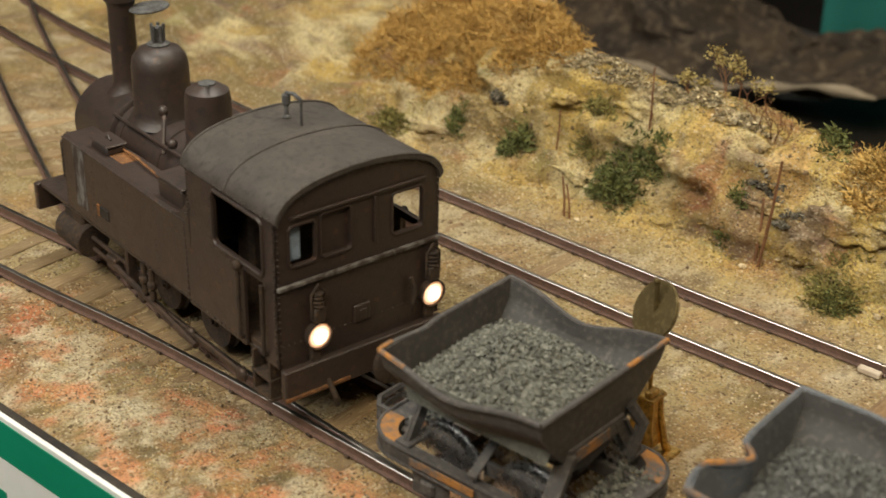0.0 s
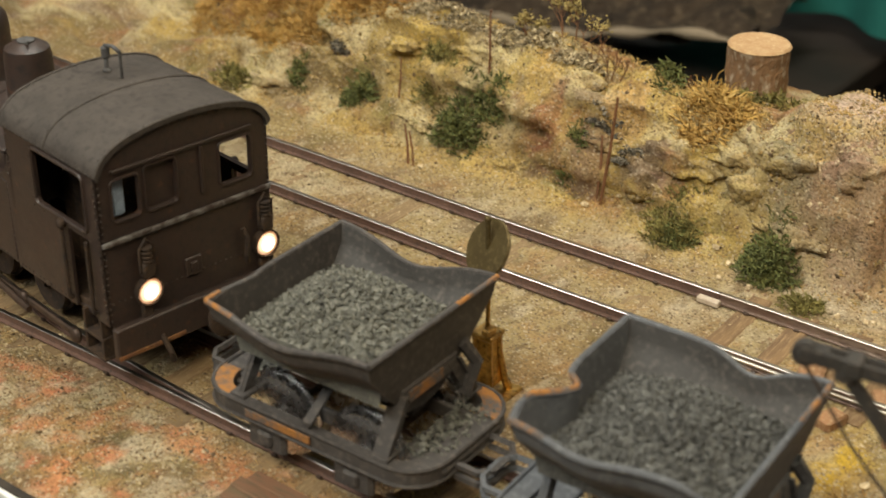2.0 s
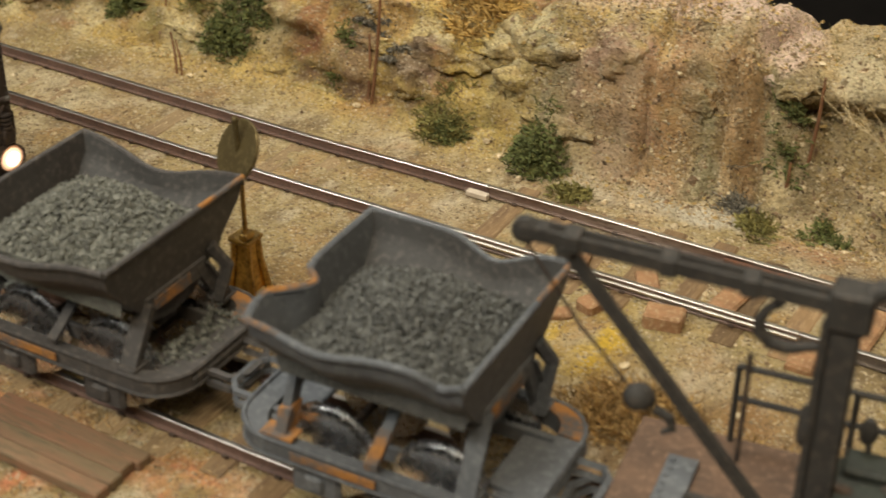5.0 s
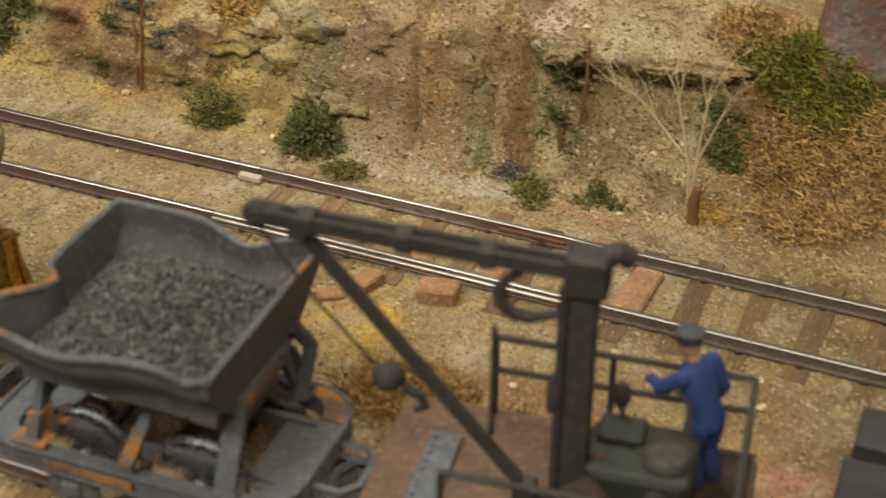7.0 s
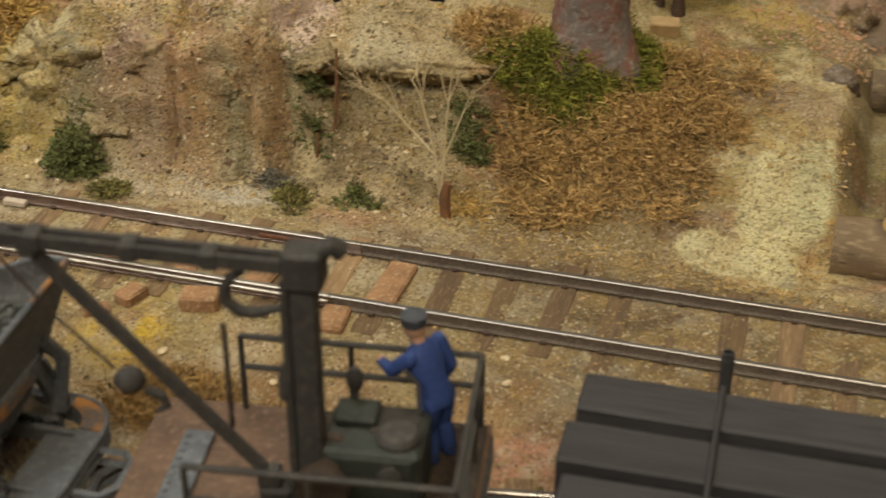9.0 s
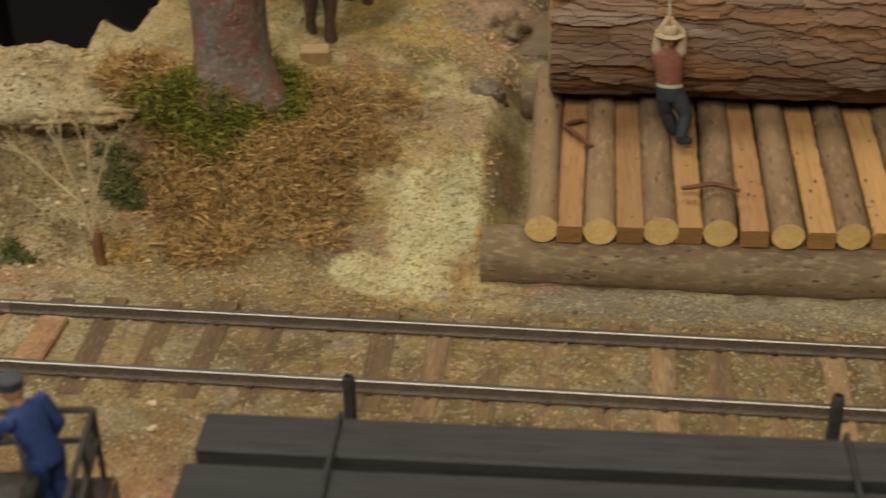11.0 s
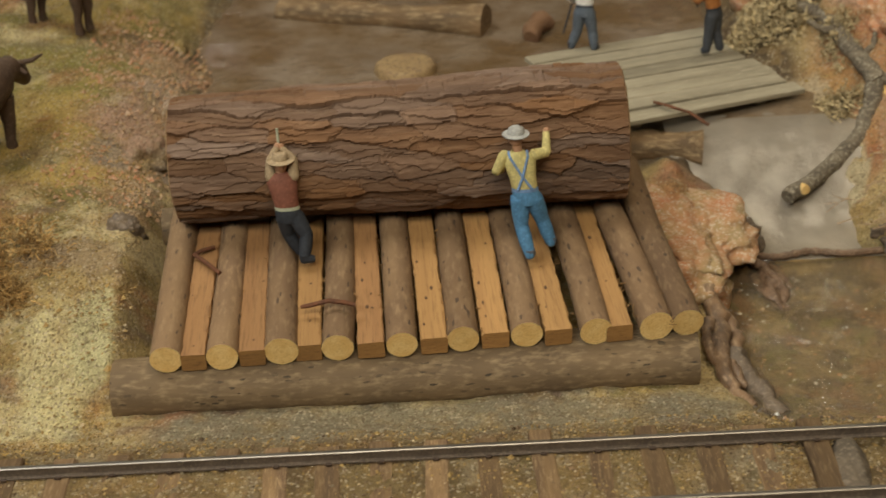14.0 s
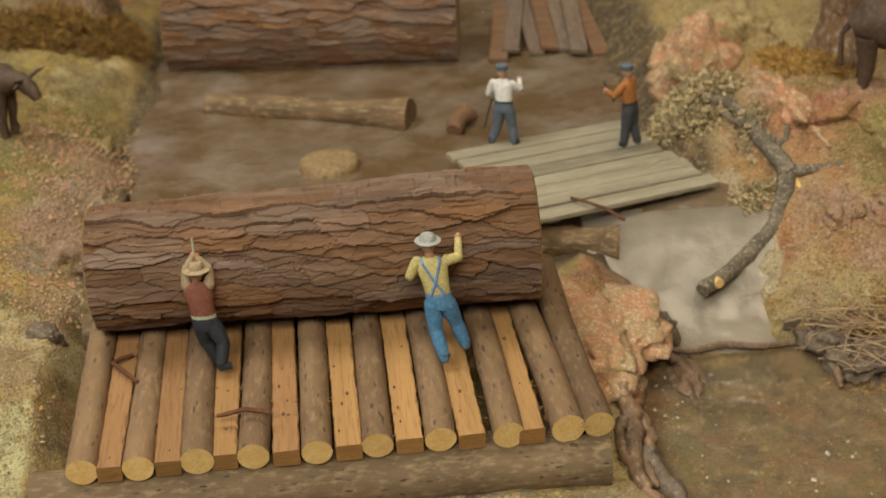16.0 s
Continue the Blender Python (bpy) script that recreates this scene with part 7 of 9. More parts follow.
# ---- switch signal ----
def build_signal():
    top = empty("disc_signal", at(-429.5, -67, 0), "brass disc signal on a thin rod beside the track", "signal")
    b = Geo().lathe([(5.4, -1), (4.4, 8), (4.0, 16), (4.6, 17.5)], 4, loc(0, 0, 0, 0, 0, 45))
    stand = part("stand", b, M_BRASS, top, "tarnished brass four-footed stand")
    for a in (45, 135, 225, 315):
        c, s = math.cos(radians(a)), math.sin(radians(a))
        part("foot", Geo().tube([(c * 8.0, s * 8.0, -5.5), (c * 6.4, s * 6.4, -1), (c * 4.4, s * 4.4, 10), (c * 3.9, s * 3.9, 17)], [1.6, 1.3, 1.1, 1.1], 6), M_BRASS, stand)
    part("cap_plate", Geo().box((0, 0, 18.3), (8.6, 8.6, 2.0), 0.5), M_BRASS, stand)
    part("crank_box", Geo().box((2, -2, 20.6), (3, 5, 2.6), 0.4), M_BRASS, stand)
    part("base_plate", Geo().box((0, 0, -5), (18, 18, 1.6), 0.4), M_BRASS, stand)
    part("rod", Geo().tube([(0, 0, 18), (0, 0, 40)], 0.8, 8), M_BRASS, top)
    d = Geo().lathe([(0.3, -0.7), (10.2, -0.7), (10.5, 0), (10.2, 0.7), (0.3, 0.7)], 36, loc(-0.6, 0, 49.8, 62, 0, -24))
    d.tube([(0, 0, 38), (-1, 0, 60.5)], 0.9, 8)
    d.blob((-1, 0, 60.6), (1.3, 1.3, 1.3), 8)
    part("disc", d, material("dull_brass_disc", (0.14, 0.105, 0.045), (0.10, 0.075, 0.035), (0.20, 0.15, 0.07), 8, 2, rough=0.5, metal=0.6, bump=0.2), top, "dull round brass disc", smooth=True)


build_signal()

# ---- the pond, the stream and what stands round them ----
def water_material(name, tint, rough, bump, size, foam=0.0, clear=1.0, froth=(0.30, 0.27, 0.225), spread=22):
    mat = bpy.data.materials.new(name)
    mat.use_nodes = True
    nt = mat.node_tree
    n, l = nt.nodes, nt.links
    b = n["Principled BSDF"]
    b.inputs["Base Color"].default_value = (*tint, 1)
    b.inputs["Roughness"].default_value = rough
    b.inputs["Transmission Weight"].default_value = clear
    b.inputs["IOR"].default_value = 1.33
    co = n.new("ShaderNodeTexCoord")
    t = n.new("ShaderNodeTexNoise")
    t.inputs["Scale"].default_value, t.inputs["Detail"].default_value, t.inputs["Roughness"].default_value = 1000 / size, 5, 0.6
    l.new(co.outputs["Object"], t.inputs["Vector"])
    bp = n.new("ShaderNodeBump")
    bp.inputs["Strength"].default_value, bp.inputs["Distance"].default_value = bump, 0.0035
    l.new(t.outputs["Fac"], bp.inputs["Height"])
    l.new(bp.outputs[0], b.inputs["Normal"])
    # ripples gather in patches
    t3 = n.new("ShaderNodeTexNoise")
    t3.inputs["Scale"].default_value, t3.inputs["Detail"].default_value = 1000 / (size * 6), 2
    l.new(co.outputs["Object"], t3.inputs["Vector"])
    r3 = n.new("ShaderNodeMapRange")
    r3.inputs["From Min"].default_value, r3.inputs["From Max"].default_value = 0.42, 0.68
    r3.inputs["To Min"].default_value, r3.inputs["To Max"].default_value = bump * 0.35, bump * 2.2
    l.new(t3.outputs["Fac"], r3.inputs["Value"])
    l.new(r3.outputs[0], bp.inputs["Strength"])
    if foam:
        t2 = n.new("ShaderNodeTexNoise")
        t2.inputs["Scale"].default_value, t2.inputs["Detail"].default_value, t2.inputs["Roughness"].default_value = 1000 / spread, 6, 0.62
        l.new(co.outputs["Object"], t2.inputs["Vector"])
        r = n.new("ShaderNodeMapRange")
        r.inputs["From Min"].default_value, r.inputs["From Max"].default_value, r.inputs["To Max"].default_value = (0.40 if spread < 55 else 0.0), (0.75 if spread < 55 else 1.0), foam
        r.inputs["To Min"].default_value = 0.0 if spread < 55 else 0.62
        l.new(t2.outputs["Fac"], r.inputs["Value"])
        d = n.new("ShaderNodeBsdfPrincipled")
        cr = n.new("ShaderNodeMix")
        cr.data_type = "RGBA"
        cr.inputs[6].default_value, cr.inputs[7].default_value = (*(v * 0.45 for v in froth), 1), (*(v * 1.55 for v in froth), 1)
        t4 = n.new("ShaderNodeTexNoise")
        t4.inputs["Scale"].default_value, t4.inputs["Detail"].default_value = 1000 / 26, 7
        l.new(co.outputs["Object"], t4.inputs["Vector"])
        l.new(t4.outputs["Fac"], cr.inputs[0])
        l.new(cr.outputs[2], d.inputs["Base Color"])
        d.inputs["Roughness"].default_value = 0.12 if spread < 55 else 0.24
        l.new(bp.outputs[0], d.inputs["Normal"])
        mx = n.new("ShaderNodeMixShader")
        l.new(r.outputs[0], mx.inputs[0])
        l.new(b.outputs[0], mx.inputs[1])
        l.new(d.outputs[0], mx.inputs[2])
        l.new(mx.outputs[0], n["Material Output"].inputs["Surface"])
    return mat


M_POND = water_material("brown_resin_pond", (0.165, 0.105, 0.052), 0.04, 0.45, 9, 0.8, 0.25, (0.29, 0.24, 0.19), 36)
M_STREAM = water_material("clear_shallow_stream", (0.60, 0.50, 0.34), 0.06, 0.10, 3.0, 0.16, 0.92)
M_RAPID = water_material("milky_rapid", (0.44, 0.37, 0.28), 0.10, 0.10, 2.4, 0.95, 0.85, (0.26, 0.228, 0.185), 58)


def water_sheet(name, xs, ys, zf, mat, label, inside=None):
    gx, gy = np.meshgrid(xs, ys)
    z = zf(gx, gy)
    w, h = len(xs), len(ys)
    me = bpy.data.meshes.new(name)
    a = (np.arange(h - 1)[:, None] * w + np.arange(w - 1)[None]).ravel()
    fs = np.stack([a, a + 1, a + 1 + w, a + w], -1)
    if inside is not None:
        fs = fs[inside(gx, gy).ravel()[fs].all(1)]
    me.from_pydata((np.stack([gx, gy, z], -1).reshape(-1, 3) * MM).tolist(), [], fs.tolist())
    me.materials.append(mat)
    me.polygons.foreach_set("use_smooth", [True] * len(me.polygons))
    ob = thing(name, me, None, Matrix(), label, "water", kind="structure")
    ob.visible_shadow = False
    return ob


water_sheet("water_pond", np.arange(-130, 215, 6.0), np.arange(228, 780, 6.0), lambda x, y: 12 + 0.5 * fbm(x, y, 28, 3, 70), M_POND, "still brown resin water of the log pond", lambda x, y: (x < 104) | (y > 268))
water_sheet("water_stream", np.arange(112, 420, 3.0), np.arange(58, 196, 3.0), lambda x, y: -21.5 + 0.5 * fbm(x, y, 12, 3, 71), M_STREAM, "clear shallow resin water over a brown bed")


def rapid(x, y):
    t = np.clip((y - 188) / 82, 0, 1)
    return -20.8 + 33.2 * (t * t * (3 - 2 * t)) * 0.985 + 0.6 * fbm(x, y, 7, 3, 72)


water_sheet("water_rapid", np.arange(128, 240, 2.0), np.arange(188, 275, 2.0), rapid, M_RAPID, "milky rushing water below the plank bridge", lambda x, y: (x > 131) & (x < 224 + 8 * fbm(x, y, 14, 3, 73)))

# plank platform over the outflow
M_PLANK = material("weathered_grey_plank", (0.34, 0.30, 0.215), (0.23, 0.20, 0.14), (0.42, 0.37, 0.27), 14, 1.4, rough=0.75, bump=0.4, bump_size=0.7, stretch=(0.12, 1.6, 1), random_value=0.14)


def build_raft():
    top = empty("plank_platform", at(137.5, 305.7, 21.6, 3.6, 2.4, 22.6), "weathered grey plank platform at the pond outflow", "platform")
    rr = random.Random(8)
    for k in range(8):
        length = 106 + rr.uniform(-3, 3)
        sh = rr.uniform(-1.5, 1.5) - (k - 3.5) * 0.7 - 1
        part("plank", Geo().box((sh, -37.5 + 10.7 * k, rr.uniform(-0.35, 0.35)), (length, 9.5, 2.6), 0.35), M_PLANK, top, m=pose(0, 0, 0, 0, 0, rr.uniform(-0.5, 0.5)))
    for x in (-36, 34):
        part("bearer", Geo().box((x, 0, -3.6), (6, 74, 4.8), 0.5), M_PLANK, top)
    thing("thin_stick", Geo().tube([(127, 266, 24.2), (132, 262, 24.0), (142, 255, 22.8), (150, 248, 19)], 0.8, 6), M_RUST, Matrix(), "thin dark twig lying across the planks", "twig")


build_raft()
M_DRIFT = material("ochre_driftwood", (0.24, 0.15, 0.075), (0.12, 0.08, 0.045), (0.37, 0.27, 0.15), 9, 1.8, rough=0.75, bump=1.0, bump_size=1.0, stretch=(0.25, 1, 1))
bark_log("saw_log", 182, 30, M_BARK_BIG, 77, at(-91.5, 542, 34, 0, 0, -5.0), "red-brown saw log floating in the pond", depth=1.5, plate=(20, 4.6))


def split_log(m, length, w, h, seed, label, mat=M_DRIFT):
    rr = random.Random(seed)
    g = Geo()
    rings = []
    for i in range(15):
        t = i / 14
        k = 0.75 + 0.35 * t + 0.12 * math.sin(7 * t)
        rings.append([(length * t, w * k * math.cos(2 * math.pi * q / 14) * rr.uniform(0.92, 1.06) + 2 * math.sin(3 * t), h * k * math.sin(2 * math.pi * q / 14) * rr.uniform(0.9, 1.08)) for q in range(14)])
    g.rings(rings)
    return thing("drift_log", g, mat, m, label, "log", "floating logs", smooth=True)


split_log(at(-63, 449, 14, 0, -1.5, -21), 126, 9, 8.5, 3, "pale split log floating in the pond")
split_log(at(108, 256, 6, 0, 3, -8), 40, 9, 9, 4, "broken driftwood trunk lying under the platform")
split_log(at(164, 270, 3, 20, 3, 12), 32, 10, 9, 6, "brown driftwood lump under the platform")
split_log(at(78, 385, 14, 0, -15, 60), 17, 6, 6, 7, "short brown log butt in the water", M_BARK_PLAIN)
stump_g = Geo().lathe([(17.5, -4), (16.5, 3), (15.6, 5.6), (14.4, 6.6), (10, 6.9), (6, 6.6), (2, 6.9)], 28, loc())
stump_g.v = [(x * (1 + 0.10 * noise.noise(Vector((x, y, 0)) * 0.09)), y * (1 + 0.12 * noise.noise(Vector((y, x, 3)) * 0.09)), z + 0.5 * noise.noise(Vector((x, y, 9)) * 0.4)) for x, y, z in stump_g.v]
M_STUMPTOP = material("pale_weathered_stump", (0.36, 0.25, 0.12), (0.26, 0.17, 0.085), (0.13, 0.085, 0.05), 8, 2.0, rough=0.6, bump=0.8, bump_size=1.2, contrast=0.4)
thing("sunken_stump", stump_g, M_STUMPTOP, at(10, 352, 10), "pale sunken stump just breaking the water", "stump", smooth=True)
M_PALEWOOD = material("pale_yellow_split_wood", (0.52, 0.40, 0.16), (0.40, 0.29, 0.11), size=9, rough=0.8, bump=0.4, stretch=(1.6, 0.15, 1))
M_SHORE = material("grey_brown_split_board", (0.17, 0.12, 0.085), (0.11, 0.08, 0.06), (0.25, 0.19, 0.14), 14, 1.4, rough=0.75, bump=0.4, bump_size=0.7, stretch=(1.6, 0.12, 1), random_value=0.2)
# split boards piled at the far shore
for k in range(7):
    x0 = 118 + 9.5 * k
    g = Geo().box((0, 0, 0), (rnd.uniform(9, 12), rnd.uniform(75, 100), 3.5), 0.5)
    thing("split_board", g, M_SHORE if k % 3 else M_BARK_PLAIN, at(x0, 545 + rnd.uniform(-6, 6), 18 + 2.5 * (k % 2), 6, rnd.uniform(-8, 8), rnd.uniform(-9, 9)), "rough split board leaning at the pond shore", "board", "boards at the pond")

figure("painted figurine in white shirt with a pole on the platform", at(101.5, 335, 25.6, 0, 0, -20), [M_SKIN, P_GREYB, P_WHITE, P_WHITE, P_GREYB, P_DARK, P_DARK],
       (0.5, 0, 20.5), (-0.5, 2, 31), (-1.0, 3, 38.5),
       [((-2, 0, 19.5), (-3.5, 0.5, 10), (-6.5, -0.5, 1.6), (-8, 2.5, 1)), ((2.6, 0, 19.5), (4.2, 1, 10), (5.5, 0, 1.6), (6.5, 3, 1))],
       [((-5.6, 2, 32.5), (-8.5, 3, 26), (-7, 8, 22)), ((4.6, 2, 32.5), (8.0, 4, 29), (6.5, 9, 33))], hat="cap", stick=[(-6, 9, 30), (-9, 7, 18), (-12, 5, 6)])
figure("painted figurine in orange shirt standing on the platform", at(166, 328, 23.8, 0, 0, 50), [M_SKIN, P_CAP, P_ORANGE, P_ORANGE, P_GREYB, P_DARK, P_DARK],
       (0, 0, 20.5), (-0.5, 1.5, 31.5), (-0.5, 2, 39.5),
       [((-2.2, 0, 19.5), (-2.6, 1, 10), (-3.2, 1.5, 1.6), (-4.6, 4, 1)), ((2.2, 0, 19.5), (2.8, 0, 10), (3.2, -2.5, 1.6), (4.2, 0, 1))],
       [((-5.4, 1.5, 33), (-7.5, 5, 28), (-9.5, 9, 31)), ((4.8, 1.5, 33), (6.4, 4, 27), (-2.0, 8, 26))], hat="cap", stick=[(-10, 10, 36), (-6, 6, 24)])

thing("split_board", Geo().box((0, 0, 0), (13, 30, 5), 0.8), M_PALEWOOD, at(216, 490, 24, 10, 0, -38), "pale yellow split board on the far bank", "board", "boards at the pond")

# figurines of draught oxen and a bear-like dark animal: plain shapes
M_OX = material("dark_brown_figurine_paint", (0.10, 0.062, 0.040), (0.065, 0.042, 0.03), (0.15, 0.10, 0.07), 8, 2, rough=0.65, bump=0.3, bump_size=1.0)


def ox(m, label, s=1.0):
    g = Geo()
    g.tube([(-27, 0, 33), (-22, 0, 36), (-8, 0, 34), (8, 0, 35), (20, 0, 37), (27, 0, 35)], [5, 10, 11.5, 11.5, 10.5, 6], 16)
    for x in (-21, 17):
        for y in (-5, 5):
            g.tube([(x, y, 30), (x + 1.0, y, 16), (x - 0.5, y, 8), (x, y, 0)], [5.0, 3.2, 2.5, 3.2], 10)
    g.tube([(24, 0, 37), (33, 0, 38), (40, 0, 33), (45, 0, 27)], [7.5, 6.0, 5.2, 3.2], 12)
    for y in (-1, 1):
        g.tube([(37, 3 * y, 39), (37, 11 * y, 41), (41, 15 * y, 43)], [1.6, 1.2, 0.5], 8)
        g.tube([(35, 4 * y, 37), (34, 9 * y, 35)], [1.8, 0.7], 6)
    g.tube([(-27, 0, 36), (-31, 0, 30), (-31, 0, 16)], [1.6, 1.0, 1.4], 6)
    g.v = [(x * s, y * s, z * s) for x, y, z in g.v]
    return thing("ox_figurine", g, M_OX, m, label, "figurine", "ox figurines", smooth=True)


ox(at(-176, 221, 28.0, 0, 0, 72), "grey-brown model ox standing on the grass", 0.93)
ox(at(-204, 243, 33, 0, 0, 80), "dark brown model ox beside its yoke mate", 0.85)
ox(at(-167, 363, ground_z(-167, 363) - 0.5, 0, 0, -28), "brown horned model ox near the pond", 0.8)
ox(at(310, 322, ground_z(290, 322) - 0.5, 0, 0, -14), "dark model ox on the rocky bank", 1.2)

# branch hanging over the stream
M_BRANCH = material("lichened_grey_branch", (0.19, 0.155, 0.11), (0.10, 0.08, 0.06), (0.38, 0.34, 0.25), 7, 1.6, rough=0.9, bump=0.8, bump_size=1.0)


def build_branch():
    top = empty("dead_branch", Matrix(), "grey lichened dead branch reaching into the stream", "branch")
    rr = random.Random(6)
    def wob(pts, r):
        pts = smooth3(pts, 5)
        return [p + Vector((rr.uniform(-0.5, 0.5), rr.uniform(-0.5, 0.5), rr.uniform(-0.4, 0.4))) for p in pts], [r[0] + (r[1] - r[0]) * k / (len(pts) - 1) + rr.uniform(-0.25, 0.25) for k in range(len(pts))]
    for name, pts, r in (("limb", [(209, 346, 39), (219, 341, 38), (225, 333, 36), (229.5, 306, 31), (234, 284, 27), (235, 276, 25)], (3.6, 5.0)),
                         ("limb", [(235, 278, 25), (231, 269, 16), (224, 257, 8), (212, 244, 2), (197, 230, -2), (181, 216, -4)], (4.6, 3.7)),
                         ("limb", [(234, 277, 25), (247, 277, 26), (262, 277, 27)], (3.6, 1.9)),
                         ("limb", [(227, 322, 34), (219, 319, 36), (212, 322, 40)], (2.4, 1.4)),
                         ("limb", [(232, 296, 28), (239, 300, 34), (241, 304, 39)], (2.0, 1.0))):
        p, q = wob(pts, r)
        part(name, Geo().tube(p, q, 14), M_BRANCH, top, smooth=True)
    part("cut_stub", Geo().tube([(188, 221, -2), (189, 217, -1.5)], [2.5, 2.2], 12), M_END, top, "pale cut end of a side shoot")
    part("cut_stub", Geo().tube([(238, 276, 22), (239.5, 270, 19)], [1.9, 1.7], 12), M_END, top, "orange cut end of a side shoot")


def smooth3(pts, n):
    p = [Vector(q) for q in pts]
    p = [2 * p[0] - p[1]] + p + [2 * p[-1] - p[-2]]
    out = []
    for i in range(1, len(p) - 2):
        for k in range(n):
            t = k / n
            out.append(0.5 * (2 * p[i] + (p[i + 1] - p[i - 1]) * t + (2 * p[i - 1] - 5 * p[i] + 4 * p[i + 1] - p[i + 2]) * t * t + (3 * p[i] - p[i - 1] - 3 * p[i + 1] + p[i + 2]) * t**3))
    return out + [p[-2]]


build_branch()

# a low timber sill across the stream, roots and rocks
M_SILL = material("wet_brown_root", (0.20, 0.125, 0.078), (0.11, 0.07, 0.046), (0.30, 0.21, 0.14), 6, 1.2, rough=0.35, bump=0.6, bump_size=0.8)
M_ROOT = material("brown_gnarled_root", (0.25, 0.155, 0.088), (0.11, 0.076, 0.054), (0.36, 0.25, 0.155), 7, 1.6, rough=0.35, bump=0.9, bump_size=1.4, stretch=(1, 0.4, 1))
M_ROCK = material("orange_red_rock", (0.48, 0.215, 0.11), (0.36, 0.26, 0.13), (0.58, 0.42, 0.29), 13, 2.4, rough=0.9, bump=1.0, bump_size=1.6, contrast=0.3, speck=(0.52, 0.42, 0.31), speck_size=0.9, speck_at=0.88)
M_DARKROCK = material("dark_wet_rock", (0.17, 0.128, 0.09), (0.095, 0.073, 0.055), (0.27, 0.205, 0.145), 8, 1.6, rough=0.45, bump=0.8, bump_size=1.2)
M_CULVERT = material("grey_brown_stone", (0.16, 0.125, 0.088), (0.10, 0.08, 0.058), (0.23, 0.185, 0.135), 8, 1.6, rough=0.8, bump=0.8, bump_size=1.2)
p_ = smooth3([(157, 190.5, -18.5), (172, 188.5, -19), (186, 191, -18.5), (200, 188, -18.8), (217, 189, -18.5)], 6)
thing("stream_sill", Geo().tube(p_, [1.6 + 0.4 * math.sin(3 * k) for k in range(len(p_))], 8), M_SILL, Matrix(), "thin wet root lying across the stream", "root", smooth=True)
for k, (r0, mat_, pts) in enumerate((
        (4.4, M_ROOT, [(131, 142, -8), (133, 124, -12), (130, 106, -15), (131, 90, -18), (138, 76, -21)]), (3.0, M_ROOT, [(136, 134, -13), (139, 118, -16), (135, 103, -17), (137, 90, -20)]),
        (5.0, M_DARKROCK, [(136, 108, -18), (141, 92, -21), (149, 74, -24)]), (2.6, M_SILL, [(159, 189, -18), (163, 180, -20), (168, 166, -21.5), (166, 150, -23)]),
        (2.6, M_ROOT, [(246, 200, -8), (238, 182, -13), (230, 168, -17), (227, 152, -21)]), (2.0, M_ROOT, [(226, 196, -12), (224, 182, -15), (230, 172, -17), (228, 160, -20)]),
        (2.6, M_ROOT, [(128, 122, -10), (126, 108, -13), (129, 94, -17)]))):
    q_ = smooth3(pts, 6)
    rr_ = random.Random(k)
    thing("driftwood_root", Geo().tube([p + Vector((rr_.uniform(-1, 1), rr_.uniform(-1, 1), 0)) for p in q_], [max(0.8, r0 * (1 - 0.45 * i / len(q_)) + rr_.uniform(-0.18, 0.18) * r0) for i in range(len(q_))], 9), mat_, Matrix(), "gnarled wet driftwood root on the stream bank", "root", "roots at the stream", smooth=True)


def rock(x, y, z, r, seed, mat, label, rough=0.42, name="rock", category="rock", group="rocks of the stream bank", rz=0):
    bm = bmesh.new()
    bmesh.ops.create_icosphere(bm, subdivisions=5 if max(r) > 25 else 4, radius=1.0)
    off = Vector((seed * 3.1, seed * 1.7, seed * 0.9))
    for v in bm.verts:
        d = noise.fractal(v.co * 1.3 + off, 0.7, 2.1, 6) * rough + 0.25 * noise.noise(v.co * 0.8 + off) + 0.09 * abs(noise.noise(v.co * 5.0 + off)) + 0.035 * noise.noise(v.co * 13.0 + off)
        f_ = 1 + d
        v.co = Vector((v.co.x * r[0] * f_, v.co.y * r[1] * f_, v.co.z * r[2] * f_)) * MM
    me = bpy.data.meshes.new("rock")
    bm.to_mesh(me)
    bm.free()
    me.polygons.foreach_set("use_smooth", [True] * len(me.polygons))
    if mat is None:
        ca = me.color_attributes.new("cover", "FLOAT_COLOR", "POINT")
        co = np.empty(len(me.vertices) * 3)
        me.vertices.foreach_get("co", co)
        co = co.reshape(-1, 3) * 1000
        cc = np.ones((len(co), 4))
        cc[:, :3] = cover(co[:, 0] + x, co[:, 1] + y + 0.5 * co[:, 2])
        ca.data.foreach_set("color", cc.ravel())
    me.materials.append(mat or M_GROUND)
    return thing(name, me, None, at(x, y, z, 0, 0, rz), label, category, group)


rock(132, 190, -6, (22, 40, 13), 2, M_ROCK, "orange-red rough rock beside the log deck", 0.34)
rock(126, 158, -10, (15, 24, 12), 3, M_ROCK, "orange-red rough rock beside the log deck")
rock(229, 184, -17, (9, 17, 7), 63, M_DARKROCK, "dark wet bark and stones at the bank", 0.75)
rock(241, 168, -19, (12, 12, 6), 64, M_DARKROCK, "dark wet bark and stones at the bank", 0.75)
rock(222, 200, -17, (8, 7, 6), 65, M_DARKROCK, "dark wet bark and stones at the bank", 0.6)
rock(164, 172, -23, (6, 16, 3.0), 66, M_SILL, "flat purple-brown bark piece lying in the water", 0.6)
rock(160, 203, -17, (8, 9, 8), 4, M_DARKROCK, "dark wet rock at the water edge")
rock(216, 404, 30, (27, 24, 34), 5, M_ROCK, "large orange-red rock behind the pond outflow", 0.3)
rock(247, 338, 34, (9, 44, 13), 61, M_ROCK, "orange-red ridge of rock along the bank", 0.45, rz=10)
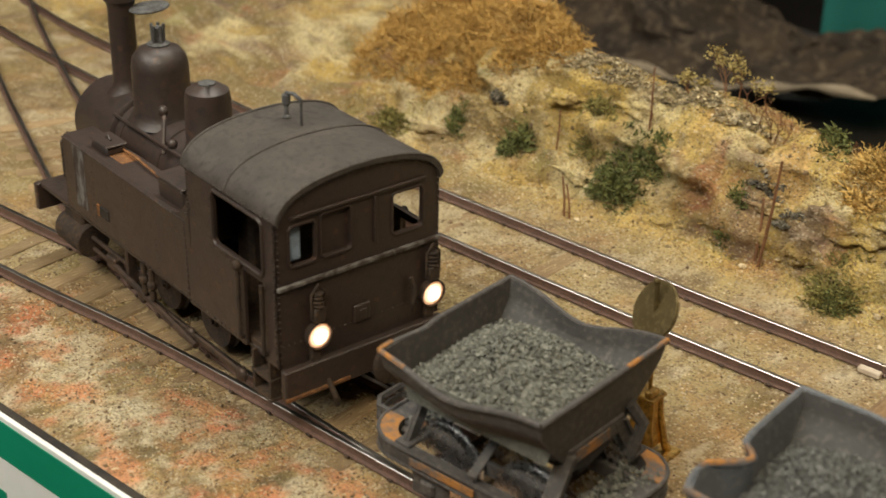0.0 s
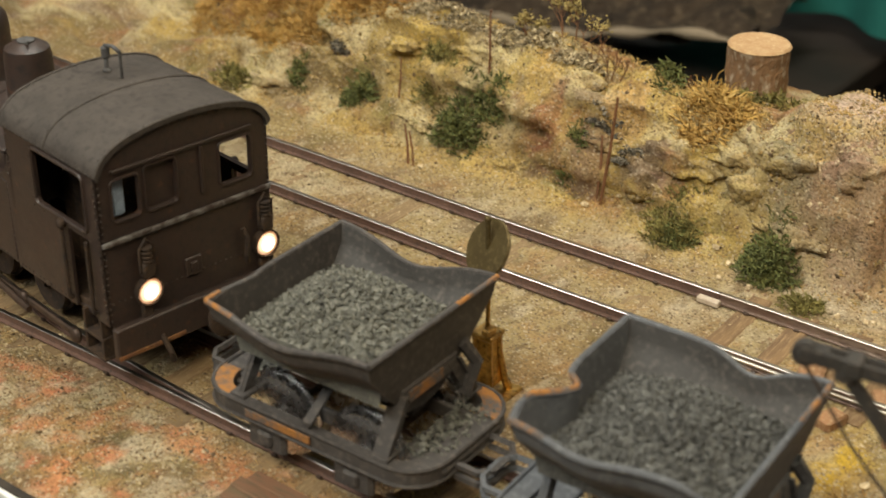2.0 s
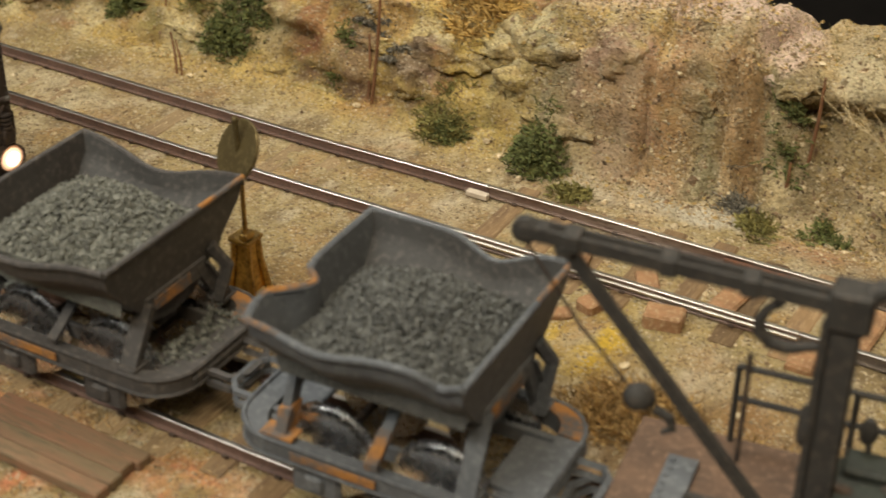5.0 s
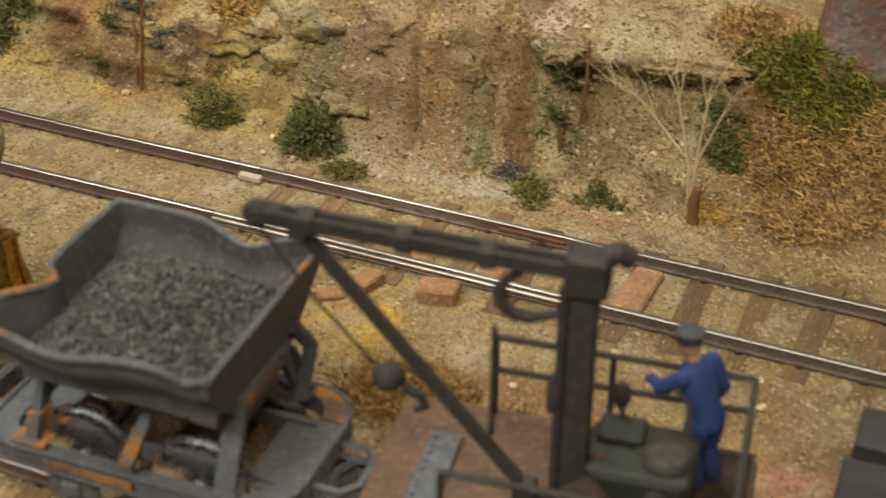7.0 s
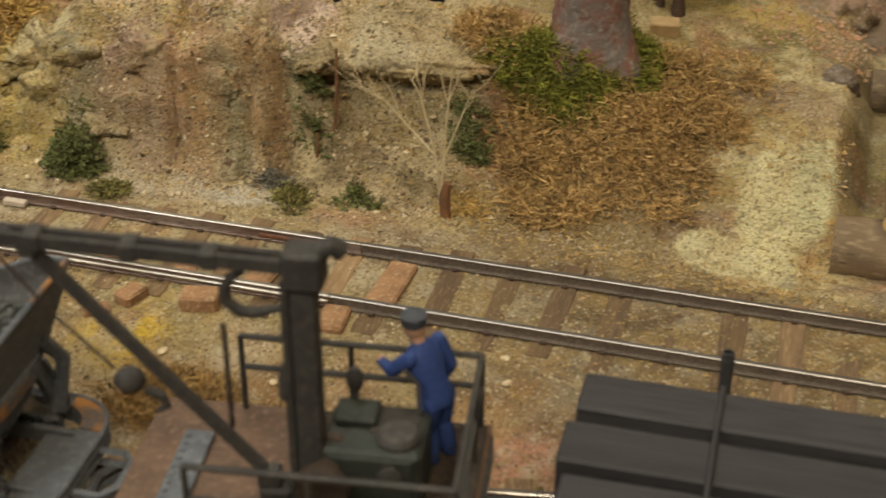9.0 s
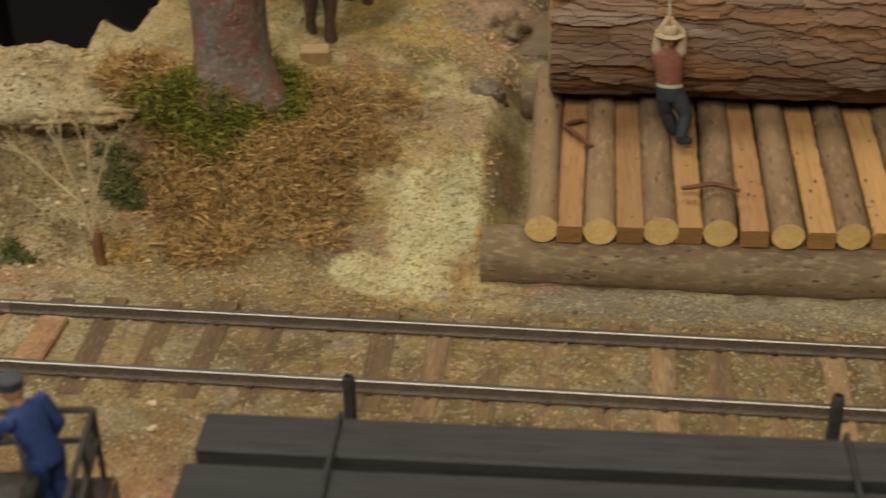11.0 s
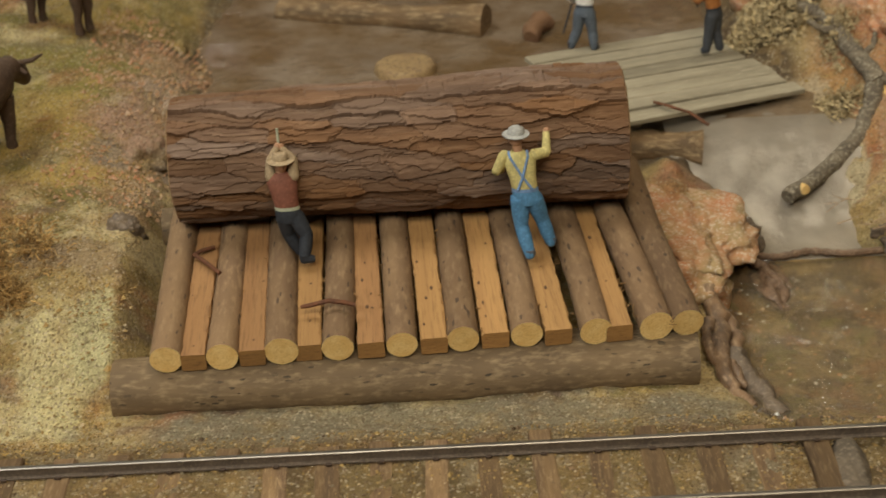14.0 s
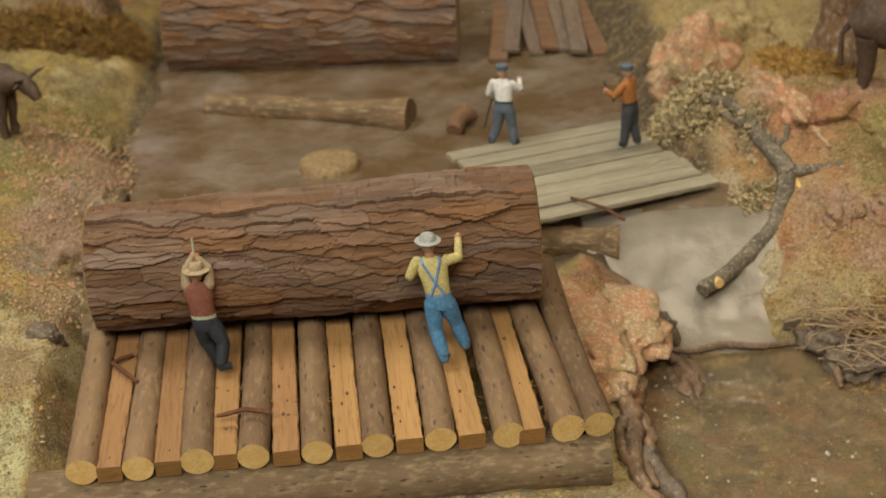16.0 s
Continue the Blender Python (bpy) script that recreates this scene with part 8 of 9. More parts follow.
rock(256, 258, 11, (9, 22, 8), 62, None, "pinkish crumbling rock at the bank edge", 0.45, rz=-12)
rock(268, 330, 30, (34, 26, 22), 6, None, "orange-red rock on the far bank")
rock(288, 262, 14, (26, 30, 16), 7, None, "orange-red rock sloping to the stream")
rock(-108, 174, 17, (7, 5, 7), 15, M_DARKROCK, "grey stone wedged at the log end")
for k in range(9):
    rock(160 + 15 * k + rnd.uniform(-2, 2), 15 + rnd.uniform(-3, 3), -8.0, (5.6, 19 + rnd.uniform(-2, 2), 4.4), 20 + k, M_CULVERT, "grey-brown long stone laid between the rails", 0.2)
for k, (x, y, z, r) in enumerate([(282, 296, 20, (22, 22, 15)), (256, 240, 0, (13, 16, 10)), (305, 310, 26, (24, 30, 18)), (240, 420, 34, (30, 26, 22)), (118, 205, -2, (12, 18, 10)), (-110, 300, 12, (14, 30, 10)), (-112, 248, 16, (12, 16, 9)), (-116, 370, 10, (13, 26, 10))]):
    rock(x, y, z, r, 40 + k, None if x > 200 or x < 0 else M_ROCK, "orange-pink crumbling rock of the bank", 0.5)

# crumbling ledges that stand out of the bank
for k in range(12):
    rr_ = random.Random(900 + k)
    x = -690 + 24.0 * k + rr_.uniform(-5, 5)
    y = 84 + rr_.uniform(-10, 18) - 4 * (x > -440)
    sx, sy, sz = rr_.uniform(8, 19), rr_.uniform(4, 7), rr_.uniform(2.5, 4.6)
    if x > -405:
        sx, sy, sz = sx * 0.6, sy * 0.8, sz * 0.9
    rock(x, y, ground_z(x, y) - 2.6, (sx, sy, sz * 0.9), 300 + k, None, "crumbling golden earth ledge of the bank", 0.6, "earth_ledge", "earth ledge", "ledges of the bank", rr_.uniform(-14, 14))
# weathered lumps of the cliff face
for k, (x, y, z, r, rz) in enumerate([(-388, 84, 34, (13, 8, 9), 12), (-372, 82, 24, (15, 6, 7), -6), (-402, 80, 20, (10, 6, 9), 20), (-362, 80, 40, (10, 5, 8), 0), (-382, 74, 10, (12, 5, 6), 8), (-338, 82, 30, (11, 4, 9), -4), (-300, 92, 40, (9, 6, 5), 15), (-262, 104, 37, (22, 6, 4), 4), (-440, 84, 24, (14, 7, 7), -10), (-452, 78, 12, (9, 6, 7), 6), (-416, 84, 30, (12, 6, 6), 0)]):
    rock(x, y, z, r, 500 + k, None, "weathered lumpy outcrop of the earth cliff", 0.55, "cliff_lump", "rock", "lumps of the cliff", rz)
# ---- plants, sticks and stones of the landscape ----
M_LEAF = material("dark_green_foam_leaf", (0.105, 0.115, 0.034), (0.07, 0.082, 0.026), (0.19, 0.175, 0.05), 6, 1.5, rough=0.85, bump=0.0, island=0.45)
M_OLIVE = material("olive_foam_leaf", (0.17, 0.145, 0.04), (0.11, 0.10, 0.03), (0.25, 0.20, 0.06), 6, 1.5, rough=0.85, bump=0.0, island=0.45)
M_MOSS = material("bright_green_moss", (0.165, 0.16, 0.018), (0.08, 0.088, 0.012), (0.29, 0.245, 0.036), 8, 2, rough=0.8, bump=0.0, island=0.5)
M_STRAW = material("golden_dry_grass", (0.50, 0.325, 0.09), (0.36, 0.21, 0.06), (0.60, 0.43, 0.16), 10, 2, rough=0.85, bump=0.0, island=0.4)
M_BROWNGRASS = material("brown_dry_moss", (0.42, 0.25, 0.085), (0.21, 0.125, 0.046), (0.60, 0.41, 0.165), 10, 2, rough=0.85, bump=0.0, island=0.45)
M_MOUND = material("orange_brown_dry_grass", (0.45, 0.265, 0.07), (0.30, 0.165, 0.045), (0.55, 0.37, 0.12), 14, 2, rough=0.85, bump=0.0, island=0.35)
M_LICHEN = material("pale_lichen", (0.45, 0.37, 0.22), (0.24, 0.18, 0.10), (0.60, 0.52, 0.36), 4, 1.2, rough=0.9, bump=0.0, island=0.5)
M_LICHENGOLD = material("straw_grey_lichen", (0.50, 0.40, 0.22), (0.27, 0.20, 0.105), (0.66, 0.56, 0.36), 5, 1.2, rough=0.9, bump=0.0, island=0.45)
M_DARKMOSS = material("dark_rusty_moss", (0.25, 0.14, 0.034), (0.14, 0.078, 0.022), (0.36, 0.22, 0.05), 9, 2, rough=0.85, bump=0.0, island=0.45)
M_OLIVETAN = material("tan_olive_leaf", (0.33, 0.25, 0.085), (0.22, 0.17, 0.06), (0.42, 0.33, 0.14), 6, 1.5, rough=0.85, bump=0.0, island=0.45)
M_CHAR = material("charred_black_tuft", (0.10, 0.085, 0.062), (0.16, 0.14, 0.105), (0.30, 0.27, 0.21), 4, 1.2, rough=0.9, bump=0.0, island=0.6)
M_TWIG = material("red_brown_twig", (0.22, 0.10, 0.045), (0.14, 0.07, 0.035), size=6, rough=0.8, bump=0.2)
M_PALETWIG = material("pale_straw_twig", (0.62, 0.50, 0.30), (0.50, 0.38, 0.21), size=6, rough=0.8, bump=0.2)
M_STUMP = material("plated_stump_bark", (0.26, 0.15, 0.075), (0.14, 0.085, 0.05), (0.40, 0.33, 0.24), 9, 2.5, rough=0.9, bump=0.9, bump_size=1.6, stretch=(1, 1, 0.5))
M_PINEBARK = material("red_flaking_bark", (0.17, 0.14, 0.12), (0.21, 0.095, 0.07), (0.27, 0.23, 0.19), 9, 2.2, rough=0.85, bump=0.8, bump_size=1.6, contrast=0.16)


def leaf_clump(name, c, r, n, leaf, mat, label, category, seed, group="", lift=0.6, droop=0.0):
    """Many small leaves in an uneven heap with gaps, on the ground at c."""
    rr = random.Random(seed)
    g = Geo()
    lobes = [(rr.uniform(-0.6, 0.6), rr.uniform(-0.6, 0.6), rr.uniform(0.0, 0.5), rr.uniform(0.4, 0.75)) for _ in range(7)]
    z0 = ground_z(c[0], c[1])
    for _ in range(n):
        lx, ly, lz, lr = lobes[rr.randrange(len(lobes))]
        v = Vector((rr.gauss(0, 1), rr.gauss(0, 1), rr.gauss(0, 1))).normalized() * lr * rr.uniform(0.55, 1.05)
        p = Vector((c[0] + (lx + v.x) * r[0], c[1] + (ly + v.y) * r[1], 0))
        p.z = max(ground_z_fast(p.x, p.y) + 0.2, z0 - r[2]) + max(0.0, (lz + v.z + lift)) * r[2] * 0.62
        d = Vector((rr.gauss(0, 1), rr.gauss(0, 1), rr.gauss(0, 0.8))).normalized()
        w = d.orthogonal().normalized()
        w = (w * math.cos(rr.random() * 6) + d.cross(w) * math.sin(rr.random() * 6)).normalized()
        s = leaf * rr.uniform(0.6, 1.3)
        g.add([p - d * s, p + w * s * 0.45, p + d * s, p - w * s * 0.45 + d.cross(w) * s * 0.2], [(0, 1, 2), (0, 2, 3)])
    return thing(name, g, mat, Matrix(), label, category, group)


def fibre_clump(name, c, r, n, length, mat, label, category, seed, group="", width=0.28, up=0.7, height_=1.0, kind=""):
    """Thin curly threads tangled over the ground."""
    rr = random.Random(seed)
    g = Geo()
    tufts = []
    for _ in range(max(3, n // 30)):
        a, q = rr.uniform(0, 2 * math.pi), math.sqrt(rr.random()) * 0.95
        tufts.append((c[0] + r[0] * q * math.cos(a), c[1] + r[1] * q * math.sin(a), rr.uniform(0.6, 1.2) * min(5.0, 0.45 * r[1] + 1), height_ * (1 - q * q) * rr.uniform(0.1, 1.0)))
    for _ in range(n):
        tx, ty, tr, th = tufts[rr.randrange(len(tufts))]
        d = Vector((rr.gauss(0, 1), rr.gauss(0, 1), rr.gauss(0.2, 0.8))).normalized()
        x, y = tx + d.x * tr * 0.8, ty + d.y * tr * 0.8
        z = ground_z_fast(x, y) - 0.3 + max(0.0, th + d.z * tr * 0.5) * rr.uniform(0.6, 1)
        d = (d + Vector((rr.gauss(0, 0.5), rr.gauss(0, 0.5), up * rr.uniform(-0.3, 0.9)))).normalized()
        st = length * rr.uniform(0.5, 1.2) / 4
        k = d.orthogonal().normalized() * width * 0.5 * rr.uniform(0.7, 1.3)
        p = Vector((x, y, z))
        vs = []
        for i in range(5):
            w = 1.0 if i < 4 else 0.4
            vs += [p - k * w, p + k * w]
            p = p + d * st
            d = (d + Vector((rr.gauss(0, 0.75), rr.gauss(0, 0.75), rr.gauss(-0.1, 0.6)))).normalized()
        g.add(vs, [(2 * i, 2 * i + 1, 2 * i + 3, 2 * i + 2) for i in range(4)])
    return thing(name, g, mat, Matrix(), label, category, group, kind)


_gx0, _gy0, _gs = -1000.0, -200.0, 2.5
_GZ = height(*np.meshgrid(np.arange(-1000, 420, 2.5), np.arange(-200, 760, 2.5)))


def ground_z_fast(x, y):
    i, j = int((y - _gy0) / _gs), int((x - _gx0) / _gs)
    return float(_GZ[min(max(i, 0), _GZ.shape[0] - 1), min(max(j, 0), _GZ.shape[1] - 1)])


# green bushes of the bank
for k, (x, y, r, h, n, mat, lab) in enumerate([
    (-549, 84, 13, 15, 1500, M_LEAF, "dense dark green bush on the bank"), (-536, 88, 8, 14, 700, M_LEAF, "dense dark green bush on the bank"), (-610, 85, 7, 12, 800, M_LEAF, "small dark green bush on the bank"), (-648, 82, 5, 8, 350, M_LEAF, "small dark green bush on the bank"),
    (-684, 75, 9, 8, 600, M_OLIVE, "olive green bush at the bank foot"), (-573, 95, 9, 8, 600, M_OLIVE, "olive green bush at the bank top"), (-488, 81, 6, 9, 500, M_LEAF, "small dark green bush on the bank"),
    (-460, 107, 6, 3, 420, M_LEAF, "low dark green mat of leaves"), (-437, 122, 10, 7, 700, M_OLIVE, "olive bush beside the cut stump"), (-420, 128, 9, 6, 500, M_OLIVE, "olive bush beside the cut stump"),
    (-434, 69, 12, 8, 1000, M_OLIVE, "olive green bush at the bank foot"), (-430, 67, 7, 6, 500, M_LEAF, "small green bush at the bank foot"), (-389, 65, 10.5, 17, 1900, M_LEAF, "round dark green bush at the cliff foot"),
    (-368, 50, 8, 3, 450, M_OLIVE, "low olive mat beside the rail"), (-300, 88, 7, 7, 420, M_LEAF, "dark green growth in the cliff niche"),
    (-241, 100, 8, 10, 700, M_LEAF, "dark green bush behind the bare sapling"), (-298, 64, 9, 4, 450, M_OLIVE, "low olive mat at the cliff foot"), (-276, 74, 8, 5, 350, M_LEAF, "sparse dark green growth at the cliff foot")]):
    fibre_clump("bush", (x, y - 1), (r * 0.95, r * 0.8), int(n * 0.9), 4.4, mat, lab, "bush", 100 + k, "bushes of the bank", width=0.62, up=0.9, height_=h * 1.15)

# dry grass, moss and lichen
fibre_clump("dry_brush", (-434, 96), (14, 11), 2200, 8, M_STRAW, "tangled tan dry brush on the bank", "dry brush", 1, width=0.5, height_=12)
for k, (x, y, rx, ry, n) in enumerate([(-668, 128, 46, 36, 11000), (-720, 135, 40, 33, 5500), (-615, 118, 20, 12, 1500)]):
    fibre_clump("straw_mound", (x, y), (rx, ry), n, 8, M_MOUND, "big tangled mound of golden dry grass", "dry grass", 2 + k, "dry grass mounds", width=0.36, height_=15, up=0.6)
for k, (x, y, rx, ry, n, hh) in enumerate([(-209, 120, 24, 10, 7500, 15), (-186, 138, 13, 15, 5000, 13), (-229, 119, 11, 8, 2400, 8)]):
    fibre_clump("moss_cushion", (x, y), (rx, ry), n, 6.0, M_MOSS, "bright green moss cushion at the tree foot", "moss", 12 + k, "moss cushions", width=0.5, height_=hh)
for k, (x, y, rx, ry, n) in enumerate([(-213, 104, 20, 12, 2400), (-184, 108, 26, 16, 3400), (-200, 84, 24, 11, 1500), (-166, 92, 18, 12, 1000), (-160, 122, 22, 16, 1900), (-172, 142, 20, 14, 1400), (-238, 128, 16, 12, 1800), (-150, 150, 20, 20, 700), (-292, -62, 22, 14, 1600), (-255, -70, 16, 10, 900)]):
    fibre_clump("dry_moss", (x, y), (rx, ry), int(n * 1.35), 6.5, M_BROWNGRASS, "tangled brown dry moss on the slope", "dry moss", 22 + k, "dry moss patches", width=0.42, height_=10, up=0.6)
for k, (x, y, rx, ry, n) in enumerate([(-603, 112, 16, 7, 800), (-572, 108, 18, 6, 900), (-535, 107, 22, 7, 800), (-500, 101, 14, 6, 450), (-476, 85, 12, 5, 350), (-462, 80, 8, 4, 220)]):
    leaf_clump("lichen_patch", (x, y), (rx, ry * 0.85, 4.5), int(n * 1.7), 1.2, M_LICHEN if k < 4 else M_CHAR, "pale crumbly lichen along the bank crest" if k < 4 else "grey and black crumbly lichen on the bank", "lichen", 40 + k, "lichen patches")
leaf_clump("charred_tuft", (-630, 92), (5, 4, 5), 220, 1.4, M_CHAR, "small black and white tuft", "tuft", 51)
fibre_clump("charred_tuft", (-312, 74), (8, 5), 420, 6, M_CHAR, "grey-black twiggy tuft at the cliff foot", "tuft", 52, width=0.4, height_=5)
fibre_clump("lichen_shrub", (203, 352), (26, 17), 5200, 6.0, M_LICHENGOLD, "large pale lichen shrub behind the platform", "shrub", 53, width=1.1, up=0.9, height_=17)
fibre_clump("lichen_shrub", (213, 273), (12, 9), 1500, 5.5, M_LICHENGOLD, "pale lichen shrub at the stream bank", "shrub", 54, width=0.8, up=0.9, height_=9)
fibre_clump("lichen_crust", (227, 318), (6, 22), 1300, 3.2, M_LICHENGOLD, "pale lichen growing along the dead branch", "lichen", 55, width=0.8, up=0.9, height_=13)
for k, (x, y, rx, ry, n, mat, hh) in enumerate([(-152, 506, 34, 26, 3400, M_DARKMOSS, 24), (-190, 500, 30, 26, 2600, M_DARKMOSS, 20), (-124, 535, 18, 26, 1500, M_DARKMOSS, 16), (270, 372, 30, 20, 1900, M_MOUND, 7), (238, 160, 12, 10, 420, M_BROWNGRASS, 4), (256, 190, 16, 12, 420, M_BROWNGRASS, 5)]):
    fibre_clump("dry_grass_clump", (x, y), (rx, ry), int(n * 1.5), 7, mat, "tangled dry grass clump near the water", "dry grass", 60 + k, "grass clumps by the pond", width=0.5, height_=hh)

# straw and fuzz on the open ground, far too many to count
def fuzz(n, area, length, mat, label, seed, width=0.16):
    rr = random.Random(seed)
    g = Geo()
    k = 0
    while k < n:
        x, y = rr.uniform(area[0], area[1]), rr.uniform(area[2], area[3])
        z = ground_z_fast(x, y)
        if (x > -152 and 60 < y < 128 and x < -90) or z < -40 or fbm(np.array([x]), np.array([y]), 35, 2, seed)[0] < rr.uniform(-0.7, 0.35):
            k += 0.2
            continue
        d = Vector((rr.gauss(0, 1), rr.gauss(0, 1), rr.uniform(0.1, 1.2))).normalized()
        L, p = length * rr.uniform(0.4, 1.4), Vector((x, y, z - 0.2))
        w = d.orthogonal().normalized() * width
        g.add([p - w, p + w, p + d * L], [(0, 1, 2)])
        k += 1
    return thing("ground_fuzz", g, mat, Matrix(), label, "ground cover", kind="stuff")


fuzz(6000, (-720, -330, 58, 135), 3.2, M_STRAW, "short tan static grass on the bank", 5)
fuzz(3500, (-720, -230, 60, 130), 3.0, M_OLIVE, "short olive static grass on the bank", 6)
fuzz(3500, (-240, -105, 52, 260), 3.0, M_STRAW, "short tan static grass on the slope", 7)
fuzz(4500, (-260, -105, 150, 480), 3.0, M_OLIVE, "short olive static grass on the meadow", 8)
fuzz(6000, (-720, -380, -198, -140), 2.6, M_BROWNGRASS, "short brown static grass before the train", 9)
fuzz(3500, (215, 330, 190, 420), 3.0, M_BROWNGRASS, "short brown static grass on the stream banks", 10)

# loose grit on the sand and between the sleepers, far too many to count
M_GRIT = material("sand_grit", (0.42, 0.33, 0.20), (0.30, 0.22, 0.12), (0.56, 0.48, 0.34), 3, 0.8, rough=0.95, bump=0.0, island=0.5)
M_GRITDARK = material("brown_grit", (0.20, 0.13, 0.07), (0.13, 0.085, 0.05), (0.30, 0.20, 0.12), 3, 0.8, rough=0.95, bump=0.0, island=0.5)


def grit(n, area, size, mat, label, seed, power=1.0):
    rr = random.Random(seed)
    g = Geo()
    for _ in range(n):
        x, y = rr.uniform(area[0], area[1]), rr.uniform(area[2], area[3])
        z = ground_z_fast(x, y)
        if z < -40:
            continue
        s = size * rr.uniform(0.4, 1.0) * (1.9 if rr.random() < 0.04 else 1.0)
        a = rr.uniform(0, 6.28)
        c_, s_ = math.cos(a) * s, math.sin(a) * s
        k = rr.uniform(0.5, 0.9)
        g.add([(x + c_, y + s_, z), (x - s_ * k, y + c_ * k, z), (x - c_, y - s_, z), (x + s_ * k, y - c_ * k, z), (x + rr.uniform(-0.3, 0.3) * s, y + rr.uniform(-0.3, 0.3) * s, z + s * rr.uniform(0.5, 1.0))], [(0, 1, 4), (1, 2, 4), (2, 3, 4), (3, 0, 4)])
    return thing("loose_grit", g, mat, Matrix(), label, "grit", kind="stuff")


M_GRITOCHRE = material("ochre_grit", (0.36, 0.24, 0.085), (0.26, 0.165, 0.06), (0.44, 0.33, 0.16), 3, 0.8, rough=0.95, bump=0.0, island=0.4)
grit(10000, (-720, -230, -98, 64), 0.8, M_GRIT, "pale loose grit scattered round the tracks", 31)
grit(2500, (-230, 300, -98, 64), 0.75, M_GRIT, "sparse pale loose grit scattered round the tracks", 38)
grit(10000, (-230, 300, -98, 64), 0.8, M_GRITOCHRE, "ochre loose grit scattered round the tracks", 37)
grit(11000, (-720, 300, -98, 64), 0.8, M_GRITDARK, "brown loose grit scattered round the tracks", 32)
grit(6000, (-720, -300, -198, -98), 0.75, M_GRIT, "pale loose grit before the train", 33)
grit(5500, (-720, -300, -198, -98), 0.8, M_GRITDARK, "brown loose grit before the train", 34)
grit(5000, (-720, -100, 60, 140), 0.8, M_GRIT, "pale loose grit on the bank", 35)
grit(9000, (-720, -100, 60, 140), 1.0, M_GRITOCHRE, "ochre loose grit on the bank", 36)


grit(700, (135, 330, 62, 186), 1.0, M_ROCK, "orange and brown stones on the stream bed", 41)
grit(2200, (135, 330, 62, 186), 1.2, M_DARKROCK, "dark stones on the stream bed", 42)
grit(2600, (222, 330, 192, 420), 1.1, M_ROCK, "orange crumbs on the rocky bank", 44)
grit(3200, (205, 330, 192, 420), 1.0, M_GRITOCHRE, "ochre crumbs on the rocky bank", 45)
grit(2600, (-250, -96, 150, 470), 0.9, M_GRITOCHRE, "ochre crumbs on the meadow", 46)
grit(1800, (-150, -92, 190, 400), 1.3, M_ROCK, "pinkish crumbs along the pond bank", 47)
grit(120, (135, 330, 62, 186), 1.3, M_WHITE, "white flakes on the stream bed", 43)


# small stones stuck to the face of the bank, far too many to count
def face_grit(n, area, size, mat, label, seed):
    rr = random.Random(seed)
    fx, fy, fz = GROUND_MESH
    h, w = fx.shape
    jx = [k for k in range(w) if area[0] < fx[0, k] < area[1]]
    iy = [k for k in range(h) if area[2] < fy[k, :].mean() < area[3]]
    g = Geo()
    while n > 0:
        i, j = rr.choice(iy), rr.choice(jx)
        p = Vector((fx[i, j], fy[i, j], fz[i, j]))
        if p.z < -30 or i + 1 >= h or j + 1 >= w:
            n -= 0.2
            continue
        a, b = Vector((fx[i + 1, j], fy[i + 1, j], fz[i + 1, j])) - p, Vector((fx[i, j + 1], fy[i, j + 1], fz[i, j + 1])) - p
        if rr.random() > a.length / 4.0 + 0.15:
            n -= 0.05
            continue
        up = b.cross(a).normalized()
        p = p + a * rr.random() + b * rr.random()
        s = size * rr.uniform(0.4, 1.0) * (1.8 if rr.random() < 0.06 else 1)
        t = (a.normalized() * math.cos(rr.random() * 6.3) + b.normalized() * math.sin(rr.random() * 6.3)) * s
        u = up.cross(t) * rr.uniform(0.6, 1.0)
        q = p - up * 0.2
        g.add([q + t, q + u, q - t, q - u, q + up * s * rr.uniform(0.5, 1.0)], [(0, 1, 4), (1, 2, 4), (2, 3, 4), (3, 0, 4)])
        n -= 1
    return thing("bank_stones", g, mat, Matrix(), label, "small stones", kind="stuff")


face_grit(5200, (-402, -236, 64, 112), 0.95, M_GRIT, "pale small stones stuck in the cliff face", 51)
face_grit(3600, (-402, -236, 64, 112), 0.95, M_GRITDARK, "dark small stones stuck in the cliff face", 52)
face_grit(2200, (-700, -402, 64, 116), 0.9, M_GRITOCHRE, "ochre small stones stuck in the bank", 53)
face_grit(1800, (-700, -402, 64, 116), 0.85, M_GRITDARK, "dark small stones stuck in the bank", 54)


# sticks driven into the bank
for k, (a, b, r) in enumerate([
    ((-470, 72, 1), (-466, 74, 47), 0.8), ((-291, 88, 14), (-290, 91, 46), 0.8), ((-473, 74, 2), (-475, 79, 26), 0.7),
    ((-297, 82, 0), (-296, 83, 14), 0.8), ((-561, 58, -5), (-566, 62, 13), 0.6), ((-558, 58, -5), (-562, 60, 11), 0.5), ((-589, 86, 10), (-590, 90, 30), 0.5)]):
    a, b = Vector(a), Vector(b)
    m_ = (a + b) / 2 + Vector((0.6, 0, 0))
    thing("thin_stick", Geo().tube([a - Vector((0, 0, 3)), m_, b], [r, r * 0.9, r * 0.7], 6), M_TWIG, Matrix(), "thin red-brown stick standing in the bank", "stick", "sticks in the bank")


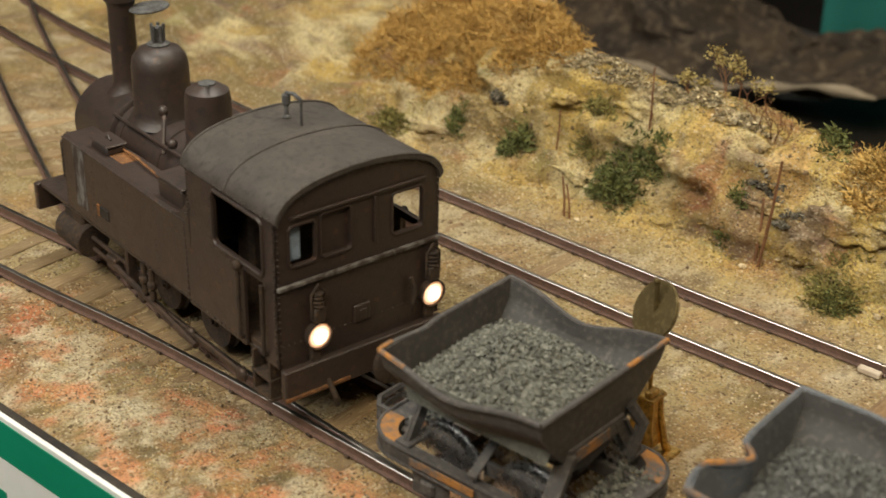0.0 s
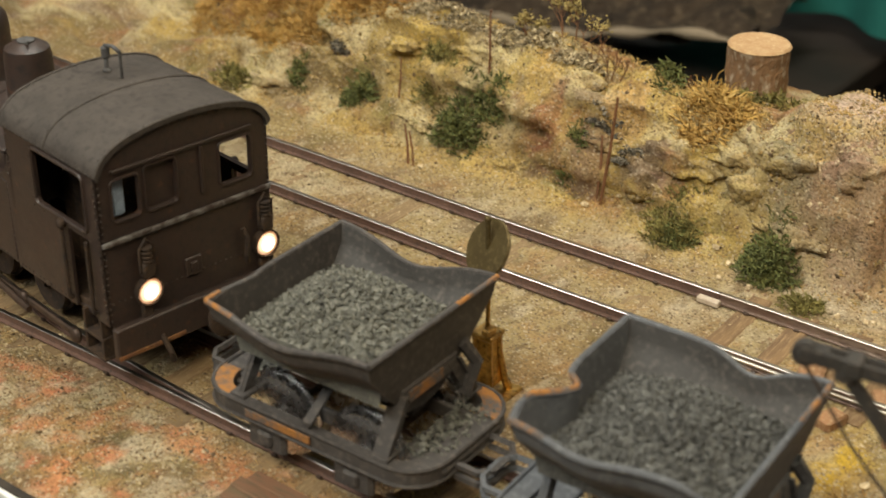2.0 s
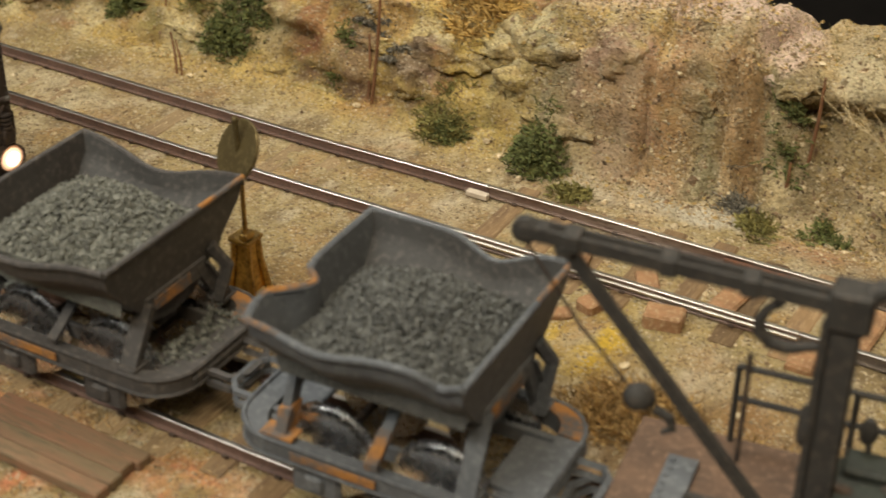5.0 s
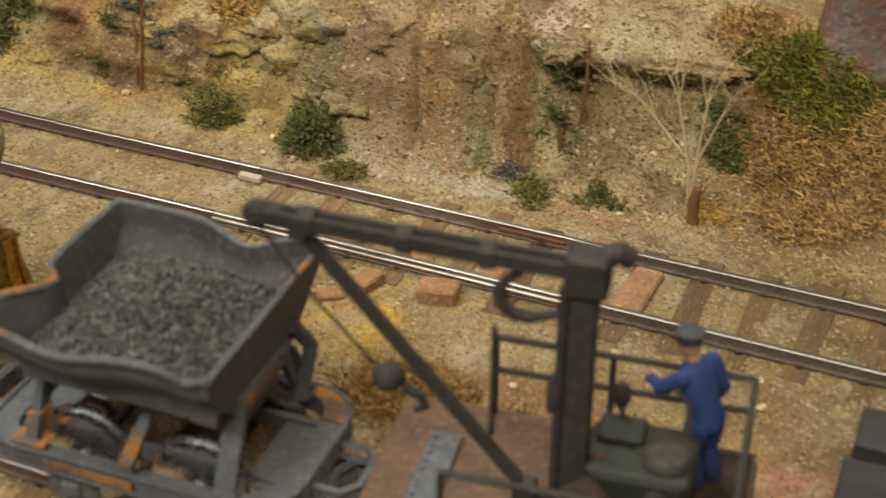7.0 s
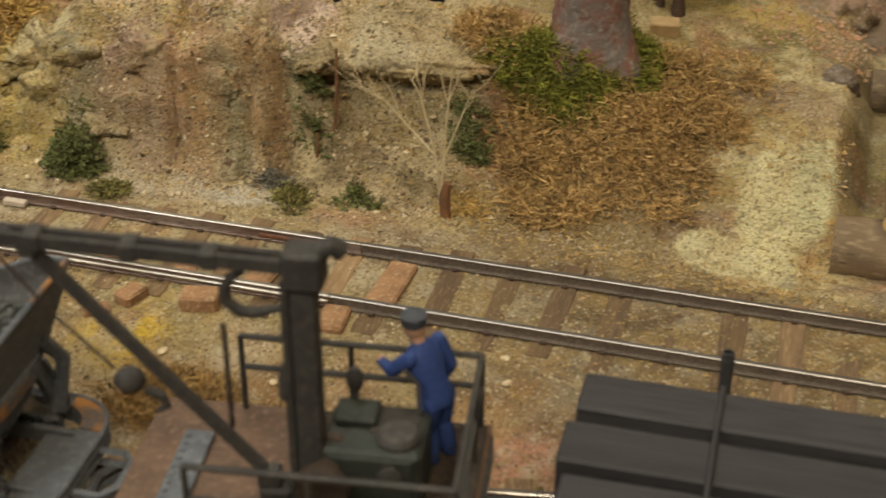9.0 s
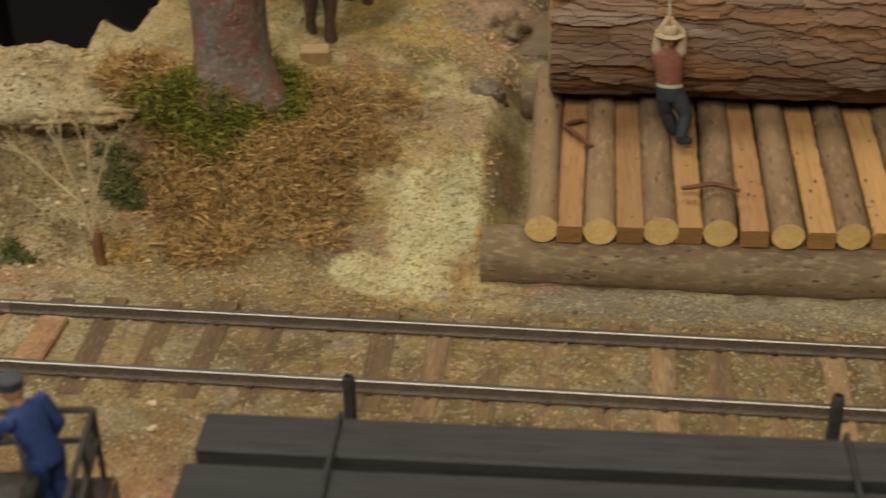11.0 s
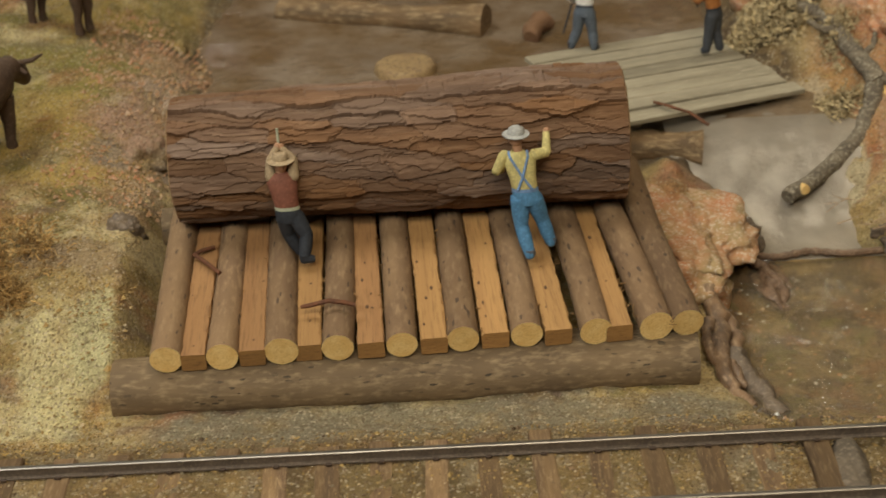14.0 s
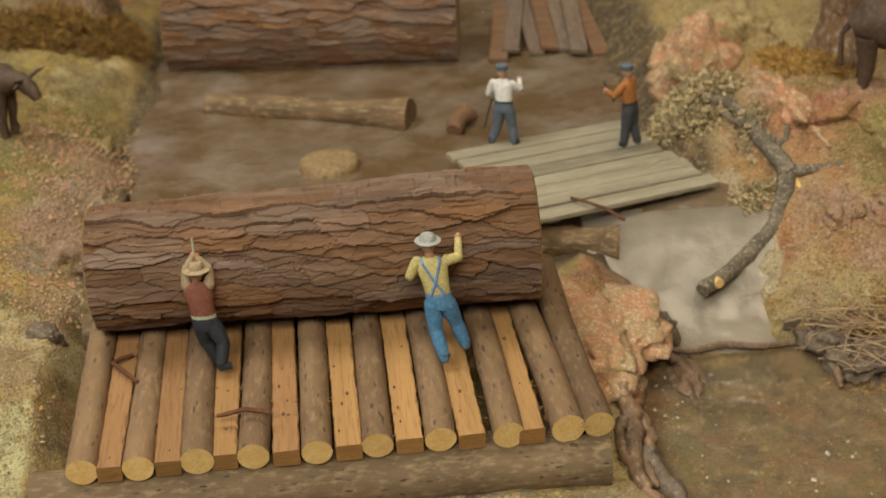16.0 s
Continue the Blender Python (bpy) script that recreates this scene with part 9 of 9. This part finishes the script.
def sapling(name, base, height_, spread, mat, label, seed, leaves=None, lean=(0, 0), thick=0.8):
    """A bare twiggy plant: a stem that forks again and again."""
    rr = random.Random(seed)
    top = empty(name, Matrix(), label, "sapling")
    g, tips = Geo(), []
    def grow(p, d, L, r, depth):
        q = p + d * L
        g.tube([p, (p + q) / 2 + Vector((rr.uniform(-1, 1), rr.uniform(-1, 1), 0)) * L * 0.06, q], [r, r * 0.85, r * 0.7], 5)
        if depth == 0:
            tips.append(q)
            return
        for _ in range(rr.choice((2, 2, 3))):
            nd = (d + Vector((rr.gauss(0, spread), rr.gauss(0, spread * 0.7), rr.gauss(0.15, 0.2)))).normalized()
            grow(q, nd, L * rr.uniform(0.6, 0.85), r * 0.68, depth - 1)
    grow(Vector(base), Vector((lean[0], lean[1], 1)).normalized(), height_ * 0.34, thick, 4)
    part("stem", g, mat, top)
    if leaves:
        lg = Geo()
        for t in tips:
            for _ in range(5):
                p = t + Vector((rr.gauss(0, 1.2), rr.gauss(0, 1.2), rr.gauss(0, 1.2)))
                d = Vector((rr.gauss(0, 1), rr.gauss(0, 1), rr.gauss(0, 1))).normalized()
                w = d.orthogonal().normalized()
                lg.add([p - d * 0.8, p + w * 0.5, p + d * 0.8, p - w * 0.5], [(0, 1, 2, 3)])
        part("foliage", lg, leaves, top)
    return top


# the pale bare sapling: stems that fan out from one foot
def fan_sapling():
    top = empty("bare_sapling", Matrix(), "pale bare many-branched sapling before the cliff", "sapling")
    rr = random.Random(70)
    def twig(g, p, d, L, r, depth):
        q = p + d * L
        g.tube([p, (p + q) / 2 + Vector((rr.uniform(-0.5, 0.5), rr.uniform(-0.5, 0.5), 0.4)), q], [r, r * 0.85, r * 0.65], 4)
        for _ in range(2 if depth else 0):
            twig(g, p + d * L * rr.uniform(0.6, 1.0), (d + Vector((rr.gauss(0, 0.45), rr.gauss(0, 0.35), rr.gauss(0.05, 0.25)))).normalized(), L * rr.uniform(0.6, 0.85), r * 0.65, depth - 1)
    f, a1, a2, b1, b2, l1 = (Vector(p) for p in ((-245, 75, -6), (-247, 74.5, 16), (-252, 74, 38), (-243.5, 74.5, 20), (-242, 74, 38), (-259, 74, 29)))
    for path_, r, tips in (([f, a1, a2], 0.62, ((-262, 77, 55), (-256, 72, 60), (-250, 76, 58))), ([a1, l1], 0.48, ((-284, 76, 50), (-272, 73, 44), (-270, 75, 54))),
                           ([f, b1, b2], 0.62, ((-247, 72, 62), (-240, 76, 62), (-235, 73, 58))), ([b1 - Vector((0, 0, 4)), (-237, 74, 34)], 0.42, ((-228, 75, 55), (-230, 72, 46)))):
        g = Geo()
        pts = smooth3(path_, 5)
        g.tube(pts, [r * (1 - 0.3 * i / len(pts)) for i in range(len(pts))], 6)
        for tip in tips:
            d = Vector(tip) - pts[-1]
            twig(g, pts[-1], d.normalized(), d.length * 0.5, r * 0.55, 4)
        part("stem", g, M_PALETWIG, top)


fan_sapling()
thing("short_stub", Geo().tube([(-242, 71, -9), (-242.5, 71, 2), (-241.5, 71.5, 7)], [2.0, 2.2, 1.5], 9), M_TWIG, Matrix(), "short red-brown root stub by the track", "stub", smooth=True)
fibre_clump("straw_tuft", (-236, 76), (9, 6), 350, 7, M_STRAW, "pale straw tuft beside the sapling", "dry grass", 80, width=0.3, height_=4)
def spike_plant(c, h, label, seed):
    """A thin stem set all round with short upright needles."""
    rr = random.Random(seed)
    top = empty("red_plant", Matrix(), label, "plant")
    c = Vector(c)
    part("stem", Geo().tube([c, c + Vector((0.6, 0, h * 0.5)), c + Vector((0, 0.4, h))], [0.55, 0.45, 0.25], 5), M_TWIG, top)
    g = Geo()
    for _ in range(110):
        p = c + Vector((0.3, 0.2, h * rr.uniform(0.12, 1.0)))
        a, L = rr.uniform(0, 6.28), rr.uniform(2.0, 4.5) * (1.25 - p.z / (c.z + h))
        d = Vector((math.cos(a) * 0.7, math.sin(a) * 0.7, 0.8)).normalized()
        g.tube([p, p + d * max(1.2, L)], [0.2, 0.08], 3)
    part("needles", g, M_REDNEEDLE, top)


M_REDNEEDLE = material("faded_pink_brown_needle", (0.30, 0.17, 0.115), (0.20, 0.105, 0.07), size=5, rough=0.85, bump=0.0, island=0.35)
spike_plant((-543, 93, 24), 38, "thin pinkish-brown spiky plant on the crest", 81)
for k, (x, y, z, h, leaf, n) in enumerate(((-512, 112, 42, 26, M_OLIVETAN, 3), (-489, 103, 40, 17, None, 4), (-455, 108, 37, 12, None, 3), (-530, 108, 44, 12, M_OLIVETAN, 2))):
    for j in range(n):
        sapling("leafy_sapling" if leaf else "twiggy_sapling", (x + 3 * j - 3, y + 2 * (j % 2), z), h * (1 - 0.12 * j), 0.38, M_TWIG, "airy sapling with sparse tan leaves on the crest" if leaf else "small bare twiggy shrub on the crest", 82 + 7 * k + j, leaves=leaf, lean=(0.35 * (j - (n - 1) / 2), 0.1), thick=0.38)
M_DEADTWIG = material("tan_dead_twig", (0.50, 0.36, 0.21), (0.32, 0.22, 0.135), size=6, rough=0.8, bump=0.2)


def twig_tangle(c, n, label, seed):
    """Long thin dead twigs thrown over one another, some of them forked."""
    rr = random.Random(seed)
    g = Geo()
    for _ in range(n):
        a, L = rr.uniform(0, 2 * math.pi), rr.uniform(14, 46)
        d = Vector((math.cos(a), math.sin(a) * 0.7, rr.uniform(-0.15, 0.35))).normalized()
        p = Vector(c) + Vector((rr.gauss(0, 13), rr.gauss(0, 14), rr.uniform(0, 9))) - d * L / 2
        r, pts = rr.uniform(0.22, 0.46), []
        for i in range(7):
            pts.append(Vector((p.x, p.y, max(p.z, ground_z_fast(p.x, p.y) + 0.5))))
            p = p + d * L / 6
            d = (d + Vector((rr.gauss(0, 0.18), rr.gauss(0, 0.18), rr.gauss(-0.02, 0.12)))).normalized()
            if i in (2, 3, 4) and rr.random() < 0.5:
                e = (d + Vector((rr.gauss(0, 0.7), rr.gauss(0, 0.7), rr.gauss(0.1, 0.3)))).normalized()
                g.tube([p, p + e * L * 0.12, p + e * L * 0.25 + Vector((0, 0, rr.uniform(-1, 1)))], [r * 0.6, r * 0.5, r * 0.25], 4)
        g.tube(pts, [r * (1 - 0.1 * i) for i in range(7)], 5)
    return thing("dead_twig_bush", g, M_DEADTWIG, Matrix(), label, "twigs", "dead twigs")


twig_tangle((240, 196, -8), 46, "tangled dead twigs on the stream bank", 86)
twig_tangle((252, 170, -13), 26, "tangled dead twigs hanging to the water", 87)

# sawn stump behind the crest
def build_stump():
    top = empty("sawn_stump", at(-446, 160, 14), "sawn stump with plated bark and orange cut top", "stump")
    nz, na = 26, 60
    rr = random.Random(4)
    z = np.linspace(0, 35, nz)
    a = np.linspace(0, 2 * np.pi, na, endpoint=False)
    Z, A = np.meshgrid(z, a, indexing="ij")
    R = 14.2 - 0.02 * Z + 1.3 * np.clip(4 - Z / 2, 0, 4) * 0.4 + 0.9 * (np.floor(3 * fbm(A * 12, Z, 8, 3, 3)) / 3) + 0.5 * fbm(A * 14, Z, 4, 3, 5)
    g = Geo()
    g.rings([[(float(R[i, k] * np.cos(A[i, k])), float(R[i, k] * np.sin(A[i, k])), float(Z[i, k])) for k in range(na)] for i in range(nz)], True, False)
    part("bark", g, M_STUMP, top)
    c = Geo().lathe([(14.0, 34.6), (13.0, 35.6), (6, 35.4), (0.3, 35.5)], 40)
    part("cut_top", c, material("orange_cut_wood", (0.50, 0.33, 0.17), (0.42, 0.25, 0.12), (0.56, 0.40, 0.23), 6, 1.4, rough=0.8, bump=0.4), top, "orange sawn top")


build_stump()


def tree_trunk(m, r, h, label, seed, mat=M_PINEBARK):
    top = empty("tree_trunk", m, label, "tree trunk")
    nz, na = 60, 72
    z = np.linspace(0, h, nz)
    a = np.linspace(0, 2 * np.pi, na, endpoint=False)
    Z, A = np.meshgrid(z, a, indexing="ij")
    flare = np.clip(1 - (Z - 10) / 24, 0, 1.1) ** 2
    R = r * (1 + 0.30 * flare * (1 + 0.6 * np.sin(3 * A + seed))) + 0.7 * np.round(1.5 * fbm(A * r, Z, 13, 2, seed)) / 1.5 + 0.35 * fbm(A * r, Z, 4, 3, seed + 1)
    g = Geo()
    g.rings([[(float(R[i, k] * np.cos(A[i, k])), float(R[i, k] * np.sin(A[i, k])), float(Z[i, k])) for k in range(na)] for i in range(nz)], True, True)
    part("trunk", g, mat, top)
    return top


tree_trunk(at(-203, 136, 26, 0, 0, 10), 14.2, 142, "thick pine trunk with red flaking bark", 3)
tree_trunk(at(-157, 556, 34), 25, 150, "dark trunk standing beyond the pond", 5, M_STUMP)
tree_trunk(at(293, 390, 38), 12.5, 150, "brown trunk on the far rocky bank", 6, M_STUMP)
thing("wood_block", Geo().box((0, 0, 0), (12, 9, 8), 0.6), material("pale_wood_block", (0.42, 0.29, 0.14), (0.34, 0.22, 0.10), size=5, rough=0.8, bump=0.3), at(-180, 178, 30.5, 0, 0, 8), "small pale wooden block on the grass", "block")

# bricks and broken slabs by the tracks
M_BRICK = material("broken_orange_brick", (0.33, 0.175, 0.085), (0.22, 0.12, 0.06), (0.42, 0.29, 0.16), 6, 1.4, rough=0.9, bump=0.7, bump_size=1.0)
for k, (x, y, z, s, rz) in enumerate([(-304, -11, -3, (13, 9, 7), 12), (-328, -14, -3.5, (10, 7, 5), 70), (-346, 12, -4, (9, 14, 4), 15), (-246, 17, -4.6, (10, 27, 4.0), -3), (-318, 8, -4.5, (8, 12, 4), 30), (-336, -24, -5, (9, 6, 4), 35), (-258, -8, -4.5, (9, 14, 4), 5), (-290, 12, -4.6, (9, 20, 4), -8)]):
    g = Geo().box((0, 0, 0), s, 0.8)
    g.v = [(a + rnd.uniform(-0.35, 0.35), b + rnd.uniform(-0.35, 0.35), c + rnd.uniform(-0.25, 0.25)) for a, b, c in g.v]
    thing("brick_chunk", g, M_BRICK, at(x, y, z, 0, 0, rz), "broken orange brick lying in the sand", "brick", "bricks by the track")
M_PLANKRED = material("red_stained_plank", (0.20, 0.145, 0.085), (0.23, 0.12, 0.07), (0.12, 0.10, 0.06), 11, 1.3, rough=0.85, bump=0.6, bump_size=0.7, stretch=(0.15, 1.4, 1), random_value=0.1)
cross = empty("plank_crossing", at(-431, -161, -3.0, 0, 0, -1), "reddish weathered plank crossing beside the rail", "crossing")
for k in range(4):
    part("plank", Geo().box((rnd.uniform(-2, 2), -9 + 5.6 * k, rnd.uniform(-0.4, 0.4)), (56, 5.4, 3.6), 0.4), M_PLANKRED, cross)
# new rail pieces across the joint of two boards
bx = lambda x0, x1, y, z, w, h, mat, lab, nm: thing(nm, Geo().box(((x0 + x1) / 2, y, z), (x1 - x0, w, h), 0.25), mat, Matrix(), lab, "rail", "joint rails")  # noqa: E731
bx(-393, -262, -2.6, -1.1, 1.2, 1.2, M_RAIL_NEW, "bright bare strip beside the rail", "joint_strip")
bx(-300, -276, 31.6, -1.5, 1.4, 1.4, M_RUST, "short rusty strip beside the rail", "joint_strip")
M_SPACER = material("dirty_white_plastic", (0.58, 0.50, 0.40), (0.42, 0.33, 0.24), size=5, rough=0.7, bump=0.2)
thing("white_spacer", Geo().box((-397, 31.0, -3.4), (9, 3.0, 2.4), 0.4), M_SPACER, Matrix(), "small white plastic spacer between the rails", "spacer")

# pale pebbles that can be told apart
for k in range(46):
    x, y = rnd.choice(((rnd.uniform(-720, -400), rnd.uniform(48, 75)), (rnd.uniform(-420, -300), rnd.uniform(48, 72)), (rnd.uniform(-300, -240), rnd.uniform(70, 105)), (rnd.uniform(-420, -180), rnd.uniform(-70, -12))))
    g = Geo().blob((0, 0, 0), (rnd.uniform(1.0, 2.4), rnd.uniform(0.9, 1.8), rnd.uniform(0.7, 1.3)), 8, 0.35, None, k)
    thing("pebble", g, M_GRIT, at(x, y, ground_z(x, y) + 0.4, 0, 0, rnd.uniform(0, 360)), "pale pebble lying on the sand", "pebble", "pebbles", smooth=True)

# what stands in the dark hall behind the layout
M_TEAL = material("teal_tablecloth", (0.020, 0.155, 0.13), (0.012, 0.11, 0.095), size=120, rough=0.85, bump=0.2, bump_size=14)
M_SACK = material("brown_crumpled_sacking", (0.055, 0.037, 0.022), (0.018, 0.013, 0.009), (0.11, 0.08, 0.05), 60, 10, rough=0.9, bump=0.6, bump_size=9)
tbl = empty("cloth_table", Matrix(), "table under a hanging teal cloth in the hall", "table")
cl = Geo()
cl.rings([[(x, 900 + 14 * math.sin(x * 0.06) + 8 * math.sin(x * 0.023), z) for x in np.linspace(-866, -300, 90)] for z in (-40, -120, -208)], False, False)
part("cloth_side", cl, M_TEAL, tbl, smooth=True)
part("cloth_top", Geo().box((-583, 1060, -38), (566, 330, 6), 1), M_TEAL, tbl)
for x, y in ((-800, 1180), (-330, 1180), (-840, 930), (-330, 930)):
    part("table_leg", Geo().box((x, y, -530), (30, 30, 940), 2), M_BLACK, tbl)
fx, fv = np.meshgrid(np.linspace(-1230, -712, 110), np.linspace(0, 1, 34))
hem = -206 + 40 * np.clip((fx + 890) / 180, 0, 1.0) + 9 * fbm(fx, fx * 0, 60, 3, 83)
fy = 705 + 150 * fv + 46 * fbm(fx, fv * 220, 75, 4, 81) * np.clip(fv * 5, 0, 1)
fz = hem + (fv**0.7) * (150 * np.clip((-835 - fx) / 330, 0.02, 1)) + 34 * fbm(fx, fv * 200, 60, 4, 82) * np.clip(fv * 4, 0, 1)
M_HEM = material("pale_hem", (0.30, 0.24, 0.165), (0.2, 0.16, 0.11), size=30, rough=0.9)
sack = empty("sacking", Matrix(), "crumpled brown sacking with pale hem heaped behind the layout", "cloth")
sk = Geo()
sk.rings([[(float(fx[i, k]), float(fy[i, k]), float(fz[i, k])) for k in range(110)] for i in range(34)], False, False)
part("cloth_fold", sk, M_SACK, sack, smooth=True)
part("hem", Geo().tube([(float(fx[0, k]), float(fy[0, k]) - 4, float(fz[0, k])) for k in range(0, 110, 2)], [3.5 + 2.0 * math.sin(k * 0.9) for k in range(55)], 8), M_HEM, sack, "pale turned hem of the sacking", smooth=True)
M_DARKTABLE = material("dark_brown_table", (0.030, 0.022, 0.017), (0.02, 0.016, 0.013), size=80, rough=0.6)
side = empty("side_table", Matrix(), "dark table standing behind the layout", "table")
part("table_top", Geo().box((-960, 820, -245), (620, 320, 30), 3), M_DARKTABLE, side)
for x, y in ((-1240, 690), (-680, 690), (-1240, 950), (-680, 950)):
    part("table_leg", Geo().box((x, y, -630), (40, 40, 740), 2), M_DARKTABLE, side)
